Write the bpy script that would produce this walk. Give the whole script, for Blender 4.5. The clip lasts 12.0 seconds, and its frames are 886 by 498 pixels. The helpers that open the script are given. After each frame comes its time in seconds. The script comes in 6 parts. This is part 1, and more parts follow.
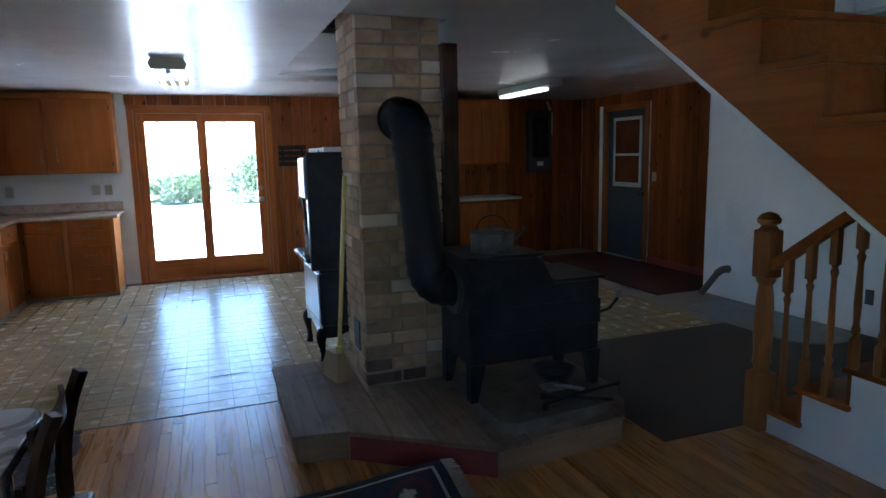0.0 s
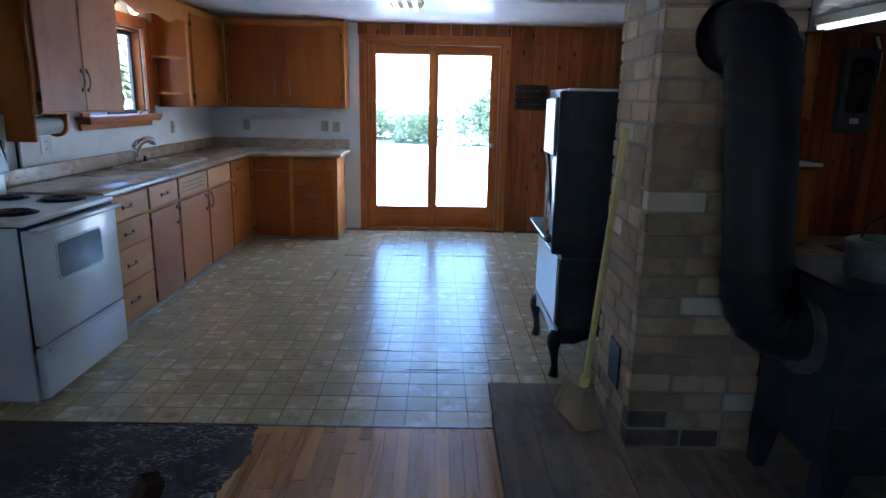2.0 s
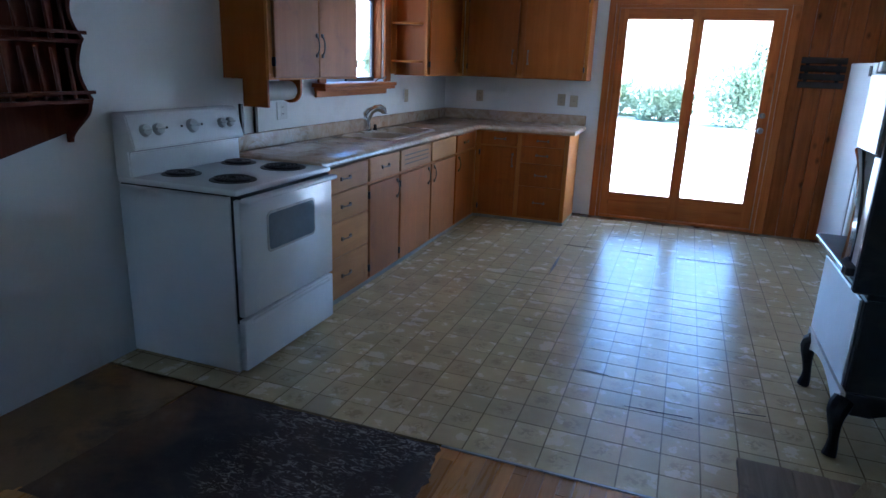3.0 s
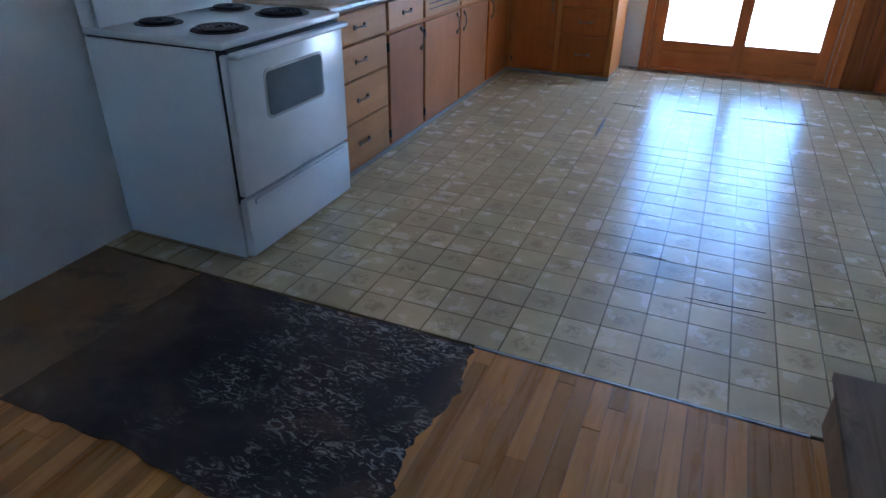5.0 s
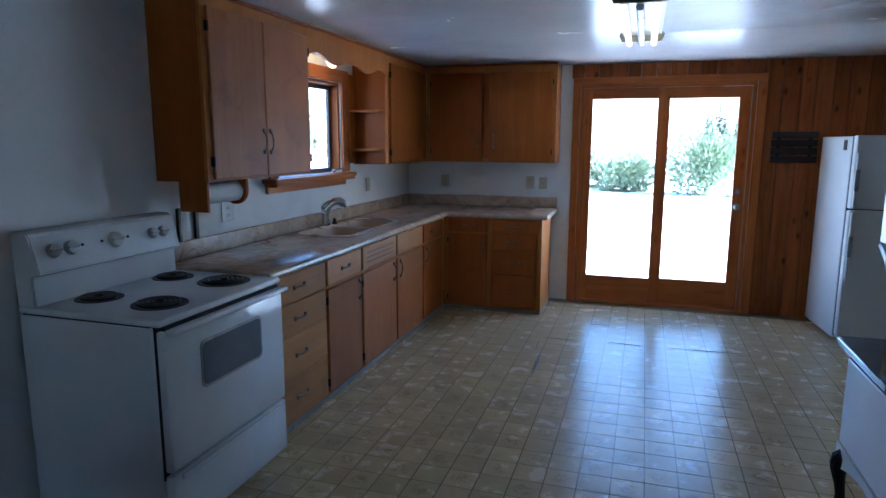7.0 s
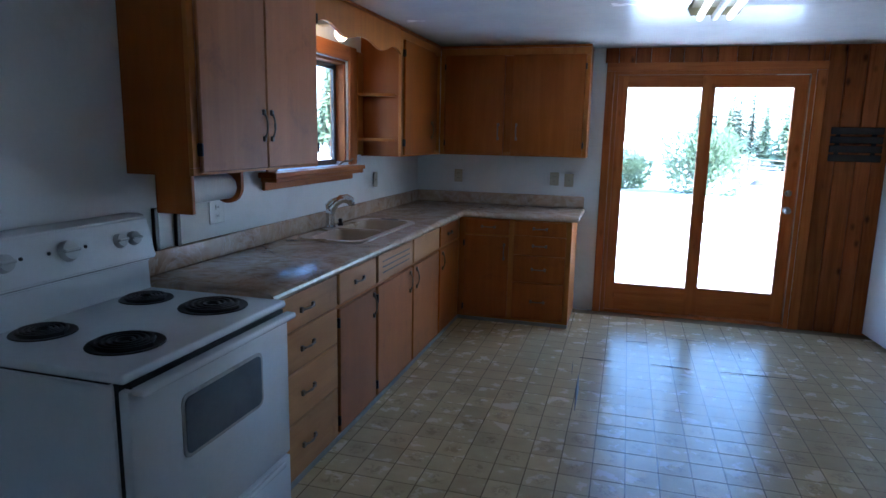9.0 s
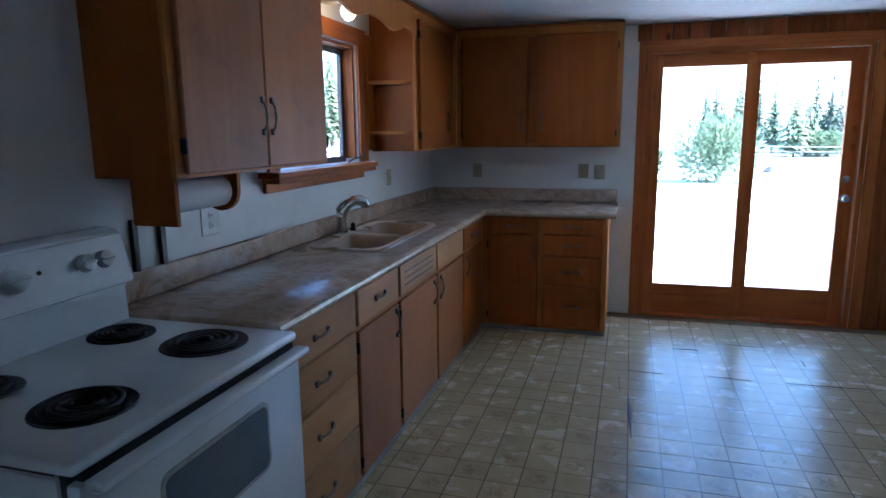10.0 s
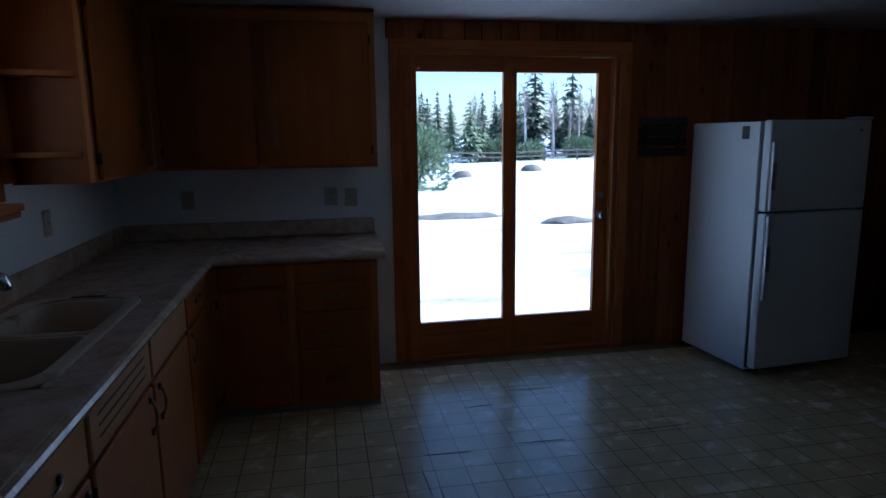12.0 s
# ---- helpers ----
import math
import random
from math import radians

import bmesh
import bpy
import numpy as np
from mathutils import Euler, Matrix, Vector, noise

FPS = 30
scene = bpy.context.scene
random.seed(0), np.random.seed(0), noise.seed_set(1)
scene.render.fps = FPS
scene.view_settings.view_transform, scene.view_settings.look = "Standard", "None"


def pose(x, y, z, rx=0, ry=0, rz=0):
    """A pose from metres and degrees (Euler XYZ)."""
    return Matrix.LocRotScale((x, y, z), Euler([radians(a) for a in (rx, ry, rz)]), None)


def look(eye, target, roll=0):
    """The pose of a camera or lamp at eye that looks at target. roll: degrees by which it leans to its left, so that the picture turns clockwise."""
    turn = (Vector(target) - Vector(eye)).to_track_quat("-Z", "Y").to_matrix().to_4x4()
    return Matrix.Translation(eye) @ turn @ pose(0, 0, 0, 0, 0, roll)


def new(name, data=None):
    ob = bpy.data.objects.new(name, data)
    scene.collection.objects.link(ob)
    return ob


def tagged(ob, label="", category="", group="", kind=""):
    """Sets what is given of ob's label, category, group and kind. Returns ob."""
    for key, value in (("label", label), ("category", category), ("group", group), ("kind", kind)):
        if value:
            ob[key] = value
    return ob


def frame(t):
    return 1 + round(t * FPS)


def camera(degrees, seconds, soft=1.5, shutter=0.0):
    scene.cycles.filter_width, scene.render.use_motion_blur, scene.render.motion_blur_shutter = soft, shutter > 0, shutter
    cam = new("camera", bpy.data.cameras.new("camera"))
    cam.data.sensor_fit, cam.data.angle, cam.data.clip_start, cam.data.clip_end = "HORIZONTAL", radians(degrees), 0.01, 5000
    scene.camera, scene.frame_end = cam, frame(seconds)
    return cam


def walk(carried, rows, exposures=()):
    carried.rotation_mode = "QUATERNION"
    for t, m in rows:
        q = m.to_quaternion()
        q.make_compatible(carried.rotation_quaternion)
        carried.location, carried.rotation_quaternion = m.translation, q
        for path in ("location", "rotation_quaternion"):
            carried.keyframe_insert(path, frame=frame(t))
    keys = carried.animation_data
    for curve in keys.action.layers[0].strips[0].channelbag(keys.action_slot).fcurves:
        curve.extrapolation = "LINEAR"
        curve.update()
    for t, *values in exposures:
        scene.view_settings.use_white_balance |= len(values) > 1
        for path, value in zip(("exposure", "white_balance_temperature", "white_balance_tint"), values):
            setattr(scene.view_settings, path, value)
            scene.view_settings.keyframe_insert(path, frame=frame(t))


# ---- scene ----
cam = camera(70.0, 12.0)
PATH = [
    (0, (0.151, 0.041, 1.5), (0.836, 1.897, 1.203), -1.2),
    (0.5, (0.23, 0.371, 1.475), (0.623, 2.29, 1.072), -1.7),
    (1, (0.279, 0.656, 1.474), (0.411, 2.601, 1.027), 1.6),
    (1.5, (0.272, 0.973, 1.454), (0.378, 2.926, 1.033), 1.4),
    (2, (0.203, 1.273, 1.475), (0.222, 3.22, 1.016), 1.1),
    (2.5, (0.167, 1.585, 1.469), (-0.338, 3.449, 0.947), 1.4),
    (4.5, (-0.012, 2.228, 1.432), (-0.764, 3.906, 0.644), 1.3),
    (5, (-0.043, 2.256, 1.367), (-0.711, 3.872, 0.396), 1.0),
    (5.5, (-0.092, 2.276, 1.459), (-0.791, 4.041, 0.83), 1.1),
    (6, (-0.034, 2.258, 1.544), (-0.82, 4.071, 1.235), -0.0),
    (6.5, (-0.009, 2.253, 1.552), (-0.784, 4.073, 1.253), -0.2),
    (7, (-0.013, 2.27, 1.548), (-0.605, 4.151, 1.216), 0.2),
    (7.5, (-0.108, 2.431, 1.509), (-0.711, 4.305, 1.156), -0.3),
    (9.5, (-0.594, 3.015, 1.523), (-1.117, 4.913, 1.172), 1.2),
    (10, (-0.721, 3.264, 1.483), (-1.277, 5.151, 1.121), -0.6),
    (10.5, (-0.805, 3.517, 1.535), (-1.324, 5.419, 1.199), 0.2),
    (11, (-0.982, 3.792, 1.572), (-1.195, 5.745, 1.198), -0.5),
    (11.5, (-1.121, 4.071, 1.541), (-0.965, 6.021, 1.129), -0.2),
    (12, (-1.133, 4.364, 1.538), (-0.767, 6.299, 1.188), -0.7),
]
STOPS = [(0, 3.8, 5250, 14), (0.5, 3.65, 5200, 14), (1.5, 3.75, 5000, 15), (2.5, 3.7, 4900, 15), (4.5, 3.55, 4800, 15), (5.0, 4.2, 4850, 17), (5.5, 4.1, 4850, 15), (6.5, 3.7, 4950, 14), (7.0, 3.3, 4900, 15), (7.5, 3.08, 4900, 15), (9.5, 3.27, 4850, 14), (10.0, 3.2, 4850, 14), (10.5, 3.0, 4800, 14), (11.0, 2.55, 4750, 15), (11.5, 1.6, 4700, 15), (12, 0.85, 4700, 15)]
walk(cam, [(t, look(eye, target, roll)) for t, eye, target, roll in PATH], STOPS)


# ---- light ----
SUN_EL, SUN_AZ = 38, 94          # degrees; azimuth clockwise from +y
world = bpy.data.worlds.new("world")
scene.world = world
world.use_nodes = True
wn = world.node_tree.nodes
sky = wn.new("ShaderNodeTexSky")
sky.sky_type, sky.sun_disc = "NISHITA", False
sky.sun_elevation, sky.sun_rotation = radians(SUN_EL), radians(SUN_AZ)
wn["Background"].inputs["Strength"].default_value = 0.15
world.node_tree.links.new(sky.outputs[0], wn["Background"].inputs["Color"])
sun = new("sun", bpy.data.lights.new("sun", "SUN"))
sun.data.energy, sun.data.angle, sun.data.color = 5.0, radians(0.5), (1.0, 0.95, 0.86)
sa, se = radians(SUN_AZ), radians(SUN_EL)
sun.matrix_world = look((0, 0, 20), Vector((0, 0, 20)) - Vector((math.sin(sa) * math.cos(se), math.cos(sa) * math.cos(se), math.sin(se))))


def fill_light(name, eye, target, w, h, watts, colour):
    """A bluish fill lamp added in the opening of an unseen window."""
    data = bpy.data.lights.new(name, "AREA")
    data.shape, data.size, data.size_y, data.energy, data.color = "RECTANGLE", w, h, watts, colour
    new(name, data).matrix_world = look(eye, target)


# Weak lamps added at the unseen dining-end openings, on top of the sky.
fill_light("skylight_side", (-2.41, -0.55, 1.45), (0, -0.55, 1.3), 0.5, 0.6, 0.04, (0.72, 0.86, 1.0))
fill_light("skylight_rear", (-0.6, -2.66, 1.45), (-0.6, 0, 1.2), 0.9, 0.85, 0.05, (0.72, 0.86, 1.0))

# ---- materials ----


def nodes_of(name):
    m = bpy.data.materials.new(name)
    m.use_nodes = True
    nt = m.node_tree
    return m, nt, nt.nodes["Principled BSDF"]


def ramp(nt, stops):
    r = nt.nodes.new("ShaderNodeValToRGB")
    els = r.color_ramp.elements
    for n, (p, c) in enumerate(stops):
        e = els[n] if n < 2 else els.new(p)
        e.position, e.color = p, (*c, 1)
    return r


def mapped(nt, scale, shift=False):
    co = nt.nodes.new("ShaderNodeTexCoord")
    mp = nt.nodes.new("ShaderNodeMapping")
    mp.inputs["Scale"].default_value = scale
    nt.links.new(co.outputs["Object"], mp.inputs["Vector"])
    if shift:
        info = nt.nodes.new("ShaderNodeObjectInfo")
        mul = nt.nodes.new("ShaderNodeMath")
        mul.operation = "MULTIPLY"
        mul.inputs[1].default_value = 37.0
        nt.links.new(info.outputs["Random"], mul.inputs[0])
        comb = nt.nodes.new("ShaderNodeCombineXYZ")
        for k in range(3):
            nt.links.new(mul.outputs[0], comb.inputs[k])
        nt.links.new(comb.outputs[0], mp.inputs["Location"])
    return mp.outputs["Vector"]


def noise_tex(nt, vec, scale, detail=6, rough=0.6, warp=0.0):
    n = nt.nodes.new("ShaderNodeTexNoise")
    n.inputs["Scale"].default_value, n.inputs["Detail"].default_value = scale, detail
    n.inputs["Roughness"].default_value, n.inputs["Distortion"].default_value = rough, warp
    nt.links.new(vec, n.inputs["Vector"])
    return n.outputs["Fac"]


def mix(nt, fac, a, b, kind="MIX"):
    m = nt.nodes.new("ShaderNodeMix")
    m.data_type, m.blend_type = "RGBA", kind
    for sock, v in ((m.inputs[0], fac), (m.inputs[6], a), (m.inputs[7], b)):
        if isinstance(v, (int, float)):
            sock.default_value = v
        elif isinstance(v, tuple):
            sock.default_value = (*v, 1)
        else:
            nt.links.new(v, sock)
    return m.outputs[2]


def bump(nt, bsdf, height, strength, dist=0.002):
    b = nt.nodes.new("ShaderNodeBump")
    b.inputs["Strength"].default_value, b.inputs["Distance"].default_value = strength, dist
    nt.links.new(height, b.inputs["Height"])
    nt.links.new(b.outputs[0], bsdf.inputs["Normal"])


def roughness(nt, bsdf, fac, lo, hi):
    mr = nt.nodes.new("ShaderNodeMapRange")
    mr.inputs["To Min"].default_value, mr.inputs["To Max"].default_value = lo, hi
    nt.links.new(fac, mr.inputs["Value"])
    nt.links.new(mr.outputs[0], bsdf.inputs["Roughness"])


def vary(nt, colour, amount):
    """Piece by piece, a little lighter or darker."""
    info = nt.nodes.new("ShaderNodeObjectInfo")
    mr = nt.nodes.new("ShaderNodeMapRange")
    mr.inputs["To Min"].default_value, mr.inputs["To Max"].default_value = 1 - amount, 1 + amount
    nt.links.new(info.outputs["Random"], mr.inputs["Value"])
    return mix(nt, 1.0, colour, mr.outputs[0], "MULTIPLY")


def surface(name, dark, light, rough=0.6, metal=0.0, scale=6.0, fine=60.0, bumpy=0.15, spread=0.12, dirt=None, pieces=0.0, coat=0.0, stretch=(1, 1, 1), spec=0.5):
    """A painted, plastered or enamelled surface: two scales of tone, fine relief, and if given a dirt colour in patches."""
    m, nt, b = nodes_of(name)
    vec = mapped(nt, stretch, pieces > 0)
    big, small = noise_tex(nt, vec, scale), noise_tex(nt, vec, fine, 4)
    r = ramp(nt, [(0.3, dark), (0.7, light)])
    nt.links.new(big, r.inputs[0])
    col = mix(nt, 0.25, r.outputs[0], mix(nt, small, tuple(0.75 * c for c in dark), light))
    if dirt:
        d = ramp(nt, [(0.52, (0, 0, 0)), (0.72, (1, 1, 1))])
        nt.links.new(noise_tex(nt, vec, scale * 0.6, 8, 0.7, 0.6), d.inputs[0])
        col = mix(nt, d.outputs[0], col, dirt)
    if pieces:
        col = vary(nt, col, pieces)
    nt.links.new(col, b.inputs["Base Color"])
    b.inputs["Metallic"].default_value = metal
    b.inputs["Coat Weight"].default_value = coat
    b.inputs["Specular IOR Level"].default_value = spec
    roughness(nt, b, big, max(0.02, rough - spread), min(1, rough + spread))
    if bumpy:
        bump(nt, b, small, bumpy)
    return m


def wood(name, dark, light, along="z", rough=0.4, grain=1.0, pieces=0.15, knots=0.0, bumpy=0.12, coat=0.0, wear=None):
    """Boards with grain along one axis, broad colour drift and knots."""
    m, nt, b = nodes_of(name)
    st = [14.0 * grain] * 3
    st["xyz".index(along)] = 0.9 * grain
    vec = mapped(nt, st, True)
    g = noise_tex(nt, vec, 1.6, 8, 0.62, 0.9)
    fine = noise_tex(nt, vec, 9.0, 4, 0.7)
    r = ramp(nt, [(0.28, dark), (0.5, tuple((a + c) / 2 for a, c in zip(dark, light))), (0.72, light)])
    nt.links.new(g, r.inputs[0])
    col = mix(nt, 0.3, r.outputs[0], mix(nt, fine, dark, light))
    drift = noise_tex(nt, mapped(nt, (1, 1, 1), True), 2.0, 3)
    dr = nt.nodes.new("ShaderNodeMapRange")
    dr.inputs["To Min"].default_value, dr.inputs["To Max"].default_value = 0.7, 1.25
    nt.links.new(drift, dr.inputs["Value"])
    col = mix(nt, 1.0, col, dr.outputs[0], "MULTIPLY")
    if knots:
        kst = [7.0] * 3
        kst["xyz".index(along)] = 4.0
        v = nt.nodes.new("ShaderNodeTexVoronoi")
        v.inputs["Scale"].default_value = 1.0
        nt.links.new(mapped(nt, kst, True), v.inputs["Vector"])
        kr = ramp(nt, [(0.05, (1, 1, 1)), (0.17, (0, 0, 0))])
        nt.links.new(v.outputs["Distance"], kr.inputs[0])
        k = mix(nt, knots, (0, 0, 0), kr.outputs[0])
        col = mix(nt, k, col, tuple(0.22 * c for c in dark))
    if wear:
        w = ramp(nt, [(0.55, (0, 0, 0)), (0.75, (0.8, 0.8, 0.8))])
        nt.links.new(noise_tex(nt, mapped(nt, (1, 1, 1), True), 5.0, 8, 0.7, 0.5), w.inputs[0])
        col = mix(nt, w.outputs[0], col, wear)
    if pieces:
        col = vary(nt, col, pieces)
    nt.links.new(col, b.inputs["Base Color"])
    b.inputs["Coat Weight"].default_value = coat
    b.inputs["Specular IOR Level"].default_value = 0.10 if not coat else 0.24
    b.inputs["Coat Roughness"].default_value = 0.25
    roughness(nt, b, g, rough - 0.08, rough + 0.12)
    bump(nt, b, fine, bumpy, 0.001)
    return m


def glow(name, colour, strength):
    m, nt, b = nodes_of(name)
    b.inputs["Base Color"].default_value = (*colour, 1)
    b.inputs["Emission Color"].default_value = (*colour, 1)
    b.inputs["Emission Strength"].default_value = strength
    return m


def pane_glass(name, tint=(0.95, 0.98, 0.97)):
    m, nt, b = nodes_of(name)
    nt.nodes.remove(b)
    clear, gloss = nt.nodes.new("ShaderNodeBsdfTransparent"), nt.nodes.new("ShaderNodeBsdfGlossy")
    clear.inputs[0].default_value = (*tint, 1)
    gloss.inputs["Roughness"].default_value = 0.02
    lw = nt.nodes.new("ShaderNodeLayerWeight")
    fr = ramp(nt, [(0.0, (0.04, 0.04, 0.04)), (0.6, (0.09, 0.09, 0.09)), (0.85, (0.3, 0.3, 0.3)), (1.0, (0.9, 0.9, 0.9))])
    nt.links.new(lw.outputs["Facing"], fr.inputs[0])
    ms = nt.nodes.new("ShaderNodeMixShader")
    for a, s in ((fr.outputs[0], 0), (clear.outputs[0], 1), (gloss.outputs[0], 2)):
        nt.links.new(a, ms.inputs[s])
    nt.links.new(ms.outputs[0], nt.nodes["Material Output"].inputs[0])
    return m


PLASTER = surface("plaster_white", (0.75, 0.76, 0.75), (0.82, 0.82, 0.80), 0.7, scale=2.2, fine=90, bumpy=0.25, dirt=(0.66, 0.65, 0.61))
# Ceiling white greyed below the walls: weaker light overhead is in the colour.
CEILING = surface("ceiling_gloss_dimmed", (0.55, 0.55, 0.54), (0.64, 0.64, 0.625), 0.25, scale=1.6, fine=22, bumpy=0.08, spread=0.07)
PINE_WALL = wood("pine_panelling", (0.15, 0.034, 0.008), (0.36, 0.112, 0.027), "z", 0.42, pieces=0.28, knots=0.85)
PINE_TRIM = wood("pine_trim", (0.25, 0.066, 0.014), (0.48, 0.165, 0.04), "z", 0.4, pieces=0.12, knots=0.4)
PINE_TRIM_X = wood("pine_trim_level", (0.25, 0.066, 0.014), (0.48, 0.165, 0.04), "x", 0.4, pieces=0.12)
PINE_TRIM_Y = wood("pine_trim_long", (0.28, 0.078, 0.017), (0.50, 0.18, 0.044), "y", 0.4, pieces=0.12, knots=0.4)
BIRCH_DOOR = wood("birch_plywood_door", (0.32, 0.118, 0.038), (0.43, 0.168, 0.058), "z", 0.38, grain=0.7, pieces=0.12, wear=(0.20, 0.085, 0.04))
BIRCH_BODY = wood("birch_cabinet_body", (0.36, 0.118, 0.021), (0.50, 0.185, 0.036), "z", 0.38, grain=0.6, pieces=0.08)
BIRCH_RED = wood("birch_red_brown_front", (0.26, 0.066, 0.010), (0.40, 0.118, 0.019), "z", 0.4, grain=0.7, pieces=0.1, wear=(0.16, 0.05, 0.018))
BIRCH_LIGHT = wood("birch_light_drawer", (0.42, 0.20, 0.075), (0.58, 0.30, 0.12), "y", 0.42, grain=0.7, pieces=0.14, wear=(0.28, 0.12, 0.05))
BIRCH_DARK = wood("birch_gable", (0.24, 0.064, 0.009), (0.35, 0.105, 0.016), "z", 0.36, grain=0.6, pieces=0.06)
STAIR_PINE = wood("stair_pine", (0.22, 0.060, 0.009), (0.38, 0.120, 0.018), "y", 0.38, pieces=0.12, knots=0.7)
STAIR_POST = wood("stair_turned_pine", (0.24, 0.085, 0.022), (0.42, 0.165, 0.045), "z", 0.36, pieces=0.1)
OAK_FLOOR = wood("hardwood_strip", (0.40, 0.15, 0.030), (0.64, 0.295, 0.072), "y", 0.27, pieces=0.26, coat=0.3)
FLOOR_BASE = surface("floor_gap", (0.05, 0.03, 0.018), (0.09, 0.05, 0.03), 0.7)
HEARTH_PLY = wood("hearth_worn_boards", (0.17, 0.11, 0.068), (0.36, 0.26, 0.175), "y", 0.55, pieces=0.18, wear=(0.05, 0.045, 0.042))
HEARTH_EDGE = wood("hearth_raw_edge", (0.26, 0.155, 0.075), (0.46, 0.29, 0.15), "x", 0.6, grain=0.8, pieces=0.1)
RED_PAINT = surface("worn_red_paint", (0.22, 0.035, 0.03), (0.34, 0.06, 0.05), 0.55, dirt=(0.14, 0.06, 0.045))
SUBFLOOR = surface("stained_plywood", (0.16, 0.085, 0.03), (0.30, 0.17, 0.07), 0.6, scale=4, dirt=(0.05, 0.035, 0.022))
DARK_FLOOR = surface("dark_underlay", (0.055, 0.039, 0.024), (0.1, 0.07, 0.042), 0.65, scale=3)
BEIGE_FLOOR = surface("beige_underlay", (0.20, 0.165, 0.115), (0.30, 0.25, 0.18), 0.55, scale=3)
MAT_RED = surface("dark_red_mat", (0.07, 0.022, 0.018), (0.12, 0.04, 0.032), 0.85, bumpy=0.5)
GREY_PLY = surface("grey_plywood", (0.22, 0.22, 0.20), (0.32, 0.32, 0.29), 0.6)
MORTAR = surface("mortar", (0.26, 0.20, 0.14), (0.36, 0.29, 0.21), 0.9, bumpy=0.6)
BRICK = surface("buff_brick", (0.34, 0.205, 0.105), (0.52, 0.35, 0.19), 0.85, scale=9, fine=130, bumpy=0.7, pieces=0.28, dirt=(0.25, 0.15, 0.09))
BRICK_SOOT = surface("sooty_brick", (0.07, 0.045, 0.03), (0.19, 0.12, 0.07), 0.9, scale=9, bumpy=0.7, pieces=0.3)
BRICK_PALE = surface("pale_brick", (0.55, 0.42, 0.28), (0.66, 0.53, 0.38), 0.85, scale=9, bumpy=0.7, pieces=0.1)
CHASE_BLACK = surface("chase_black", (0.012, 0.011, 0.01), (0.03, 0.025, 0.022), 0.9)
ENAMEL = surface("white_enamel", (0.66, 0.68, 0.70), (0.74, 0.76, 0.77), 0.22, scale=3, bumpy=0.02, spread=0.05)
FRIDGE_WHITE = surface("fridge_textured_white", (0.62, 0.63, 0.63), (0.70, 0.71, 0.71), 0.38, scale=3, fine=400, bumpy=0.12)
COIL = surface("burner_coil", (0.010, 0.010, 0.011), (0.022, 0.021, 0.021), 0.5, bumpy=0.1)
# Rubber of the fridge, and painted shade in the cooker's gaps.
BLACK_GAP = surface("black_gap_shade_and_rubber", (0.008, 0.008, 0.009), (0.016, 0.016, 0.017), 0.6, bumpy=0.0)
OVEN_GLASS = surface("oven_glass", (0.10, 0.125, 0.15), (0.16, 0.19, 0.22), 0.12, scale=4, bumpy=0.0, spread=0.03)
CAST = surface("black_cast_iron", (0.012, 0.014, 0.018), (0.03, 0.034, 0.042), 0.5, scale=7, fine=120, bumpy=0.35, metal=0.3, dirt=(0.05, 0.045, 0.045))
PIPE_BLACK = surface("black_stovepipe", (0.012, 0.011, 0.013), (0.022, 0.02, 0.023), 0.55, scale=8, metal=0.0, bumpy=0.1, spec=0.3)
STEEL = surface("dull_aluminium", (0.30, 0.30, 0.29), (0.45, 0.45, 0.44), 0.38, metal=0.9, scale=10, dirt=(0.09, 0.085, 0.08))
KETTLE = surface("tarnished_aluminium", (0.10, 0.10, 0.098), (0.24, 0.24, 0.235), 0.5, metal=0.7, scale=14, dirt=(0.05, 0.05, 0.048))
CHROME = surface("chrome", (0.62, 0.63, 0.65), (0.74, 0.75, 0.76), 0.12, metal=1.0, bumpy=0.0, spread=0.04)
BRONZE = surface("dark_bronze", (0.12, 0.085, 0.06), (0.26, 0.20, 0.15), 0.38, metal=0.8, scale=40, bumpy=0.1)
HINGE = surface("hinge_black", (0.02, 0.016, 0.013), (0.04, 0.032, 0.026), 0.45, metal=0.5)
PLATE_IVORY = surface("ivory_plastic", (0.42, 0.36, 0.25), (0.52, 0.46, 0.33), 0.4, bumpy=0.0)
PLATE_WHITE = surface("white_plastic", (0.6, 0.6, 0.57), (0.7, 0.7, 0.67), 0.4, bumpy=0.0)
SLOT = surface("slot_dark", (0.02, 0.02, 0.02), (0.03, 0.03, 0.03), 0.6, bumpy=0)
SINK = surface("biscuit_sink", (0.40, 0.30, 0.185), (0.48, 0.375, 0.25), 0.3, scale=5, bumpy=0.0)
PAPER = surface("paper_roll", (0.60, 0.60, 0.60), (0.68, 0.68, 0.68), 0.9, fine=200, bumpy=0.3)
TUBE = glow("fluorescent_tube", (1.0, 0.93, 0.74), 0.2)
TUBE_DEAD = surface("tube_off", (0.62, 0.64, 0.68), (0.7, 0.72, 0.75), 0.3, bumpy=0)
BULB = glow("warm_bulb", (1.0, 0.66, 0.28), 1.6)
LAMP_CAP = surface("lamp_olive_enamel", (0.40, 0.38, 0.25), (0.5, 0.48, 0.33), 0.45)
LAMP_WHITE = surface("lamp_white_metal", (0.40, 0.39, 0.32), (0.5, 0.49, 0.41), 0.4)
GLASS = pane_glass("window_glass")
ALU = surface("window_alloy", (0.42, 0.43, 0.44), (0.52, 0.53, 0.54), 0.4, metal=0.3)
BROWN_VINYL = surface("window_brown", (0.05, 0.04, 0.032), (0.09, 0.07, 0.055), 0.45)
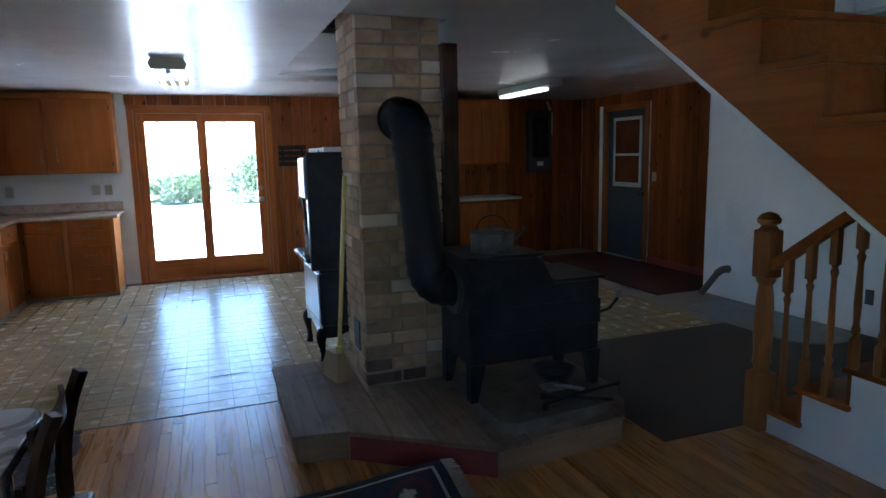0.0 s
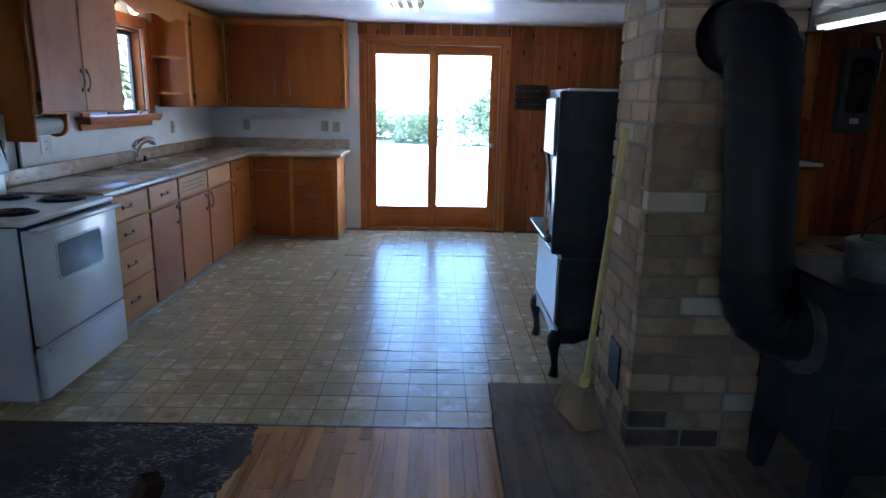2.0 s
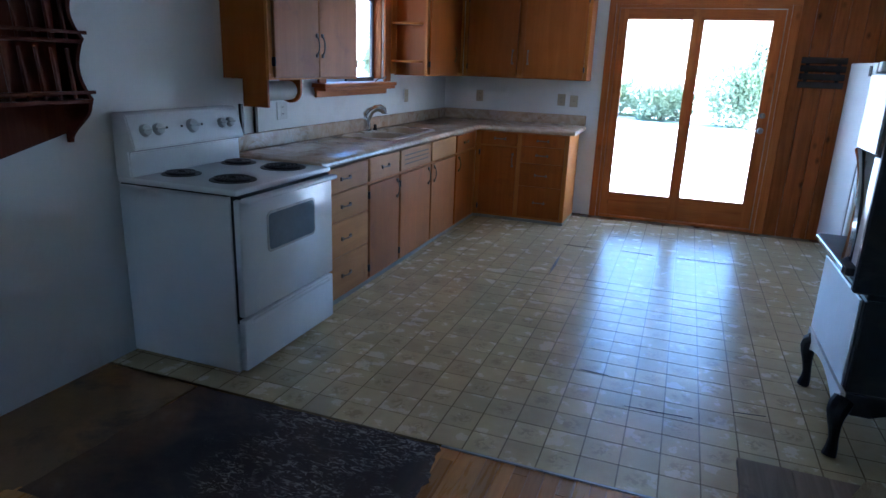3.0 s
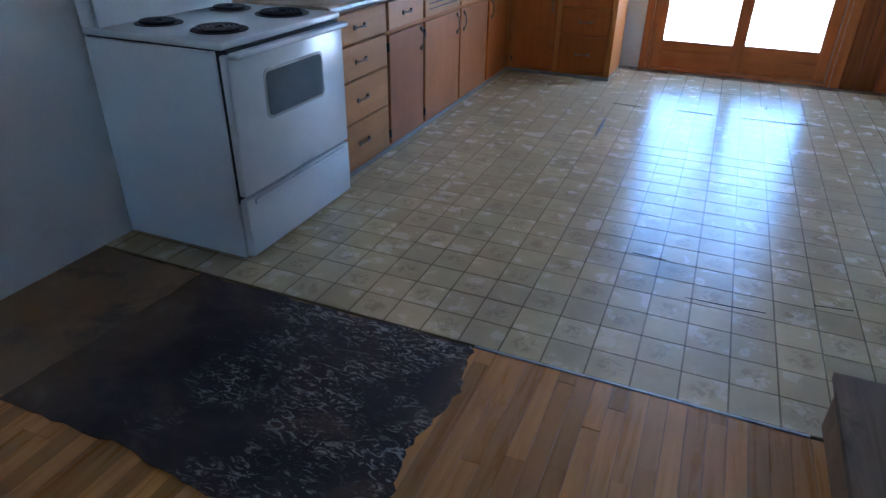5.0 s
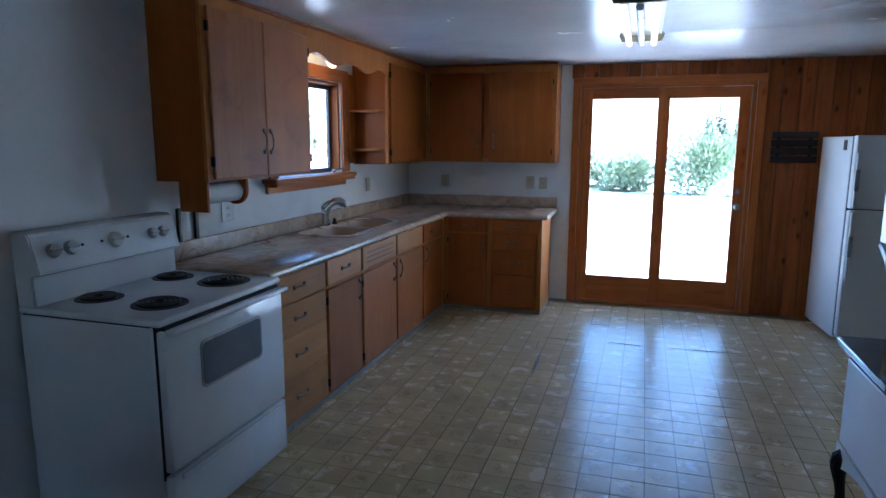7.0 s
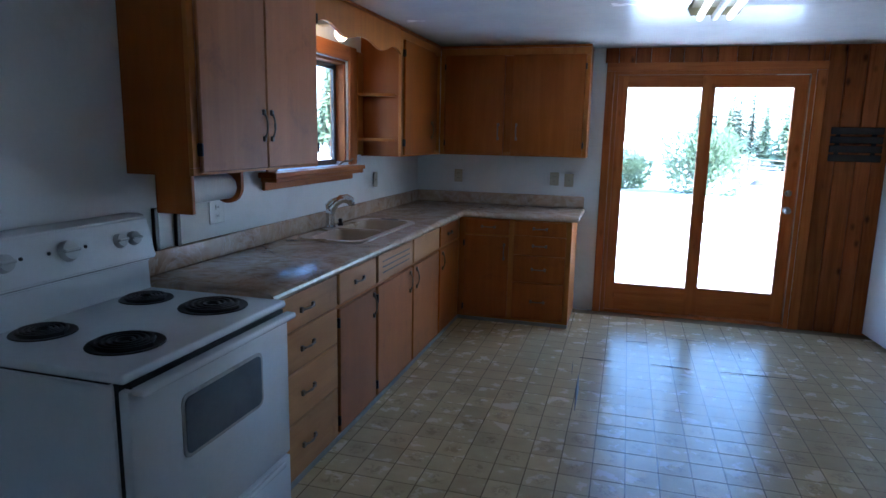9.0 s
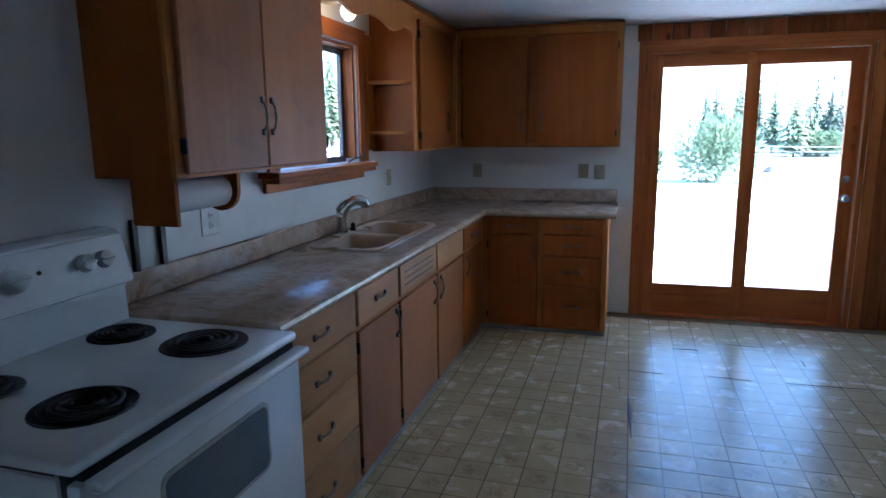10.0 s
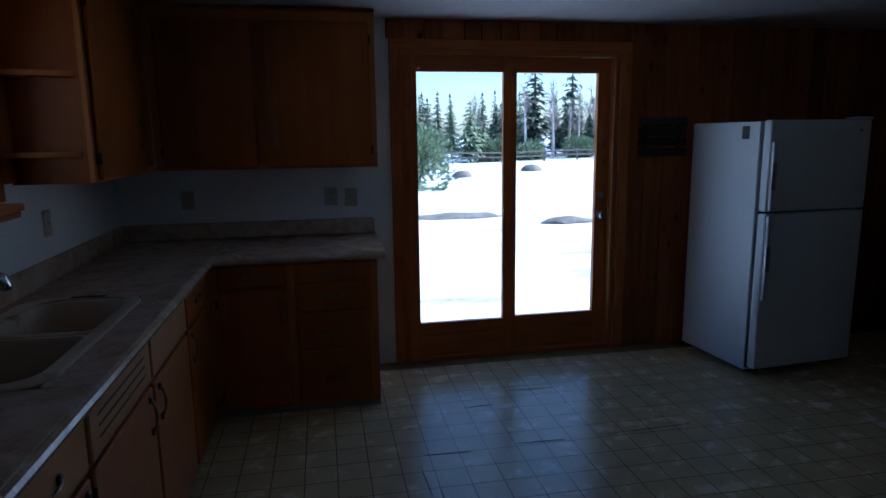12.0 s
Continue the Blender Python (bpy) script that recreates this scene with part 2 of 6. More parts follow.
RACK = wood("rack_stained_wood", (0.085, 0.022, 0.012), (0.17, 0.048, 0.024), "z", 0.35, pieces=0.1)
DARK_WOOD = wood("chair_dark_wood", (0.035, 0.016, 0.009), (0.085, 0.04, 0.022), "z", 0.28, pieces=0.1)
POST_WOOD = wood("rough_dark_post", (0.035, 0.022, 0.014), (0.085, 0.055, 0.035), "z", 0.75, bumpy=0.6, knots=0.4)
BROOM_YELLOW = surface("broom_handle_yellow", (0.62, 0.46, 0.10), (0.76, 0.60, 0.18), 0.4, scale=12, dirt=(0.55, 0.45, 0.22))
STRAW = surface("broom_straw", (0.26, 0.17, 0.08), (0.46, 0.33, 0.17), 0.85, scale=60, stretch=(6, 6, 0.6), bumpy=0.6)
DOOR_SLATE = surface("slate_painted_door", (0.05, 0.065, 0.075), (0.075, 0.09, 0.10), 0.45)
PANEL_GREY = surface("breaker_panel_grey", (0.055, 0.065, 0.07), (0.09, 0.10, 0.105), 0.45, metal=0.3)
BARN_WOOD = wood("sun_bleached_dark_board", (0.02, 0.016, 0.014), (0.05, 0.04, 0.034), "x", 0.7, pieces=0.2)
SNOW = surface("snow", (0.80, 0.81, 0.83), (0.88, 0.88, 0.89), 0.8, scale=0.6, fine=6, bumpy=0.5)
DIRT = surface("muddy_ground", (0.12, 0.10, 0.08), (0.30, 0.26, 0.22), 0.9, scale=3, bumpy=0.6)
BARK = surface("bark", (0.06, 0.05, 0.04), (0.12, 0.10, 0.085), 0.9, scale=20, bumpy=0.6)
BIRCH_BARK = surface("birch_bark", (0.42, 0.40, 0.38), (0.66, 0.64, 0.62), 0.8, scale=6, dirt=(0.10, 0.09, 0.08))
NEEDLES = surface("spruce_needles", (0.035, 0.058, 0.04), (0.08, 0.112, 0.072), 0.8, scale=3, bumpy=0)
PINE_NEEDLES = surface("pine_needles", (0.16, 0.21, 0.11), (0.27, 0.33, 0.19), 0.8, scale=5, bumpy=0)
TWIGS = surface("bare_twigs", (0.24, 0.2, 0.175), (0.36, 0.31, 0.27), 0.9, bumpy=0)
FENCE_GREY = surface("fence_grey_wood", (0.12, 0.10, 0.085), (0.2, 0.175, 0.15), 0.9)


def laminate(name):
    """Beige worktop with soft pink-brown marbling."""
    m, nt, b = nodes_of(name)
    vec = mapped(nt, (1, 1, 1))
    v = noise_tex(nt, vec, 5.0, 10, 0.65, 1.8)
    r = ramp(nt, [(0.30, (0.30, 0.185, 0.105)), (0.45, (0.42, 0.29, 0.185)), (0.54, (0.47, 0.34, 0.23)), (0.68, (0.53, 0.41, 0.30))])
    nt.links.new(v, r.inputs[0])
    w = ramp(nt, [(0.46, (0, 0, 0)), (0.5, (0.5, 0.5, 0.5)), (0.54, (0, 0, 0))])
    nt.links.new(noise_tex(nt, vec, 3.0, 6, 0.6, 2.5), w.inputs[0])
    nt.links.new(mix(nt, w.outputs[0], r.outputs[0], (0.55, 0.47, 0.39)), b.inputs["Base Color"])
    roughness(nt, b, v, 0.19, 0.27)
    return m


def vinyl(name, plain=False):
    """One printed square of sheet vinyl, with a faint floral motif in its middle."""
    m, nt, b = nodes_of(name)
    vec = mapped(nt, (1, 1, 1), True)
    n = noise_tex(nt, vec, 9.0, 6)
    r = ramp(nt, [(0.3, (0.47, 0.36, 0.185)), (0.7, (0.56, 0.445, 0.245))])
    nt.links.new(n, r.inputs[0])
    col = r.outputs[0]
    if not plain:
        co = nt.nodes.new("ShaderNodeTexCoord")
        ln = nt.nodes.new("ShaderNodeVectorMath")
        ln.operation = "LENGTH"
        nt.links.new(co.outputs["Object"], ln.inputs[0])
        near = ramp(nt, [(0.030, (1, 1, 1)), (0.055, (0, 0, 0))])
        nt.links.new(ln.outputs["Value"], near.inputs[0])
        petals = ramp(nt, [(0.47, (0, 0, 0)), (0.56, (1, 1, 1))])
        nt.links.new(noise_tex(nt, vec, 34.0, 3, 0.5, 1.2), petals.inputs[0])
        f = mix(nt, 1.0, near.outputs[0], petals.outputs[0], "MULTIPLY")
        col = mix(nt, mix(nt, 0.5, (0, 0, 0), f), col, (0.23, 0.165, 0.085))
    scuff = ramp(nt, [(0.45, (0, 0, 0)), (0.85, (0.3, 0.3, 0.3))])
    nt.links.new(noise_tex(nt, mapped(nt, (1, 1, 1), True), 3.0, 8, 0.7, 0.7), scuff.inputs[0])
    col = vary(nt, mix(nt, scuff.outputs[0], col, (0.34, 0.27, 0.175)), 0.10)
    nt.links.new(col, b.inputs["Base Color"])
    roughness(nt, b, n, 0.25, 0.29)
    return m




def tar_paper(name):
    """Black felt, brown where it is scuffed, with pale flakes of old adhesive."""
    m, nt, b = nodes_of(name)
    vec = mapped(nt, (1, 1, 1))
    base = ramp(nt, [(0.30, (0.030, 0.022, 0.020)), (0.52, (0.058, 0.042, 0.036)), (0.72, (0.12, 0.078, 0.05))])
    nt.links.new(noise_tex(nt, vec, 2.6, 9, 0.65, 0.6), base.inputs[0])
    sep = nt.nodes.new("ShaderNodeSeparateXYZ")
    wob = nt.nodes.new("ShaderNodeMath")
    wob.operation = "MULTIPLY_ADD"
    wob.inputs[1].default_value = 0.9
    nt.links.new(noise_tex(nt, vec, 2.2, 8, 0.65, 0.8), wob.inputs[0])
    nt.links.new(vec, sep.inputs[0])
    nt.links.new(sep.outputs["X"], wob.inputs[2])
    along = nt.nodes.new("ShaderNodeMapRange")
    along.inputs["From Min"].default_value, along.inputs["From Max"].default_value = -1.75, -0.1
    nt.links.new(wob.outputs[0], along.inputs["Value"])
    glue = ramp(nt, [(0.10, (1, 1, 1)), (0.38, (0, 0, 0))])
    nt.links.new(along.outputs[0], glue.inputs[0])
    gl = ramp(nt, [(0.35, (0.11, 0.062, 0.030)), (0.6, (0.20, 0.115, 0.055)), (0.75, (0.30, 0.22, 0.14))])
    nt.links.new(noise_tex(nt, vec, 4.0, 9, 0.65, 0.5), gl.inputs[0])
    col = mix(nt, glue.outputs[0], base.outputs[0], gl.outputs[0])
    fl = ramp(nt, [(0.53, (0, 0, 0)), (0.58, (1, 1, 1))])
    nt.links.new(noise_tex(nt, mapped(nt, (1.0, 2.2, 1)), 16.0, 6, 0.7, 2.2), fl.inputs[0])
    zone = ramp(nt, [(0.42, (0, 0, 0)), (0.54, (0.9, 0.9, 0.9))])
    nt.links.new(noise_tex(nt, vec, 2.9, 3), zone.inputs[0])
    far = ramp(nt, [(0.42, (0, 0, 0)), (0.6, (1, 1, 1))])
    nt.links.new(along.outputs[0], far.inputs[0])
    f = mix(nt, 1.0, mix(nt, 1.0, fl.outputs[0], zone.outputs[0], "MULTIPLY"), far.outputs[0], "MULTIPLY")
    nt.links.new(mix(nt, f, col, (0.36, 0.31, 0.25)), b.inputs["Base Color"])
    roughness(nt, b, noise_tex(nt, vec, 6), 0.6, 0.8)
    b.inputs["Specular IOR Level"].default_value = 0.2
    bump(nt, b, noise_tex(nt, vec, 30, 5), 0.4, 0.003)
    return m


TAR = tar_paper("tar_paper")
LAMINATE = laminate("marbled_laminate")
VINYL, VINYL_PLAIN = vinyl("vinyl_floral_square"), vinyl("vinyl_plain_square", True)
GROUT = surface("vinyl_printed_joint", (0.17, 0.122, 0.062), (0.25, 0.19, 0.105), 0.2, bumpy=0.0, spread=0.05)

# ---- mesh helpers ----
ORIGIN = {}


def box(bm, x0, x1, y0, y1, z0, z1, bev=0.0, seg=1):
    vs = bmesh.ops.create_cube(bm, size=1.0, matrix=Matrix.LocRotScale(((x0 + x1) / 2, (y0 + y1) / 2, (z0 + z1) / 2), None, (abs(x1 - x0), abs(y1 - y0), abs(z1 - z0))))["verts"]
    if bev:
        es = list({e for v in vs for e in v.link_edges})
        bmesh.ops.bevel(bm, geom=es, offset=bev, segments=seg, affect="EDGES", profile=0.5)
    return bm


def bx(*a, **k):
    return box(bmesh.new(), *a, **k)


def solid(bm, outline, axis, a, b):
    """A flat outline (u, v) carried along an axis from a to b. Axis x: (y, z); y: (x, z); z: (x, y)."""
    put = {"x": lambda u, v, w: (w, u, v), "y": lambda u, v, w: (u, w, v), "z": lambda u, v, w: (u, v, w)}[axis]
    lo, hi = [bm.verts.new(put(u, v, a)) for u, v in outline], [bm.verts.new(put(u, v, b)) for u, v in outline]
    n = len(outline)
    bm.faces.new(lo), bm.faces.new(hi)
    for i in range(n):
        bm.faces.new((lo[i], lo[(i + 1) % n], hi[(i + 1) % n], hi[i]))
    bmesh.ops.recalc_face_normals(bm, faces=bm.faces[:])
    return bm


def lathe(bm, rings, n=16, at=(0, 0, 0), axis="z"):
    """Rings of (radius, height) turned round an axis."""
    rows = []
    for r, h in rings:
        row = []
        for k in range(n):
            c, s = r * math.cos(2 * math.pi * k / n), r * math.sin(2 * math.pi * k / n)
            p = {"z": (c, s, h), "x": (h, c, s), "y": (c, h, s)}[axis]
            row.append(bm.verts.new(Vector(p) + Vector(at)))
        rows.append(row)
    for a, b in zip(rows, rows[1:]):
        for k in range(n):
            bm.faces.new((a[k], a[(k + 1) % n], b[(k + 1) % n], b[k]))
    bm.faces.new(rows[0]), bm.faces.new(rows[-1])
    bmesh.ops.recalc_face_normals(bm, faces=bm.faces[:])
    return bm


def tube(bm, pts, r, n=8):
    """A round bar through points; r may be one radius or one for each point."""
    pts = [Vector(p) for p in pts]
    rs = r if isinstance(r, (list, tuple)) else [r] * len(pts)
    rows, side = [], None
    for i, p in enumerate(pts):
        d = (pts[min(i + 1, len(pts) - 1)] - pts[max(i - 1, 0)]).normalized()
        if side is None:
            side = d.cross(Vector((0, 0, 1)) if abs(d.z) < 0.9 else Vector((1, 0, 0)))
        side = (side - d * side.dot(d)).normalized()
        up = d.cross(side)
        rows.append([bm.verts.new(p + rs[i] * (math.cos(2 * math.pi * k / n) * side + math.sin(2 * math.pi * k / n) * up)) for k in range(n)])
    for a, b in zip(rows, rows[1:]):
        for k in range(n):
            bm.faces.new((a[k], a[(k + 1) % n], b[(k + 1) % n], b[k]))
    bm.faces.new(rows[0]), bm.faces.new(rows[-1])
    bmesh.ops.recalc_face_normals(bm, faces=bm.faces[:])
    return bm


def bezier(p0, p1, p2, p3, n=8):
    return [tuple((1 - t) ** 3 * a + 3 * t * (1 - t) ** 2 * b + 3 * t * t * (1 - t) * c + t ** 3 * d for a, b, c, d in zip(p0, p1, p2, p3)) for t in (k / n for k in range(n + 1))]


def finish(ob, smooth):
    me = ob.data
    if smooth:
        me.polygons.foreach_set("use_smooth", [True] * len(me.polygons))
        me.set_sharp_from_angle(angle=radians(35))
    me.update()


def mesh_ob(name, bm, material, smooth=True):
    me = bpy.data.meshes.new(name)
    bm.to_mesh(me)
    bm.free()
    me.materials.append(material)
    ob = new(name, me)
    finish(ob, smooth)
    return ob


def structure(name, bm, material, label="", category="", smooth=False):
    ob = mesh_ob(name, bm, material, smooth)
    ORIGIN[ob.name] = Vector((0, 0, 0))
    return tagged(ob, label, category, kind="structure")


def thing(name, at, label, category, group="", move=(0, 0, 0)):
    ob = new(name)
    ob.empty_display_size = 0.1
    ob.location = Vector(at) + Vector(move)
    ORIGIN[ob.name] = Vector(at)
    return tagged(ob, label, category, group)


def part(name, bm, material, parent, label="", smooth=True):
    """One mesh, built in world places, under a thing or under a part."""
    o = ORIGIN[parent.name]
    bmesh.ops.translate(bm, vec=-o, verts=bm.verts[:])
    ob = mesh_ob(name, bm, material, smooth)
    ob.parent = parent
    ORIGIN[ob.name] = o
    if label:
        ob["label"] = label
    return ob


def piece(name, mesh, parent, m, kind=""):
    """One of many alike pieces, sharing a mesh."""
    ob = bpy.data.objects.new(name, mesh)
    scene.collection.objects.link(ob)
    ob.parent = parent
    ob.matrix_basis = Matrix.Translation(-ORIGIN[parent.name]) @ m
    return ob


def piece_mesh(name, bm, material):
    me = bpy.data.meshes.new(name)
    bm.to_mesh(me)
    bm.free()
    me.materials.append(material)
    return me


# ---- the room ----
XL, XR, YB, YR = -2.36, 5.0, 8.53, -2.6      # left wall, right wall, back wall, rear wall
XP, YP = 5.6, 5.25                           # pine entry wall and where its recess begins
H = 2.275


def ceiling_z(y):
    """The ceiling sags a little over the hearth."""
    s = min(1, max(0, (6.0 - y) / 2.4))
    return H - 0.04 * s * s * (3 - 2 * s)


def wall_with_holes(bm, axis, at, thick, u0, u1, z0, z1, holes):
    """A wall in the plane axis = at, thick away from it, with holes (u0, u1, z0, z1)."""
    us = sorted({u0, u1, *[h[0] for h in holes], *[h[1] for h in holes]})
    for a, b in zip(us, us[1:]):
        zs = [z0]
        for h in sorted((h for h in holes if h[0] <= a and b <= h[1]), key=lambda h: h[2]):
            zs += [h[2], h[3]]
        zs.append(z1)
        for lo, hi in zip(zs[::2], zs[1::2]):
            if hi - lo > 1e-4:
                if axis == "x":
                    box(bm, at, at + thick, a, b, lo, hi)
                else:
                    box(bm, a, b, at, at + thick, lo, hi)
    bmesh.ops.remove_doubles(bm, verts=bm.verts[:], dist=1e-5)
    return bm


WIN = (6.0, 6.975, 1.31, 2.01)               # window over the sink: y, z
SIDE = (-0.85, -0.25, 1.1, 1.8)               # unseen opening added beside the dining end for light
DOOR = (-0.62, 0.90, 0.0, 2.09)              # patio door: x, z
BACK = (6.97, 7.89, 0.0, 2.08)               # entry door: y, z
wall_west = structure("wall_west", wall_with_holes(bmesh.new(), "x", XL, -0.125, YR, YB + 0.15, 0, 2.45, [WIN, SIDE]), PLASTER, "white plastered wall behind the kitchen counter", "wall")
wall_north = structure("wall_north", wall_with_holes(bmesh.new(), "y", YB, 0.15, XL, XP + 0.15, 0, 2.45, [DOOR]), PLASTER, "white wall, mostly covered in pine boards", "wall")
wall_east = structure("wall_east", wall_with_holes(bmesh.new(), "x", XR, 0.12, YR, YP, 0, 2.45, []), PLASTER, "bare white wall beyond the staircase", "wall")
structure("wall_recess", wall_with_holes(bmesh.new(), "y", YP - 0.12, 0.12, XR + 0.12, XP, 0, 2.45, []), PLASTER, "short white return wall of the entry", "wall")
wall_entry = structure("wall_entry", wall_with_holes(bmesh.new(), "x", XP, 0.15, YP - 0.12, YB, 0, 2.45, [BACK]), PLASTER, "wall with the entry door, pine boarded", "wall")
# Unseen opening added in the south wall, sized for light from behind.
REAR = (-1.1, -0.1, 1.0, 1.9)
structure("wall_south", wall_with_holes(bmesh.new(), "y", YR, -0.15, XL, XR, 0, 2.45, [REAR]), PLASTER, "plain white wall at the dining end", "wall")

# ceiling, open over the staircase and round the chimney
bm = bmesh.new()
xs = [XL, 0.86, 1.46, 2.1, 3.75, XR, XP]
ys = [YR, -0.2, 2.8, 3.44, 4.02, 4.4, 4.9, 5.4, 5.9, 6.4, YB]
for xa, xb in zip(xs, xs[1:]):
    for ya, yb in zip(ys, ys[1:]):
        if (xa >= 2.1 and xb <= 3.75 and yb <= 2.8 and ya >= -0.2) or (xa == 0.86 and ya == 3.44):
            continue
        q = [(xa, ya), (xb, ya), (xb, yb), (xa, yb)]
        lo, hi = [bm.verts.new((x, y, ceiling_z(y))) for x, y in q], [bm.verts.new((x, y, ceiling_z(y) + 0.03)) for x, y in q]
        bm.faces.new(lo[::-1]), bm.faces.new(hi)
        for k in range(4):
            bm.faces.new((lo[k], lo[(k + 1) % 4], hi[(k + 1) % 4], hi[k]))
bmesh.ops.remove_doubles(bm, verts=bm.verts[:], dist=1e-4)
bmesh.ops.subdivide_edges(bm, edges=[e for e in bm.edges if e.calc_length() > 1.0], cuts=3, use_grid_fill=True)
# Its grey-white stands in for the dimmer light up here.
structure("ceiling", bm, CEILING, "glossy white painted ceiling, toned down for weaker light, slightly uneven", "ceiling", smooth=True)
structure("roof_deck", bx(XL - 0.15, XP + 0.15, YR - 0.15, YB + 0.15, 4.6, 4.7), PLASTER, "floor above", "ceiling")
bm = bmesh.new()
box(bm, 2.06, 2.098, -0.25, 2.84, 2.24, 4.6), box(bm, 3.752, 3.79, -0.25, 2.84, 2.24, 4.6)
box(bm, 2.098, 3.752, -0.25, -0.205, 2.24, 4.6), box(bm, 2.098, 3.752, 2.802, 2.84, 2.24, 4.6)
structure("stairwell", bm, PLASTER, "white stairwell walls above", "wall")
# Near-black lining of the ceiling gap round the chimney.
bm = bmesh.new()
box(bm, 0.82, 0.859, 3.40, 4.06, 2.27, 2.9), box(bm, 1.461, 1.5, 3.40, 4.06, 2.27, 2.9), box(bm, 0.859, 1.461, 3.40, 3.439, 2.27, 2.9), box(bm, 0.859, 1.461, 4.021, 4.06, 2.27, 2.9)
structure("chimney_chase", bm, CHASE_BLACK, "dark gap in the ceiling round the chimney", "trim")
structure("upper_wall", bx(XL - 0.15, XP + 0.15, YB + 0.002, YB + 0.15, 2.452, 4.6), PLASTER, "outer wall above", "wall")

# floors
floor = structure("floor", bx(XL - 0.15, XP + 0.15, YR - 0.15, YB + 0.15, -0.2, -0.012), FLOOR_BASE, "floor of hardwood strips and printed vinyl", "floor")

# ---- kitchen ----
XF, YF = -1.769, 7.87           # cabinet faces of the long run and the short run


def run_box(run, u0, u1, d0, d1, z0, z1, bev=0.0):
    """A box against a run of cabinets: u along it, d out from its face into the room."""
    f = {"w": XF, "n": YF, "uw": -2.05, "un": 8.20}[run]
    if run in ("w", "uw"):
        return bx(f + d0, f + d1, u0, u1, z0, z1, bev=bev)
    return bx(u0, u1, f - d1, f - d0, z0, z1, bev=bev)


def run_point(run, u, d, z):
    f = {"w": XF, "n": YF, "uw": -2.05, "un": 8.20}[run]
    return (f + d, u, z) if run in ("w", "uw") else (u, f - d, z)


def pull(run, u, z, upright, parent, d=0.02):
    """An arched bronze pull with flared feet."""
    a, h = (0.058, 0.030) if upright else (0.052, 0.028)
    ends = [(-a, 0.0), (-a * 0.75, h * 0.9), (a * 0.75, h * 0.9), (a, 0.0)]
    pts = bezier(*[run_point(run, u + (0 if upright else s), d + o, z + (s if upright else 0)) for s, o in ends], n=10)
    bm = tube(bmesh.new(), pts, [0.007, 0.0065, 0.005, 0.004, 0.0045, 0.006, 0.0045, 0.004, 0.005, 0.0065, 0.007], 7)
    for s in (-a, a):
        c = run_point(run, u + (0 if upright else s), d + 0.002, z + (s if upright else 0))
        box(bm, c[0] - 0.009, c[0] + 0.009, c[1] - 0.009, c[1] + 0.009, c[2] - 0.012, c[2] + 0.012, 0.003)
    return part("handle", bm, BRONZE, parent, "dark bronze pull")


def hinge(run, u, z, parent):
    part("hinge", run_box(run, u - 0.006, u + 0.006, 0.0, 0.024, z - 0.025, z + 0.025, 0.003), HINGE, parent, "small black hinge")


def base_unit(run, u0, u1, fronts, label):
    """fronts: (kind, u0, u1, z0, z1, pull u or None, pull z, hinge side)."""
    t = thing("base_cabinet", run_point(run, (u0 + u1) / 2, -0.3, 0), label, "cabinet", "kitchen base cabinets")
    depth = 0.56
    basin = run == "w" and u0 < 6.3 < u1
    bm = run_box(run, u0, u1, -depth, 0, 0.03, 0.70 if basin else 0.872)
    if basin:
        part("rail", run_box(run, u0 + 0.001, u1 - 0.001, -0.03, 0, 0.701, 0.872), BIRCH_BODY, t)
    part("body", bm, BIRCH_BODY, t)
    part("toe_board", run_box(run, u0 + 0.001, u1 - 0.001, -depth, 0.004, 0.0, 0.028), GREY_PLY, t, "pale strip at the floor")
    for kind, a, b, z0, z1, pu, pz, side in fronts:
        p = part(kind, run_box(run, a + 0.004, b - 0.004, 0.0, 0.019, z0 + 0.003, z1 - 0.003, 0.005), BIRCH_RED if run == "n" or u0 > 7.2 else BIRCH_DOOR if kind == "door" else BIRCH_LIGHT, t)
        if kind == "vented_panel":
            for k in range(3):
                zz = z0 + (z1 - z0) * (0.3 + 0.2 * k)
                part("slot", run_box(run, a + 0.07, b - 0.07, 0.017, 0.0195, zz - 0.004, zz + 0.004), SLOT, p)
        if pu is not None:
            pull(run, pu, pz, kind == "door", p)
        if side:
            for z in (z0 + 0.07, z1 - 0.07):
                hinge(run, side, z, p)
    return t


def stack(a, b, zs):
    return [("drawer", a, b, lo, hi, (a + b) / 2, (lo + hi) / 2, None) for hi, lo in zip(zs, zs[1:])]


ZS = [0.865, 0.705, 0.525, 0.30, 0.045]
base_unit("w", 4.895, 5.525, stack(4.905, 5.515, ZS), "birch base cabinet with four worn drawers")
base_unit("w", 5.525, 6.02, [("drawer", 5.535, 6.01, 0.705, 0.865, 5.77, 0.785, None), ("door", 5.535, 6.01, 0.045, 0.69, 5.965, 0.60, 5.533)], "birch base cabinet with one drawer over a water-stained door")
base_unit("w", 6.02, 7.24, [("vented_panel", 6.03, 6.63, 0.705, 0.865, None, 0, None), ("door", 6.03, 6.63, 0.045, 0.69, 6.57, 0.60, 6.027),
                            ("front_panel", 6.645, 7.23, 0.705, 0.865, None, 0, None), ("door", 6.645, 7.23, 0.045, 0.69, 6.70, 0.60, None)], "birch sink cabinet with two doors and a slotted panel")
base_unit("w", 7.24, YF - 0.003, [("drawer", 7.25, 7.76, 0.705, 0.865, 7.5, 0.785, None), ("door", 7.25, 7.76, 0.045, 0.69, 7.31, 0.6, None)], "dark birch corner base cabinet")
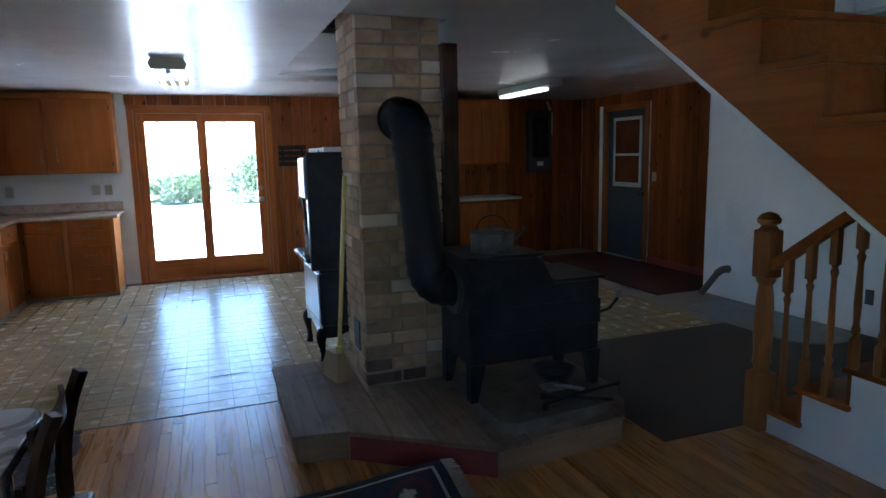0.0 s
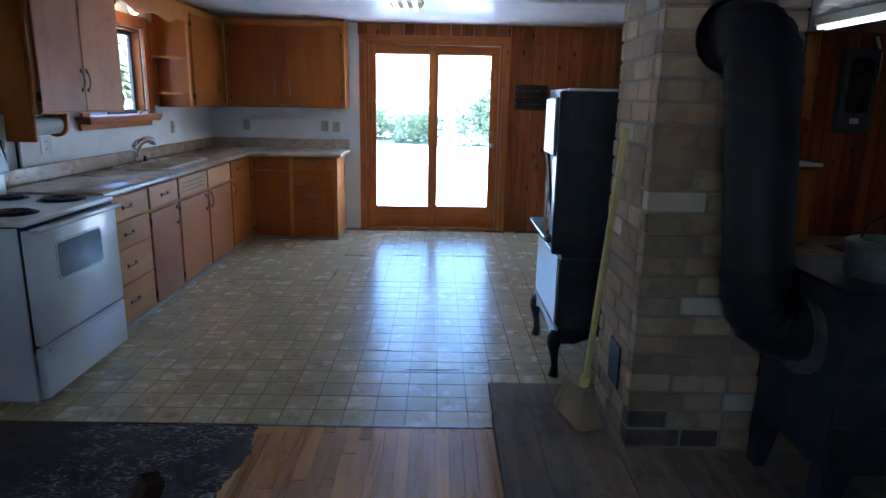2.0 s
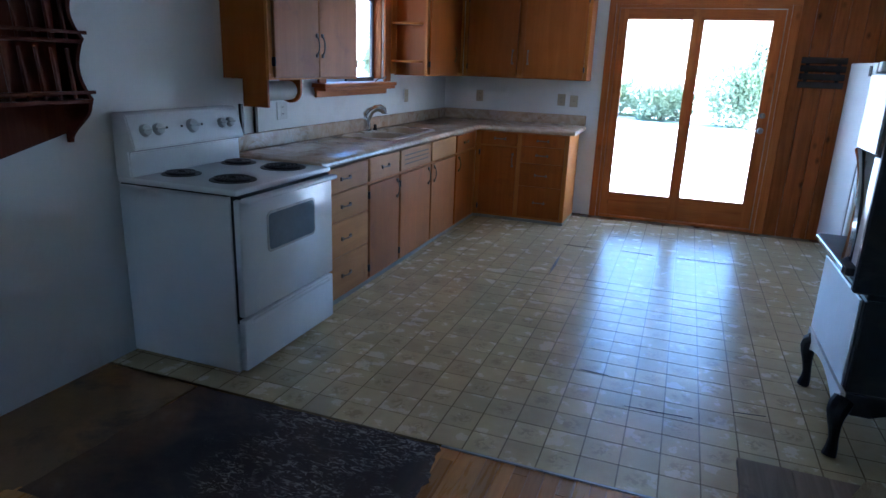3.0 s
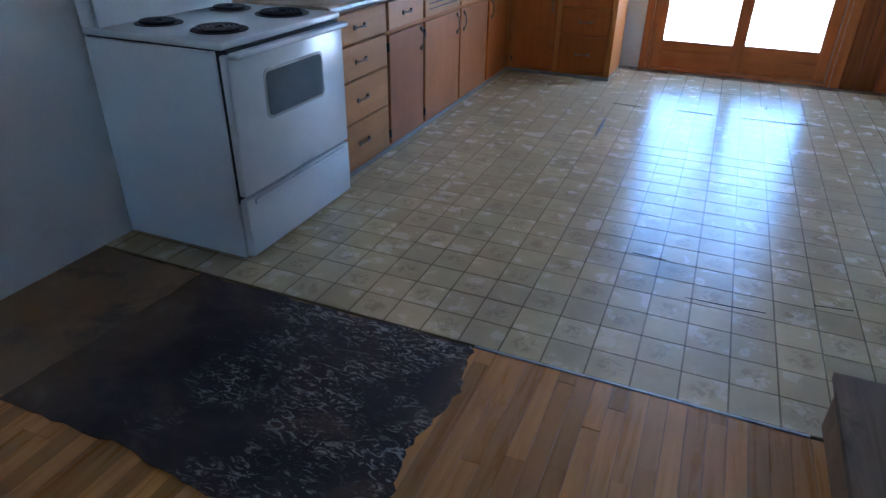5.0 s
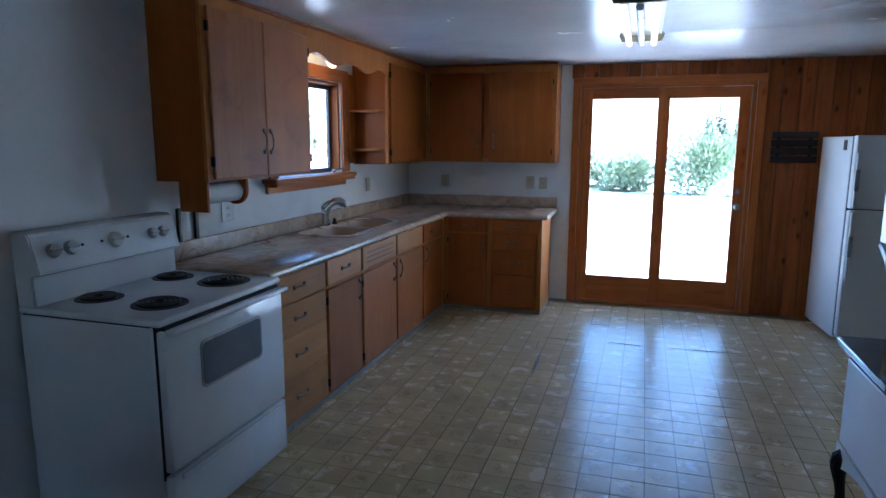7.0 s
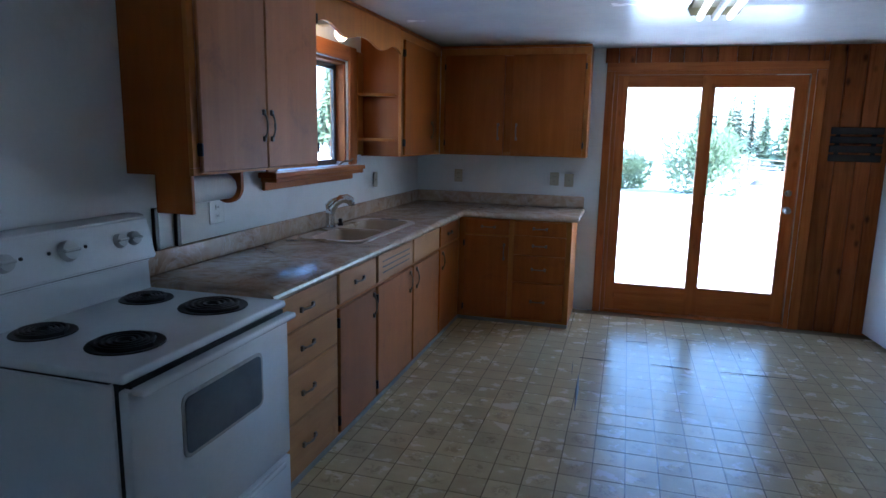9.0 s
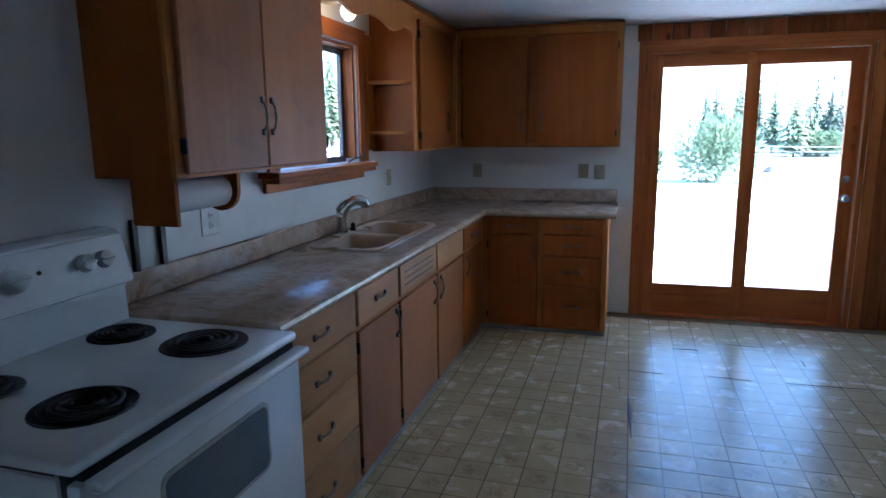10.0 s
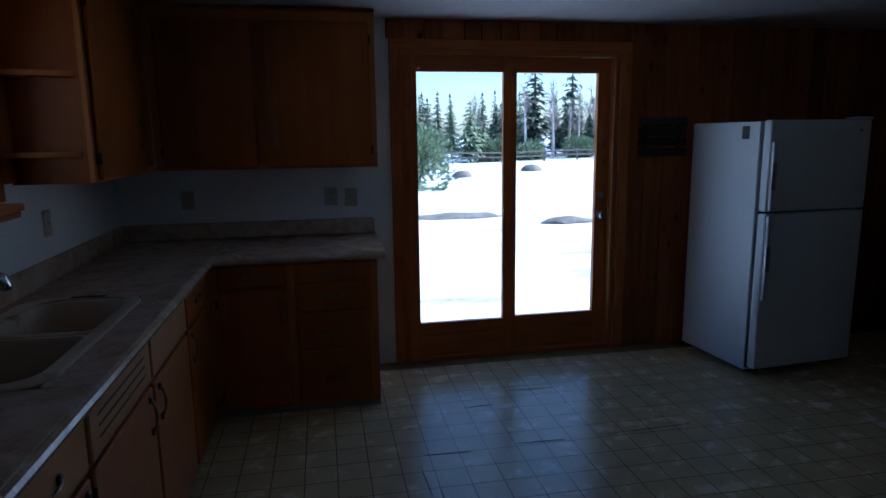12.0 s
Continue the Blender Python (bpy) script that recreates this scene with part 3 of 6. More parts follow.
base_unit("n", XF, -1.325, [("drawer", -1.72, -1.345, 0.735, 0.862, -1.52, 0.80, None), ("door", -1.72, -1.345, 0.045, 0.725, -1.385, 0.60, -1.724)], "birch base cabinet with a drawer over a door")
base_unit("n", -1.325, -0.85, stack(-1.31, -0.885, [0.862, 0.745, 0.585, 0.36, 0.05]), "birch base cabinet with four drawers beside the patio door")

# worktop: an L with a rolled front edge and an upstand, cut out for the sink
SX0, SX1, SY0, SY1 = -2.265, -1.865, 6.06, 7.03
top = thing("worktop", (-2.0, 6.5, 0.872), "beige marbled laminate worktop with upstand", "worktop")
bm = bmesh.new()
Z0, Z1 = 0.873, 0.918
XE, YE = XF + 0.035, YF - 0.035
box(bm, XL + 0.002, XE, 4.893, SY0, Z0, Z1, 0.008, 2), box(bm, XL + 0.002, SX0, SY0, SY1, Z0, Z1), box(bm, SX1, XE, SY0, SY1, Z0, Z1), box(bm, XL + 0.002, XE, SY1, YB - 0.003, Z0, Z1, 0.004)
box(bm, XE, -0.80, YE, YB - 0.003, Z0, Z1, 0.008, 2)
part("slab", bm, LAMINATE, top)
part("upstand", bx(XL + 0.002, XL + 0.024, 4.893, YB - 0.025, Z1 + 0.001, 1.02, bev=0.005), LAMINATE, top)
part("upstand", bx(XL + 0.003, -0.81, YB - 0.024, YB - 0.003, Z1 + 0.001, 1.02, bev=0.005), LAMINATE, top)
part("front_edge", tube(bmesh.new(), [(XE - 0.004, 4.895, 0.894), (XE - 0.004, YE + 0.02, 0.894)], 0.022, 10), LAMINATE, top)
part("front_edge", tube(bmesh.new(), [(XE + 0.0, YE + 0.004, 0.894), (-0.80, YE + 0.004, 0.894)], 0.022, 10), LAMINATE, top)


def bowl(y0, y1, depth, r_near, r_far):
    """A basin with rounded corners and a wall that slopes in."""
    bm = bmesh.new()
    rows = []
    for grow, z in ((0.012, 0.921), (0.0, 0.921), (-0.006, 0.912), (-0.02, 0.92 - depth), (-0.05, 0.915 - depth)):
        x0, x1, a, b = SX0 + 0.045 - grow, SX1 - 0.03 + grow, y0 - grow, y1 + grow
        ring = []
        for cx, cy, t0, r in ((x1 - r_far, b - r_far, 0, r_far), (x0 + r_far, b - r_far, 90, r_far), (x0 + r_near, a + r_near, 180, r_near), (x1 - r_near, a + r_near, 270, r_near)):
            for k in range(7):
                an = radians(t0 + 15 * k)
                ring.append(bm.verts.new((cx + r * math.cos(an), cy + r * math.sin(an), z)))
        rows.append(ring)
    n = len(rows[0])
    for p, q in zip(rows, rows[1:]):
        for k in range(n):
            bm.faces.new((p[k], p[(k + 1) % n], q[(k + 1) % n], q[k]))
    bm.faces.new(rows[-1])
    bmesh.ops.recalc_face_normals(bm, faces=bm.faces[:])
    return bm


sink = thing("kitchen_sink", (-2.0, 6.49, 0.915), "biscuit-coloured double bowl sink set in the worktop", "sink")
YM = 6.53
bm = bmesh.new()


def rounded(xa, xb, ya, yb, r, n=8):
    """Outline of a rectangle with rounded corners."""
    out = []
    for cx, cy, a0 in ((xb - r, yb - r, 0), (xa + r, yb - r, 90), (xa + r, ya + r, 180), (xb - r, ya + r, 270)):
        for k in range(n + 1):
            an = radians(a0 + 90 * k / n)
            out.append((cx + r * math.cos(an), cy + r * math.sin(an)))
    return out


rings = []
for inset, z in ((0.0, 0.9186), (0.002, 0.925), (0.008, 0.9285), (0.016, 0.9275)):
    rings.append([bm.verts.new((*q, z)) for q in rounded(SX0 - 0.03 + inset, SX1 + 0.018 - inset, SY0 - 0.02 + inset, SY1 + 0.02 - inset, 0.13 - inset)])
for z in (0.9268, 0.9186):
    rings.append([bm.verts.new((*q, z)) for q in rounded(SX0 + 0.04, SX1 - 0.028, SY0 + 0.026, SY1 - 0.026, 0.095)])
for ra, rb in zip(rings, rings[1:]):
    for k in range(len(ra)):
        bm.faces.new((ra[k], ra[(k + 1) % len(ra)], rb[(k + 1) % len(ra)], rb[k]))
box(bm, SX0 + 0.03, SX1 - 0.02, YM - 0.016, YM + 0.016, 0.905, 0.9262, 0.004)
part("rim", bm, SINK, sink)
part("bowl", bowl(SY0 + 0.035, YM - 0.025, 0.17, 0.10, 0.04), SINK, sink)
part("bowl", bowl(YM + 0.025, SY1 - 0.035, 0.13, 0.04, 0.09), SINK, sink)
part("soap_dish", bx(-2.13, -2.0, 7.02, 7.044, 0.9262, 0.9296, bev=0.001), SLOT, sink, "dark slot in the rim")

tap = thing("kitchen_tap", (-2.225, 6.43, 0.925), "chrome single-lever kitchen tap with pull-out spout", "tap", move=(-0.05, 0.08, 0.002))
bm = lathe(bmesh.new(), [(0.036, 0.925), (0.036, 0.933), (0.029, 0.942), (0.027, 1.01), (0.029, 1.03), (0.024, 1.045)], 18, (-2.225, 6.43, 0))
part("column", bm, CHROME, tap)
part("spout", tube(bmesh.new(), [(-2.225, 6.43, 1.0), (-2.215, 6.436, 1.045), (-2.193, 6.446, 1.085), (-2.16, 6.462, 1.108), (-2.13, 6.476, 1.110), (-2.108, 6.486, 1.098), (-2.098, 6.491, 1.075)], [0.026, 0.027, 0.027, 0.028, 0.030, 0.029, 0.023], 14), CHROME, tap)
part("spray_face", lathe(bmesh.new(), [(0.018, 1.068), (0.02, 1.075)], 12, (-2.098, 6.491, 0)), HINGE, tap, "dark nozzle")
part("lever", tube(bmesh.new(), [(-2.235, 6.425, 1.04), (-2.235, 6.405, 1.07), (-2.205, 6.40, 1.10), (-2.17, 6.405, 1.115)], [0.014, 0.012, 0.010, 0.008], 10), CHROME, tap)
spray = thing("side_sprayer", (-2.21, 6.56, 0.925), "small black and chrome side sprayer", "tap", move=(-0.045, 0.06, 0.002))
part("cap", lathe(bmesh.new(), [(0.018, 0.925), (0.018, 0.935), (0.011, 0.945), (0.014, 0.965), (0.006, 0.972)], 12, (-2.21, 6.56, 0)), HINGE, spray)


def upper_unit(run, u0, u1, doors, label, gable, z0=1.35, z1=2.245, depth=0.31):
    t = thing("wall_cabinet", run_point(run, (u0 + u1) / 2, -depth + 0.01, z0), label, "cabinet", "kitchen wall cabinets")
    part("body", run_box(run, u0, u1, -depth, -0.019, z0, z1), BIRCH_DARK, t)
    fr = run_box(run, u0, u1, -0.018, 0.0, z0, z0 + 0.03)
    for a, b, lo, hi in ((u0, u1, z1 - 0.06, z1), (u0, u0 + 0.035, z0 + 0.031, z1 - 0.061), (u1 - 0.035, u1, z0 + 0.031, z1 - 0.061)):
        tmp = run_box(run, a, b, -0.018, 0.0, lo, hi)
        me = bpy.data.meshes.new("tmp")
        tmp.to_mesh(me), tmp.free()
        fr.from_mesh(me)
        bpy.data.meshes.remove(me)
    part("face_frame", fr, BIRCH_BODY, t, "lighter face frame")
    for a, b, pu, side in doors:
        d = part("door", run_box(run, a, b, 0.0, 0.019, z0 + 0.012, z1 - 0.055, 0.005), BIRCH_DOOR if run == "uw" and u0 < 5 else BIRCH_DARK, t)
        pull(run, pu, z0 + 0.20, True, d)
        for z in (z0 + 0.10, z1 - 0.15):
            hinge(run, side, z, d)
    if gable:
        part("moulding", run_box(run, u0 - 0.004, u1 + 0.004, -depth, 0.012, z1 + 0.001, z1 + 0.022, 0.004), BIRCH_DARK, t)
    return t


upper_unit("uw", 4.90, 5.915, [(4.935, 5.397, 5.368, 4.931), (5.403, 5.885, 5.432, 5.889)], "birch wall cabinet with two doors above the cooker end", True)
upper_unit("uw", 7.205, 8.19, [(7.245, 7.98, 7.88, 7.241)], "birch wall cabinet in the kitchen corner", True, 1.365)
upper_unit("un", -2.05, -0.80, [(-2.0, -1.49, -1.535, -2.004), (-1.425, -0.835, -1.38, -0.831)], "birch wall cabinet with two doors beside the patio door", True, 1.365)

# scalloped valance over the sink window
val = thing("valance", (-2.05, 6.5, 2.05), "scalloped birch valance above the sink window", "valance")
edge = [(5.917 + 1.286 * k / 40, 2.085 + 0.03 * math.sin(k / 40 * math.pi * 5) * (0.4 + 0.6 * abs(math.cos(k / 40 * math.pi)))) for k in range(41)]
part("board", solid(bmesh.new(), edge + [(7.203, 2.25), (5.917, 2.25)], "x", -2.068, -2.05), BIRCH_BODY, val, smooth=False)
part("moulding", bx(-2.068, -2.038, 5.92, 7.20, 2.251, 2.268, bev=0.003), BIRCH_DARK, val)

# rounded open shelves on the end of the corner cabinet
for z in (1.475, 1.79):
    sh = thing("corner_shelf", (-2.3, 7.15, z), "small rounded birch shelf beside the sink window", "shelf", "rounded corner shelves")
    arc = [(XL + 0.025 + 0.25 * math.sin(radians(a)), 7.203 - 0.10 * math.cos(radians(a))) for a in range(0, 91, 9)]
    part("board", solid(bmesh.new(), arc + [(XL + 0.025, 7.203)], "z", z, z + 0.02), BIRCH_BODY, sh, smooth=False)
sb = thing("shelf_side", (-2.34, 7.15, 1.37), "birch back strip of the rounded shelves", "shelf")
part("strip", bx(XL + 0.003, XL + 0.022, 7.10, 7.20, 1.375, 2.09, bev=0.002), BIRCH_BODY, sb)

# ---- sink window ----
y0, y1, z0, z1 = WIN
w1 = structure("window_1", bx(-2.482, -2.375, y0 + 0.001, y0 + 0.02, z0 + 0.021, z1 - 0.021), PINE_TRIM, "small sliding window above the sink in a pine surround", "window")
part("jamb", bx(-2.482, -2.375, y1 - 0.02, y1 - 0.001, z0 + 0.021, z1 - 0.021), PINE_TRIM, w1)
part("head", bx(-2.482, -2.375, y0, y1, z1 - 0.02, z1 - 0.001), PINE_TRIM_Y, w1)
part("sill", bx(-2.482, -2.25, y0 - 0.17, y1 + 0.05, z0 - 0.03, z0 - 0.002, bev=0.004), PINE_TRIM_Y, w1)
part("apron", bx(XL + 0.001, XL + 0.022, y0 - 0.14, y1 + 0.03, z0 - 0.10, z0 - 0.032, bev=0.003), PINE_TRIM_Y, w1)
part("apron", bx(XL + 0.001, XL + 0.10, y0 - 0.15, y1 + 0.04, z0 - 0.055, z0 - 0.031, bev=0.004), PINE_TRIM_Y, w1)
for a, b in ((y0 - 0.10, y0), (y1 + 0.0, y1 + 0.115)):
    part("casing", bx(XL + 0.001, XL + 0.02, a, b, z0 - 0.001, z1 + 0.10, bev=0.003), PINE_TRIM, w1)
part("casing", bx(XL + 0.001, XL + 0.02, y0 + 0.001, y1 - 0.001, z1 + 0.001, z1 + 0.10, bev=0.003), PINE_TRIM_Y, w1)
ym = 6.50
for n, (a, b, xx) in enumerate(((y0 + 0.022, ym + 0.02, -2.484), (ym - 0.02, y1 - 0.022, -2.461))):
    bm = bmesh.new()
    box(bm, xx, xx + 0.022, a, a + 0.035, z0, z1 - 0.022), box(bm, xx, xx + 0.022, b - 0.035, b, z0, z1 - 0.022)
    box(bm, xx, xx + 0.022, a + 0.035, b - 0.035, z0, z0 + 0.035), box(bm, xx, xx + 0.022, a + 0.035, b - 0.035, z1 - 0.057, z1 - 0.022)
    sash = part("sash", bm, BROWN_VINYL if n else ALU, w1, "dark sliding sash" if n else "pale outer sash", smooth=False)
    g = part("pane", bx(xx + 0.009, xx + 0.013, a + 0.035, b - 0.035, z0 + 0.035, z1 - 0.057), GLASS, sash, smooth=False)
    g.visible_shadow = False
part("crank", tube(bmesh.new(), [(-2.35, 6.80, 1.312), (-2.32, 6.81, 1.335), (-2.27, 6.84, 1.345), (-2.265, 6.845, 1.36)], 0.006, 7), BRONZE, w1, "bent window crank")

# Frames and panes for the two added openings, both out of view.
for nm, (a, b, c, d), ax in (("window_2", SIDE, "x"), ("window_3", REAR, "y")):
    def slab(u0, u1, v0, v1, k0, k1):
        return bx(XL - k1, XL - k0, u0, u1, v0, v1) if ax == "x" else bx(u0, u1, YR - k1, YR - k0, v0, v1)
    w = structure(nm, slab(a, b, c, c + 0.04, 0.03, 0.11), PINE_TRIM, "unseen window added at the dining end to let in light", "window")
    for q in ((a, b, d - 0.04, d), (a, a + 0.04, c + 0.041, d - 0.041), (b - 0.04, b, c + 0.041, d - 0.041)):
        part("frame", slab(*q, 0.03, 0.11), PINE_TRIM, w)
    part("pane", slab(a + 0.04, b - 0.04, c + 0.04, d - 0.04, 0.07, 0.076), GLASS, w, smooth=False).visible_shadow = False

# bulb over the sink window
bl = thing("light_bulb", (-2.17, 6.43, 2.03), "lit round bulb under the valance above the sink", "lamp", move=(-0.05, 0.11, 0.013))
part("globe", lathe(bmesh.new(), [(0.002, 2.065), (0.02, 2.07), (0.037, 2.09), (0.043, 2.112), (0.037, 2.136), (0.02, 2.155), (0.014, 2.16)], 16, (-2.15, 6.43, 0)), BULB, bl, "glowing warm globe")
part("socket", bx(-2.30, -2.13, 6.40, 6.46, 2.161, 2.20, bev=0.006), LAMP_WHITE, bl)

# ---- cooker ----
st = thing("electric_cooker", (-1.95, 4.43, 0), "white free-standing electric coil cooker, door closed", "cooker", move=(-0.05, 0.046, 0.0))
A, B = 4.03, 4.83
part("body", bx(-2.285, -1.645, A, B, 0.02, 0.872, bev=0.004), ENAMEL, st)
part("cooktop", bx(-2.285, -1.605, A - 0.004, B + 0.004, 0.878, 0.906, bev=0.010, seg=3), ENAMEL, st)
# Black strip standing in for shade under the cooktop.
part("seam", bx(-2.27, -1.66, A + 0.004, B - 0.004, 0.870, 0.880), BLACK_GAP, st)
bm = solid(bmesh.new(), [(-2.295, 0.90), (-2.20, 0.90), (-2.205, 1.02), (-2.165, 1.035), (-2.205, 1.187), (-2.225, 1.20), (-2.295, 1.20)], "y", A + 0.004, B - 0.004)
bmesh.ops.bevel(bm, geom=[e for e in bm.edges], offset=0.006, segments=2, affect="EDGES")
part("control_panel", bm, ENAMEL, st)


def knob(y, r, dark):
    bm = lathe(bmesh.new(), [(r, 0), (r, 0.006), (r * 0.86, 0.022), (r * 0.5, 0.025)], 18)
    box(bm, -r * 0.18, r * 0.18, -r * 0.9, r * 0.9, 0.01, 0.031, 0.003)
    bmesh.ops.transform(bm, matrix=Matrix.Translation((-2.184, y, 1.118)) @ Matrix.Rotation(radians(73), 4, "Y"), verts=bm.verts[:])
    return part("knob", bm, dark, st, "pale grey control knob")


KNOB = surface("knob_grey", (0.42, 0.43, 0.43), (0.5, 0.51, 0.51), 0.35, bumpy=0)
for y, r in ((4.118, 0.030), (4.20, 0.030), (4.43, 0.036), (4.655, 0.027), (4.722, 0.027)):
    knob(y, r, KNOB)
for y in (4.26, 4.36, 4.505):
    bm = lathe(bmesh.new(), [(0.006, 0), (0.006, 0.004)], 10)
    bmesh.ops.transform(bm, matrix=Matrix.Translation((-2.184, y, 1.122)) @ Matrix.Rotation(radians(73), 4, "Y"), verts=bm.verts[:])
    part("indicator", bm, SLOT, st)
for x, y, r in ((-2.09, 4.235, 0.082), (-1.785, 4.235, 0.098), (-2.09, 4.67, 0.082), (-1.80, 4.665, 0.108)):
    pan = part("drip_bowl", lathe(bmesh.new(), [(r + 0.012, 0.9065), (r + 0.01, 0.910), (r, 0.909), (r - 0.012, 0.9072)], 28, (x, y, 0)), COIL, st, "black drip bowl")
    pts = [(x + (0.018 + (r - 0.024) * k / 96) * math.cos(k * 2 * math.pi / 24), y + (0.018 + (r - 0.024) * k / 96) * math.sin(k * 2 * math.pi / 24), 0.915) for k in range(97)]
    part("coil", tube(bmesh.new(), pts, 0.0065, 6), COIL, pan, "black spiral heating coil")
# Black filler painted as the shade behind door and drawer.
part("gap", bx(-1.647, -1.63, A + 0.006, B - 0.006, 0.27, 0.875), BLACK_GAP, st)
od = part("oven_door", bx(-1.632, -1.598, A + 0.002, B - 0.002, 0.305, 0.86, bev=0.008, seg=2), ENAMEL, st)
part("window_trim", solid(bmesh.new(), rounded(4.225, 4.645, 0.572, 0.772, 0.03, 6), "x", -1.6, -1.5945), STEEL, od, "thin silver trim", smooth=False)
part("window", solid(bmesh.new(), rounded(4.237, 4.633, 0.584, 0.760, 0.022, 6), "x", -1.599, -1.5925), OVEN_GLASS, od, "grey oven window", smooth=False)
part("door_handle", bx(-1.60, -1.555, A + 0.01, B - 0.01, 0.846, 0.869, bev=0.009, seg=3), ENAMEL, od)
# Black strip as the shade above the oven door.
part("vent_gap", bx(-1.64, -1.607, A + 0.02, B - 0.02, 0.8605, 0.876), BLACK_GAP, st)
dw = part("drawer", bx(-1.634, -1.598, A + 0.002, B - 0.002, 0.035, 0.292, bev=0.008, seg=2), ENAMEL, st)
part("finger_lip", bx(-1.60, -1.588, A + 0.05, B - 0.05, 0.262, 0.285, bev=0.005, seg=2), ENAMEL, dw)

# paper towel holder
pt = thing("paper_towel_holder", (-2.15, 5.08, 1.2), "wooden paper towel holder with a white roll under the cabinet", "holder", move=(-0.06, 0.075, 0.005))
part("bracket", bx(-2.20, -2.03, 4.86, 4.88, 1.19, 1.349, bev=0.003), BIRCH_DARK, pt)
part("bracket", solid(bmesh.new(), [(-2.12 + 0.075 * math.cos(radians(a)), 1.275 + 0.075 * math.sin(radians(a))) for a in range(180, 361, 15)] + [(-2.045, 1.349), (-2.195, 1.349)], "y", 5.215, 5.235), BIRCH_DARK, pt)
part("roll", lathe(bmesh.new(), [(0.018, 4.885), (0.056, 4.885), (0.056, 5.21), (0.018, 5.21)], 20, (-2.12, 0, 1.275), "y"), PAPER, pt, "white paper roll")
for y in (5.027, 5.163):
    sp = thing("wall_strip", (XL + 0.012, y, 1.013), "dark vertical metal strip on the wall", "bracket")
    part("strip", bx(XL + 0.001, XL + 0.02, y - 0.012, y + 0.012, 1.013, 1.20, bev=0.002), HINGE, sp)


def wall_plate(axis, u, z, wide, kind, material):
    """An outlet or switch plate on the west (x), north (y) or entry wall."""
    base = XL if axis == "x" else YB

    def b(u0, u1, z0, z1, d0, d1, bev=0.0):
        return bx(base + d0, base + d1, u0, u1, z0, z1, bev=bev) if axis == "x" else bx(u0, u1, base - d1, base - d0, z0, z1, bev=bev)
    t = thing("switch_plate" if kind == "switch" else "outlet_plate", (base + 0.003, u, z) if axis == "x" else (u, base - 0.003, z), "ivory plastic %s plate on the white wall" % kind, kind)
    part("plate", b(u - wide / 2, u + wide / 2, z - 0.058, z + 0.058, 0.001, 0.007, 0.002), material, t)
    for k in range(2 if kind == "outlet" else 1):
        zz = z + (0.022 if k else -0.022) if kind == "outlet" else z
        part("socket" if kind == "outlet" else "toggle", b(u - 0.014, u + 0.014, zz - 0.013, zz + 0.013, 0.007, 0.0095, 0.002), material, t)
        for s in (-0.006, 0.006):
            part("slot", b(u + s - 0.0015, u + s + 0.0015, zz - 0.005, zz + 0.005, 0.0095, 0.0103), SLOT, t)


wall_plate("x", 5.455, 1.14, 0.115, "outlet", PLATE_WHITE)
wall_plate("x", 7.475, 1.175, 0.075, "switch", PLATE_IVORY)
wall_plate("y", -1.96, 1.165, 0.075, "outlet", PLATE_IVORY)
wall_plate("y", -1.08, 1.165, 0.08, "outlet", PLATE_IVORY)
wall_plate("y", -0.952, 1.157, 0.08, "switch", PLATE_IVORY)

# plate rack on the west wall
rk = thing("plate_rack", (XL + 0.01, 3.60, 1.10), "dark red-brown wooden plate rack with scalloped sides", "shelf", move=(0, 0.03, 0.025))
R0, R1 = 3.17, 3.845


def scallop(u):
    """The rack's side: depth along its height, three swelling steps."""
    for lo, hi, d0, d1 in ((0.0, 0.24, 0.178, 0.130), (0.24, 0.45, 0.165, 0.110), (0.45, 0.60, 0.140, 0.085)):
        if u <= hi:
            s = (u - lo) / (hi - lo)
            return d0 - (d0 - d1) * s - 0.05 * math.sin(math.pi * s)
    return 0.02


side = [(XL + 0.002, 1.06)] + [(XL + 0.002 + 0.02 + 0.13 * math.sin(k / 8 * math.pi / 2) ** 2, 1.06 + 0.02 * k) for k in range(9)] + [(XL + 0.004 + scallop(0.02 * k), 1.23 + 0.02 * k) for k in range(1, 32)] + [(XL + 0.002, 1.86)]
for y in (R0, R1 - 0.018):
    part("side", solid(bmesh.new(), side, "y", y, y + 0.018), RACK, rk, smooth=False)
crest = [(R0 + 0.02 + (R1 - R0 - 0.04) * k / 30, 1.80 + 0.07 * abs(math.sin(k / 30 * math.pi * 2.5)) + 0.05 * math.sin(k / 30 * math.pi)) for k in range(31)]
part("back_board", solid(bmesh.new(), [(R0 + 0.02, 1.10)] + [(R0 + 0.02, 1.62)] + crest + [(R1 - 0.02, 1.62), (R1 - 0.02, 1.10), ((R0 + R1) / 2, 1.02)], "x", XL + 0.002, XL + 0.012), RACK, rk, smooth=False)
for z, d in ((1.235, 0.175), (1.47, 0.16), (1.68, 0.135)):
    part("shelf", bx(XL + 0.013, XL + d, R0 + 0.019, R1 - 0.019, z, z + 0.016, bev=0.002), RACK, rk)
    part("rail", bx(XL + d - 0.014, XL + d + 0.003, R0 - 0.006, R1 + 0.006, z + 0.036, z + 0.05, bev=0.003), RACK, rk)
    if z < 1.6:
        for k in range(9):
            y = R0 + 0.07 + k * 0.067
            part("spindle", tube(bmesh.new(), [(XL + d - 0.03, y, z + 0.016), (XL + d - 0.05, y, z + 0.215)], 0.009, 6), RACK, rk)

# ---- patio door ----
x0, x1, _, zt = DOOR
pd = structure("door_1", bx(x0 + 0.001, x0 + 0.035, YB - 0.02, YB + 0.12, 0.0, zt - 0.036), PINE_TRIM, "closed two-leaf sliding patio door in a pine frame", "door")
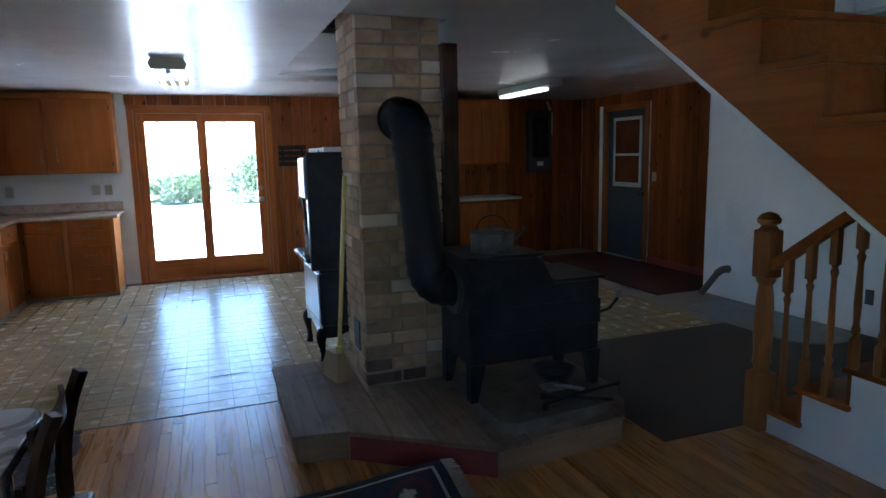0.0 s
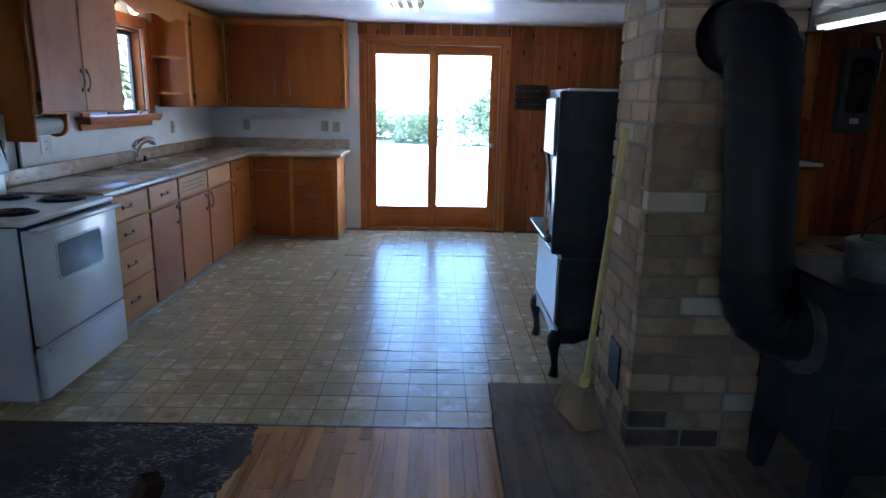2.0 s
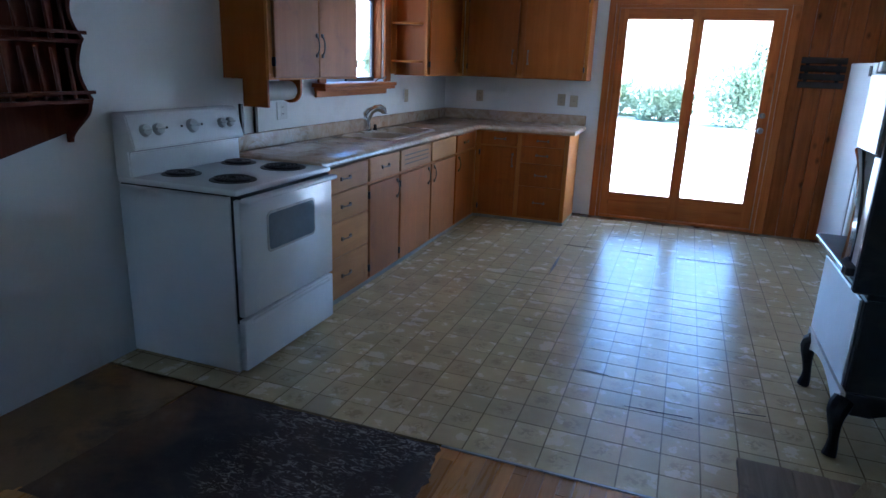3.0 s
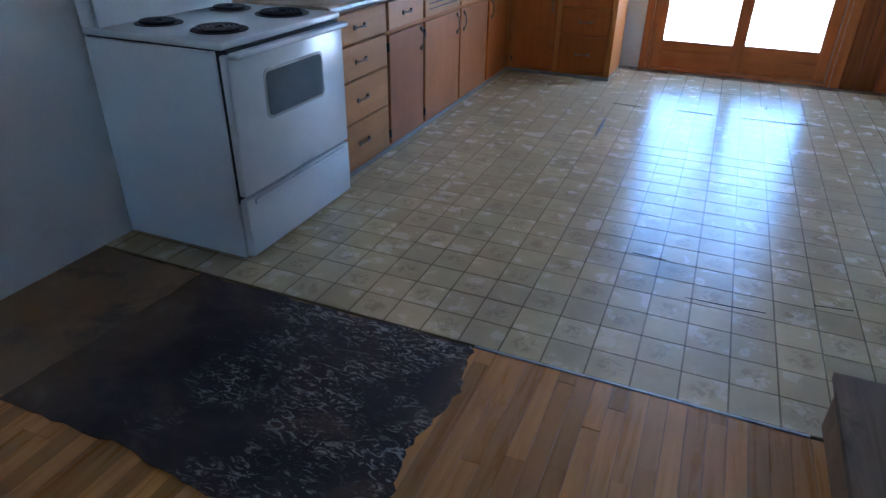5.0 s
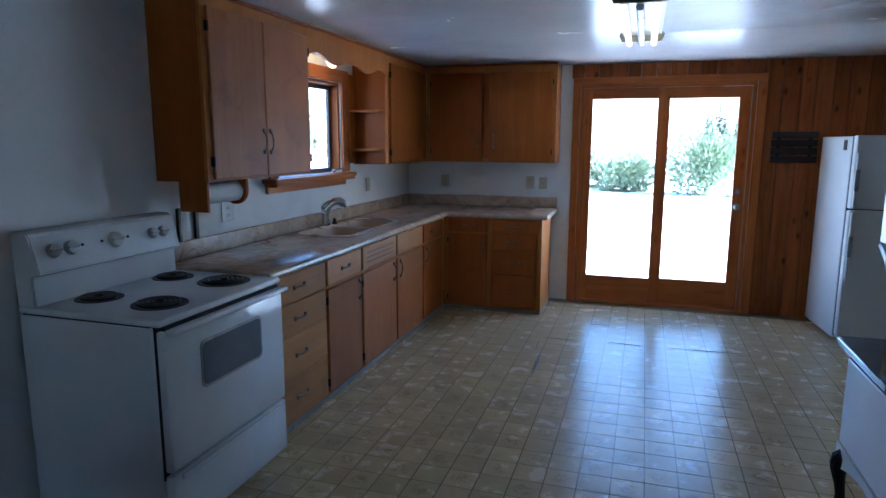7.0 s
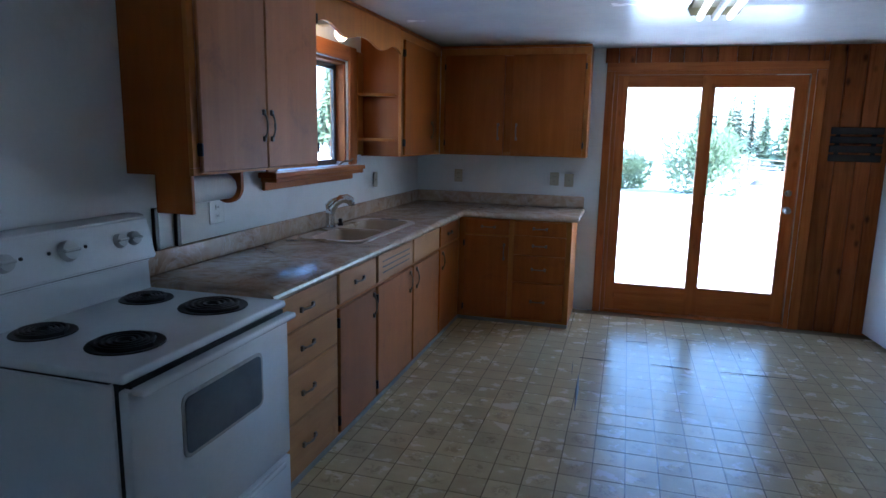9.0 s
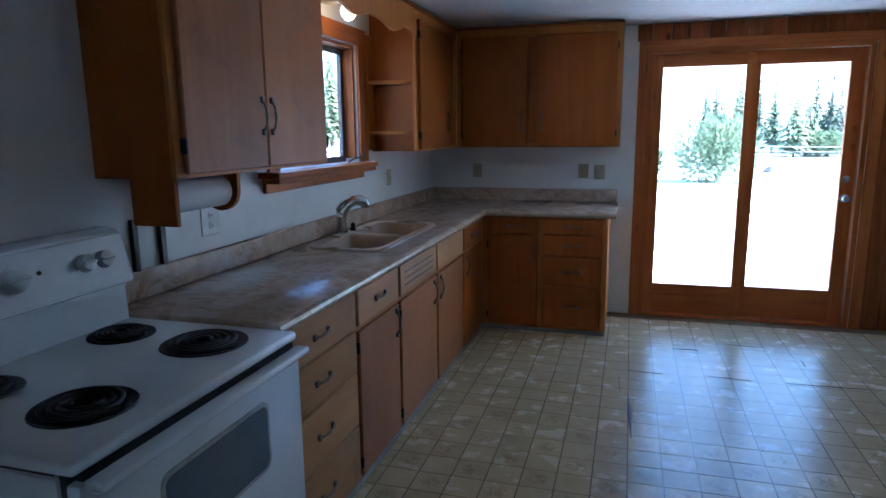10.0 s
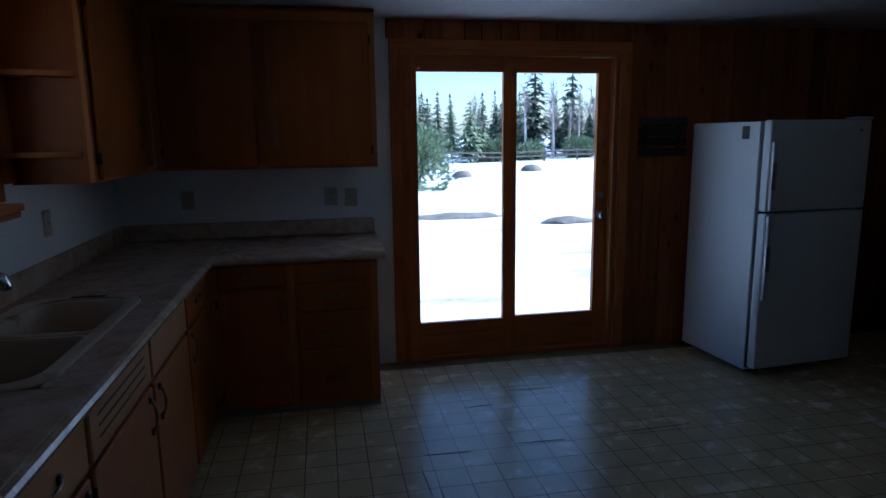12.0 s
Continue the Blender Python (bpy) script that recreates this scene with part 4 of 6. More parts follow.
part("frame", bx(x1 - 0.035, x1 - 0.001, YB - 0.02, YB + 0.12, 0.0, zt - 0.036), PINE_TRIM, pd)
part("frame", bx(x0 + 0.001, x1 - 0.001, YB - 0.02, YB + 0.12, zt - 0.035, zt - 0.001), PINE_TRIM_X, pd)
part("threshold", bx(x0 + 0.036, x1 - 0.036, YB - 0.01, YB + 0.12, 0.0, 0.025, bev=0.004), PINE_TRIM_X, pd)
for a, b, ga, gb, y in ((x0 + 0.036, 0.135, -0.505, 0.082, YB + 0.015), (0.125, x1 - 0.036, 0.186, 0.772, YB + 0.055)):
    leaf = part("leaf", bx(a, ga, y, y + 0.038, 0.026, zt - 0.037), PINE_TRIM, pd, "pine door leaf with one tall pane", smooth=False)
    part("stile", bx(gb, b, y, y + 0.038, 0.026, zt - 0.037), PINE_TRIM, leaf)
    part("rail", bx(ga, gb, y, y + 0.038, 0.026, 0.262), PINE_TRIM_X, leaf)
    part("rail", bx(ga, gb, y, y + 0.038, 1.955, zt - 0.037), PINE_TRIM_X, leaf)
    part("pane", bx(ga - 0.005, gb + 0.005, y + 0.016, y + 0.020, 0.257, 1.96), GLASS, leaf, smooth=False).visible_shadow = False
part("casing", bx(x0 - 0.065, x0 + 0.0, YB - 0.034, YB - 0.021, 0.0, zt - 0.007, bev=0.003), PINE_TRIM, pd)
part("casing", bx(x1 + 0.0, x1 + 0.075, YB - 0.034, YB - 0.021, 0.0, zt - 0.007, bev=0.003), PINE_TRIM, pd)
part("casing", bx(x0 - 0.065, x1 + 0.075, YB - 0.034, YB - 0.021, zt - 0.006, zt + 0.06, bev=0.003), PINE_TRIM_X, pd)
part("weatherstrip", bx(0.62, x1 - 0.037, YB - 0.012, YB - 0.007, zt - 0.043, zt - 0.038), PLATE_WHITE, pd, "pale weather strip")
part("weatherstrip", bx(x1 - 0.040, x1 - 0.036, YB - 0.012, YB - 0.007, 0.03, zt - 0.047), STEEL, pd, "pale weather strip")
for z, r in ((1.115, 0.026), (0.975, 0.03)):
    bm = lathe(bmesh.new(), [(r, 0), (r, -0.012), (r * 0.4, -0.018), (r * 0.4, -0.04), (r * 0.85, -0.045), (r * 0.8, -0.066), (r * 0.3, -0.07)] if z < 1 else [(r, 0), (r, -0.014), (r * 0.6, -0.02)], 16, (0.81, YB + 0.055, z), "y")
    part("door_knob" if z < 1 else "deadbolt", bm, STEEL, pd, "dull metal lock")

# ---- pine boards ----


def board_mesh(w, h, axis):
    """A vertical board with eased edges, its face in the plane of the wall."""
    e = 0.005
    prof = [(0, 0.0), (0, 0.010), (e, 0.018), (w - e, 0.018), (w, 0.010), (w, 0.0)]
    bm = bmesh.new()
    if axis == "y":
        solid(bm, [(u, -d) for u, d in prof], "z", 0, h)
    else:
        solid(bm, [(-d, u) for u, d in prof], "z", 0, h)
    return piece_mesh("board", bm, PINE_WALL)


rng = random.Random(4)
BOARDS = {}


def board(parent, axis, u, w, z0, z1, at):
    key = (axis, round(w, 3), round(z1 - z0, 3))
    if key not in BOARDS:
        BOARDS[key] = board_mesh(w - 0.002, z1 - z0, axis)
    piece("board", BOARDS[key], parent, Matrix.Translation((u, at, z0) if axis == "y" else (at, u, z0)))


x, k = -0.70, 0
while x < DOOR[1] + 0.075:
    w = min((0.11, 0.135, 0.12, 0.145)[k % 4], DOOR[1] + 0.076 - x)
    board(wall_north, "y", x, w, 2.152, 2.272, YB - 0.001)
    x, k = x + w, k + 1
while x < XP - 0.03:
    w = min((0.11, 0.135, 0.12, 0.145)[k % 4], XP - 0.02 - x)
    board(wall_north, "y", x, w, 0.0, 2.272, YB - 0.001)
    x, k = x + w, k + 1
y, k = YP + 0.002, 0
while y < YB - 0.03:
    w = min((0.12, 0.145, 0.11, 0.135)[k % 4], YB - 0.022 - y)
    k += 1
    over = y + w > BACK[0] - 0.05 and y < BACK[1] + 0.05
    board(wall_entry, "x", y, w, 2.13 if over else 0.0, 2.272, XP - 0.001)
    y += w
structure("baseboard", bx(XP - 0.035, XP - 0.021, YP + 0.01, BACK[0] - 0.07, 0.0, 0.09, bev=0.003), RED_PAINT, "dull red baseboard by the entry door", "trim")

# ---- entry door ----
a, b, _, c = BACK
ed = structure("door_2", bx(XP + 0.01, XP + 0.05, a + 0.03, b - 0.03, 0.02, c - 0.03, bev=0.002), DOOR_SLATE, "closed slate-grey entry door with a white-framed window", "door")
for q in ((a - 0.05, a + 0.028, 0.0, c + 0.05), (b - 0.028, b + 0.05, 0.0, c + 0.05)):
    part("casing", bx(XP - 0.034, XP - 0.0205, *q, bev=0.003), PINE_TRIM, ed)
    part("jamb", bx(XP - 0.02, XP + 0.09, q[0] + (0.05 if q[0] < a else 0), q[1] - (0 if q[0] < a else 0.05), 0.0, c), PINE_TRIM, ed)
part("casing", bx(XP - 0.034, XP - 0.0205, a + 0.029, b - 0.029, c - 0.03, c + 0.05, bev=0.003), PINE_TRIM_Y, ed)
part("head_jamb", bx(XP - 0.0195, XP + 0.09, a + 0.0285, b - 0.0285, c - 0.029, c + 0.004), PINE_TRIM_Y, ed)
part("threshold", bx(XP - 0.04, XP + 0.06, a + 0.03, b - 0.03, 0.0, 0.018, bev=0.003), STEEL, ed, "metal threshold")
W = (7.10, 7.72, 1.0, 1.95)
for q in ((W[0], W[0] + 0.045, W[2], W[3]), (W[1] - 0.045, W[1], W[2], W[3]), (W[0] + 0.046, W[1] - 0.046, W[2], W[2] + 0.06), (W[0] + 0.046, W[1] - 0.046, W[3] - 0.045, W[3]), (W[0] + 0.046, W[1] - 0.046, 1.425, 1.455)):
    part("window_frame", bx(XP - 0.006, XP + 0.012, *q, bev=0.003), PLATE_WHITE, ed, "white window bead")
part("porch_view", bx(XP + 0.0, XP + 0.0095, W[0] + 0.046, W[1] - 0.046, W[2] + 0.06, W[3] - 0.046), surface("dim_orange_porch", (0.10, 0.03, 0.012), (0.20, 0.07, 0.028), 0.15, scale=3, bumpy=0), ed, "glass with an orange pine porch behind")
part("door_knob", lathe(bmesh.new(), [(0.028, 0), (0.028, -0.008), (0.011, -0.012), (0.011, -0.035), (0.027, -0.042), (0.022, -0.06)], 14, (XP + 0.01, 7.06, 0.92), "x"), CHROME, ed)
sw = thing("switch_plate", (XP - 0.021, 6.80, 1.155), "ivory switch plate on the pine boards", "switch")
part("plate", bx(XP - 0.0265, XP - 0.0195, 6.76, 6.84, 1.095, 1.215, bev=0.002), PLATE_IVORY, sw)
part("toggle", bx(XP - 0.034, XP - 0.0265, 6.795, 6.805, 1.145, 1.165), PLATE_IVORY, sw)

# far cabinets and the breaker panel on the pine wall
YW = YB - 0.0195
fc = thing("wall_cabinet", (3.92, YW - 0.15, 1.34), "dark pine wall cabinet on the pine boards", "cabinet")
part("body", bx(3.35, 4.17, YW - 0.30, YW, 1.34, 2.235), BIRCH_DARK, fc)
for p, q in ((3.37, 3.755), (3.765, 4.15)):
    part("door", bx(p, q, YW - 0.32, YW - 0.301, 1.36, 2.215, bev=0.004), PINE_TRIM, fc)
part("corner_strip", bx(4.171, 4.19, YW - 0.32, YW, 1.34, 2.235), BIRCH_BODY, fc)
fb = thing("base_cabinet", (3.8, YW - 0.28, 0), "dark pine base cabinet with two brass knobs", "cabinet")
part("body", bx(3.25, 4.22, YW - 0.55, YW, 0.02, 0.86), BIRCH_DARK, fb)
for p, q in ((3.27, 3.73), (3.74, 4.20)):
    d = part("door", bx(p, q, YW - 0.57, YW - 0.551, 0.05, 0.82, bev=0.004), PINE_TRIM, fb)
    part("knob", lathe(bmesh.new(), [(0.008, 0), (0.008, -0.012), (0.016, -0.02), (0.010, -0.028)], 12, (q - 0.05 if p < 3.5 else p + 0.05, YW - 0.57, 0.66), "y"), BRONZE, d)
fw = thing("worktop", (3.75, YW - 0.29, 0.86), "narrow pale worktop on the far cabinet", "worktop")
part("slab", bx(3.22, 4.25, YW - 0.585, YW, 0.861, 0.895, bev=0.006), PLATE_WHITE, fw)
bp = thing("breaker_panel", (4.81, YW - 0.05, 1.2), "dark grey electrical breaker panel with an open door", "electrical panel")
part("box", bx(4.62, 5.0, YW - 0.09, YW, 1.20, 2.10, bev=0.004), PANEL_GREY, bp)
part("cover", bx(4.68, 4.94, YW - 0.104, YW - 0.091, 1.42, 2.0, bev=0.003), HINGE, bp, "recessed black cover")
for z in (1.52, 1.60, 1.68, 1.76, 1.84):
    part("breaker", bx(4.77, 4.85, YW - 0.112, YW - 0.105, z, z + 0.05, bev=0.002), SLOT, bp)
part("label", bx(4.76, 4.86, YW - 0.0945, YW - 0.0905, 1.30, 1.36), PLATE_WHITE, bp, "small pale label")
part("conduit", tube(bmesh.new(), [(5.03, YW - 0.03, 1.75), (5.03, YW - 0.03, 2.05), (4.99, YW - 0.04, 2.14), (4.95, YW - 0.04, 2.23)], 0.018, 8), PLATE_WHITE, bp, "pale cable conduit")
dr = thing("wall_rack", (1.22, YW - 0.03, 1.38), "dark weathered wooden rack on the pine wall", "rack")
for z in (1.385, 1.455, 1.525, 1.595):
    part("slat", bx(1.04, 1.40, YW - 0.03, YW - 0.012, z, z + 0.055, bev=0.003), BARN_WOOD, dr)
for xx in (1.08, 1.33):
    part("batten", bx(xx, xx + 0.03, YW - 0.0115, YW, 1.385, 1.65), BARN_WOOD, dr)

# ---- ceiling lamps ----
cl = thing("ceiling_light", (-0.055, 6.09, H), "ceiling fluorescent light with three bare tubes, two lit", "lamp", move=(-0.015, -0.015, 0))
zc = ceiling_z(6.1)
bm = solid(bmesh.new(), [(-0.155, zc - 0.001), (-0.175, zc - 0.045), (0.065, zc - 0.045), (0.045, zc - 0.001)], "y", 5.50, 6.70)
part("housing", bm, LAMP_WHITE, cl, smooth=False)
for y in (5.48, 6.68):
    part("end_cap", solid(bmesh.new(), [(-0.17, zc - 0.002), (-0.195, zc - 0.045), (-0.175, zc - 0.086), (0.065, zc - 0.086), (0.085, zc - 0.045), (0.06, zc - 0.002)], "y", y, y + 0.035), LAMP_CAP, cl, "olive metal end cap", smooth=False)
for n, xx in enumerate((-0.13, -0.055, 0.02)):
    part("tube", lathe(bmesh.new(), [(0.008, 5.516), (0.019, 5.52), (0.019, 6.675), (0.008, 6.68)], 12, (xx, 0, zc - 0.098), "y"), TUBE_DEAD if n == 1 else TUBE, cl, "unlit tube" if n == 1 else "lit white tube")
c2 = thing("ceiling_light", (3.8, 6.85, H), "ceiling fluorescent strip, lit, above the entry end", "lamp", move=(-0.04, -0.07, 0))
part("housing", bx(3.66, 3.83, 6.16, 7.44, H - 0.075, H - 0.001, bev=0.006), LAMP_WHITE, c2)
for xx in (3.70, 3.765):
    part("tube", lathe(bmesh.new(), [(0.008, 6.38), (0.018, 6.385), (0.018, 7.42), (0.008, 7.425)], 12, (xx, 0, H - 0.095), "y"), TUBE, c2, "lit white tube")

# ---- hearth ----
he = thing("hearth_platform", (1.3, 3.3, 0), "low raised hearth of worn grey boards with a red front board", "hearth", move=(-0.034, -0.005, 0))
HZ = 0.20
EDGE = [(0.505, 3.045), (0.765, 3.005), (1.37, 2.555), (2.12, 2.635), (2.26, 2.83)]     # front outline, with the shift below


def hearth_z(y):
    """The old platform dips towards its front."""
    return 0.148 + 0.052 * min(1, max(0, (y - 3.0) / 1.0))


def hearth_front(u):
    for (xa, ya), (xb, yb) in zip(EDGE, EDGE[1:]):
        if u <= xb:
            return ya + (yb - ya) * max(0, u - xa) / (xb - xa)
    return EDGE[-1][1]


def tilted(bm, outline, drop, foot=None):
    """A slab whose top follows the dip; foot: down to this height, otherwise 21 mm thick."""
    top = [bm.verts.new((u, v, hearth_z(v) - drop)) for u, v in outline]
    low = [bm.verts.new((u, v, foot if foot is not None else hearth_z(v) - drop - 0.021)) for u, v in outline]
    bm.faces.new(top), bm.faces.new(low)
    for k in range(len(top)):
        bm.faces.new((top[k], top[(k + 1) % len(top)], low[(k + 1) % len(top)], low[k]))
    bmesh.ops.recalc_face_normals(bm, faces=bm.faces[:])
    return bm


for (xa, ya), (xb, yb) in zip(EDGE, EDGE[1:]):
    part("base", tilted(bmesh.new(), [(xa + 0.004, 4.0), (xa + 0.004, ya + 0.012), (xb - 0.004, yb + 0.012), (xb - 0.004, 4.0)], 0.0225, 0.0), HEARTH_EDGE, he, "raw timber sides", smooth=False)
cuts = [0.485, 0.655, 0.765, 0.95, 1.13, 1.37, 1.55, 1.72, 1.90, 2.12, 2.26]
for n, (p, q) in enumerate(zip(cuts, cuts[1:])):
    outline = [(p + 0.0012, 4.0), (p + 0.0012, 3.45), (p + 0.0012, hearth_front(p)), (q - 0.0012, hearth_front(q)), (q - 0.0012, 3.45), (q - 0.0012, 4.0)]
    part("board", tilted(bmesh.new(), outline, 0.0015 * (n % 3)), HEARTH_PLY, he, smooth=False)
P, Q = Vector((0.768, 3.011, 0)), Vector((1.368, 2.564, 0))
nrm = Vector((-(P - Q).y, (P - Q).x, 0)).normalized()
nrm = nrm if nrm.y < 0 else -nrm
bm = bmesh.new()
solid(bm, [tuple((p + nrm * d).to_2d()) for p, d in ((P, -0.004), (P, 0.012), (Q, 0.012), (Q, -0.004))], "z", 0.0, 0.125)
part("red_board", bm, RED_PAINT, he, "dull red painted front board", smooth=False)
part("stove_pad", solid(bmesh.new(), [(1.44, 3.42), (1.44, 2.70), (1.50, 2.645), (2.06, 2.70), (2.235, 2.85), (2.235, 3.42)], "z", 0.142, HZ + 0.004), surface("ash_stained_sheet", (0.13, 0.105, 0.08), (0.24, 0.20, 0.155), 0.65, scale=4, dirt=(0.06, 0.05, 0.042)), he, "thick ash-stained pad under the stove", smooth=False)

# ---- chimney ----
CX0, CX1, CY0, CY1 = 0.94, 1.42, 3.475, 3.965
ch = structure("chimney", bx(CX0 + 0.006, CX1 - 0.006, CY0 + 0.006, CY1 - 0.006, 0.0, 2.6), MORTAR, "buff brick chimney stack on the hearth", "chimney")
LONG = {}


def brick(x0, x1, y0, y1, z0, z1, seed):
    j = random.Random(seed)
    kind = BRICK_SOOT if (z0 < (0.24 if j.random() < 0.6 else 0.32) and y0 < CY0 + 0.01 and 1.0 < (x0 + x1) / 2 < 1.36) else BRICK_PALE if j.random() < 0.09 else BRICK
    key = (round(x1 - x0, 3), round(y1 - y0, 3), kind.name)
    if key not in LONG:
        LONG[key] = piece_mesh("brick", bx(0, x1 - x0, 0, y1 - y0, 0, z1 - z0, bev=0.004), kind)
    piece("brick", LONG[key], ch, Matrix.Translation((x0 + j.uniform(-0.0025, 0.0025), y0 + j.uniform(-0.0025, 0.0025), z0 + j.uniform(-0.0015, 0.0015))))


course, gap, bd = 0.0765, 0.010, 0.06
for n in range(31):
    z = 0.187 + n * course
    zb = z + course - gap
    cutx = [CX0, CX0 + 0.155, CX0 + 0.365, CX1] if n % 2 else [CX0, CX0 + 0.21, CX0 + 0.36, CX1]
    cuty = [CY0 + bd + gap, CY0 + 0.215, CY1 - bd - gap] if n % 2 else [CY0 + bd + gap, CY0 + 0.28, CY1 - bd - gap]
    for m, (p, q) in enumerate(zip(cutx, cutx[1:])):
        a0, a1 = p + (gap / 2 if m else 0), q - (gap / 2 if m < 2 else 0)
        brick(a0, a1, CY0, CY0 + bd, z, zb, n * 20 + m), brick(a0, a1, CY1 - bd, CY1, z, zb, n * 20 + 4 + m)
    for m, (p, q) in enumerate(zip(cuty, cuty[1:])):
        a0, a1 = p + (gap / 2 if m else 0), q - (gap / 2 if m < 1 else 0)
        brick(CX0, CX0 + bd, a0, a1, z, zb, n * 20 + 8 + m), brick(CX1 - bd, CX1, a0, a1, z, zb, n * 20 + 12 + m)
part("cleanout_door", bx(CX0 - 0.012, CX0 - 0.004, 3.60, 3.74, 0.36, 0.54, bev=0.003), CAST, ch, "small iron cleanout door")
po = thing("timber_post", (1.8, 4.22, 0), "rough dark timber post behind the chimney", "post")
part("post", bx(1.70, 1.81, 4.17, 4.28, 0.0, ceiling_z(4.3) - 0.001, bev=0.006), POST_WOOD, po)

# ---- wood stove ----
ws = thing("wood_stove", (1.76, 3.12, HZ), "black plate-steel wood stove with a stepped top", "stove", move=(-0.01, 0.034, 0))
SY0w, SY1w = 2.905, 3.36
prof = [(1.375, 0.40), (2.15, 0.40), (2.15, 0.81), (1.865, 0.81), (1.785, 0.962), (1.375, 0.962)]
bm = solid(bmesh.new(), prof, "y", SY0w + 0.012, SY1w - 0.012)
bmesh.ops.bevel(bm, geom=bm.edges[:], offset=0.008, segments=2, affect="EDGES")
part("firebox", bm, CAST, ws)
part("top_plate", bx(1.355, 1.795, SY0w - 0.005, SY1w + 0.005, 0.963, 0.977, bev=0.003), CAST, ws, "upper cooking plate")
part("top_plate", bx(1.865, 2.18, SY0w - 0.005, SY1w + 0.005, 0.811, 0.825, bev=0.003), CAST, ws, "lower cooking plate")
part("belly_band", bx(1.368, 2.157, SY0w + 0.004, SY0w + 0.016, 0.56, 0.70, bev=0.005), CAST, ws)
for xx in (1.385, 2.085):
    for yy in (SY0w + 0.012, SY1w - 0.075):
        s = -1 if xx < 1.7 else 1
        bm = solid(bmesh.new(), [(xx - 0.012, 0.405), (xx + 0.078, 0.405), (xx + 0.045 + s * 0.018, HZ + 0.004), (xx + 0.008 + s * 0.018, HZ + 0.004)], "y", yy, yy + 0.06)
        part("leg", bm, CAST, ws, smooth=False)
part("door", bx(2.151, 2.172, SY0w + 0.06, SY1w - 0.06, 0.46, 0.76, bev=0.006), CAST, ws)
part("door_handle", tube(bmesh.new(), [(2.17, 2.96, 0.60), (2.24, 2.95, 0.62), (2.29, 2.94, 0.68)], 0.009, 8), CAST, ws)
part("handle_grip", lathe(bmesh.new(), [(0.008, 0.675), (0.017, 0.685), (0.019, 0.705), (0.012, 0.725), (0.003, 0.73)], 12, (2.293, 2.94, 0)), STEEL, ws, "bright coil grip")
part("collar", lathe(bmesh.new(), [(0.13, 1.35), (0.13, 1.374)], 24, (0, 3.12, 0.78), "x"), KETTLE, ws, "worn bare-metal collar plate")

sp = thing("stove_pipe", (1.2, 3.2, 0.8), "matt black stovepipe with ribbed elbows into the chimney", "flue pipe", move=(0.02, 0.03, 0.012))
r = 0.108
low = bezier((1.372, 3.13, 0.78), (1.23, 3.14, 0.78), (1.20, 3.16, 0.81), (1.195, 3.17, 0.97), 14)
high = bezier((1.155, 3.20, 1.50), (1.15, 3.205, 1.63), (1.15, 3.25, 1.685), (1.15, 3.45, 1.685), 14)
part("elbow", tube(bmesh.new(), low, [r + (0.004 if k % 2 else -0.003) for k in range(15)], 20), PIPE_BLACK, sp)
part("pipe", tube(bmesh.new(), [(1.195, 3.17, 0.955), (1.175, 3.185, 1.25), (1.155, 3.20, 1.515)], r - 0.004, 20), PIPE_BLACK, sp)
part("elbow", tube(bmesh.new(), high, [r + (0.004 if k % 2 else -0.003) for k in range(15)], 20), PIPE_BLACK, sp)
part("flange", lathe(bmesh.new(), [(0.122, 3.437), (0.122, 3.449)], 24, (1.15, 0, 1.685), "y"), PIPE_BLACK, sp)

ke = thing("kettle", (1.565, 3.10, 0.967), "dented aluminium kettle on the wood stove", "kettle", move=(0.005, 0.02, 0.0095))
part("body", lathe(bmesh.new(), [(0.112, 0.968), (0.116, 0.974), (0.116, 1.062), (0.119, 1.066), (0.119, 1.072), (0.108, 1.076), (0.05, 1.078)], 28, (1.565, 3.10, 0)), KETTLE, ke)
part("lid", lathe(bmesh.new(), [(0.075, 1.077), (0.074, 1.083), (0.02, 1.09), (0.009, 1.093), (0.014, 1.105), (0.004, 1.11)], 18, (1.565, 3.10, 0)), KETTLE, ke)
part("spout", tube(bmesh.new(), [(1.67, 3.08, 1.03), (1.71, 3.07, 1.05), (1.745, 3.065, 1.095)], [0.016, 0.012, 0.009], 10), KETTLE, ke)
part("bail_handle", tube(bmesh.new(), bezier((1.475, 3.11, 1.085), (1.49, 3.11, 1.185), (1.64, 3.09, 1.185), (1.655, 3.09, 1.085), 10), 0.0035, 7), HINGE, ke, "thin wire handle")

for (pa, pb), nm, rr, m in (((( 1.88, 2.98), (2.0, 2.87)), "ash_shovel", 0.013, STEEL), (((1.68, 2.73), (2.2, 2.84)), "poker", 0.010, CAST), (((1.74, 2.86), (2.06, 2.70)), "tongs", 0.009, CAST)):
    lab = {"ash_shovel": "small metal ash shovel lying on the hearth", "poker": "black iron poker lying on the hearth", "tongs": "black iron tongs lying on the hearth"}[nm]
    zz = HZ + 0.004 + rr + (0.021 if nm == "poker" else 0)
    tl = thing(nm, (*pa, HZ + 0.004), lab, "fire iron", "fire irons")
    part("shaft", tube(bmesh.new(), [(*pa, zz), ((pa[0] + pb[0]) / 2, (pa[1] + pb[1]) / 2, zz + 0.004), (*pb, zz)], rr, 8), m, tl)
    if nm == "ash_shovel":
        part("blade", bx(1.80, 1.93, 2.93, 3.03, HZ + 0.004, HZ + 0.022, bev=0.006), STEEL, tl)
    else:
        part("grip", lathe(bmesh.new(), [(0.004, 0), (0.018, 0.004), (0.018, 0.03), (0.004, 0.034)], 10, (pa[0], pa[1], HZ + 0.004)), CAST, tl)
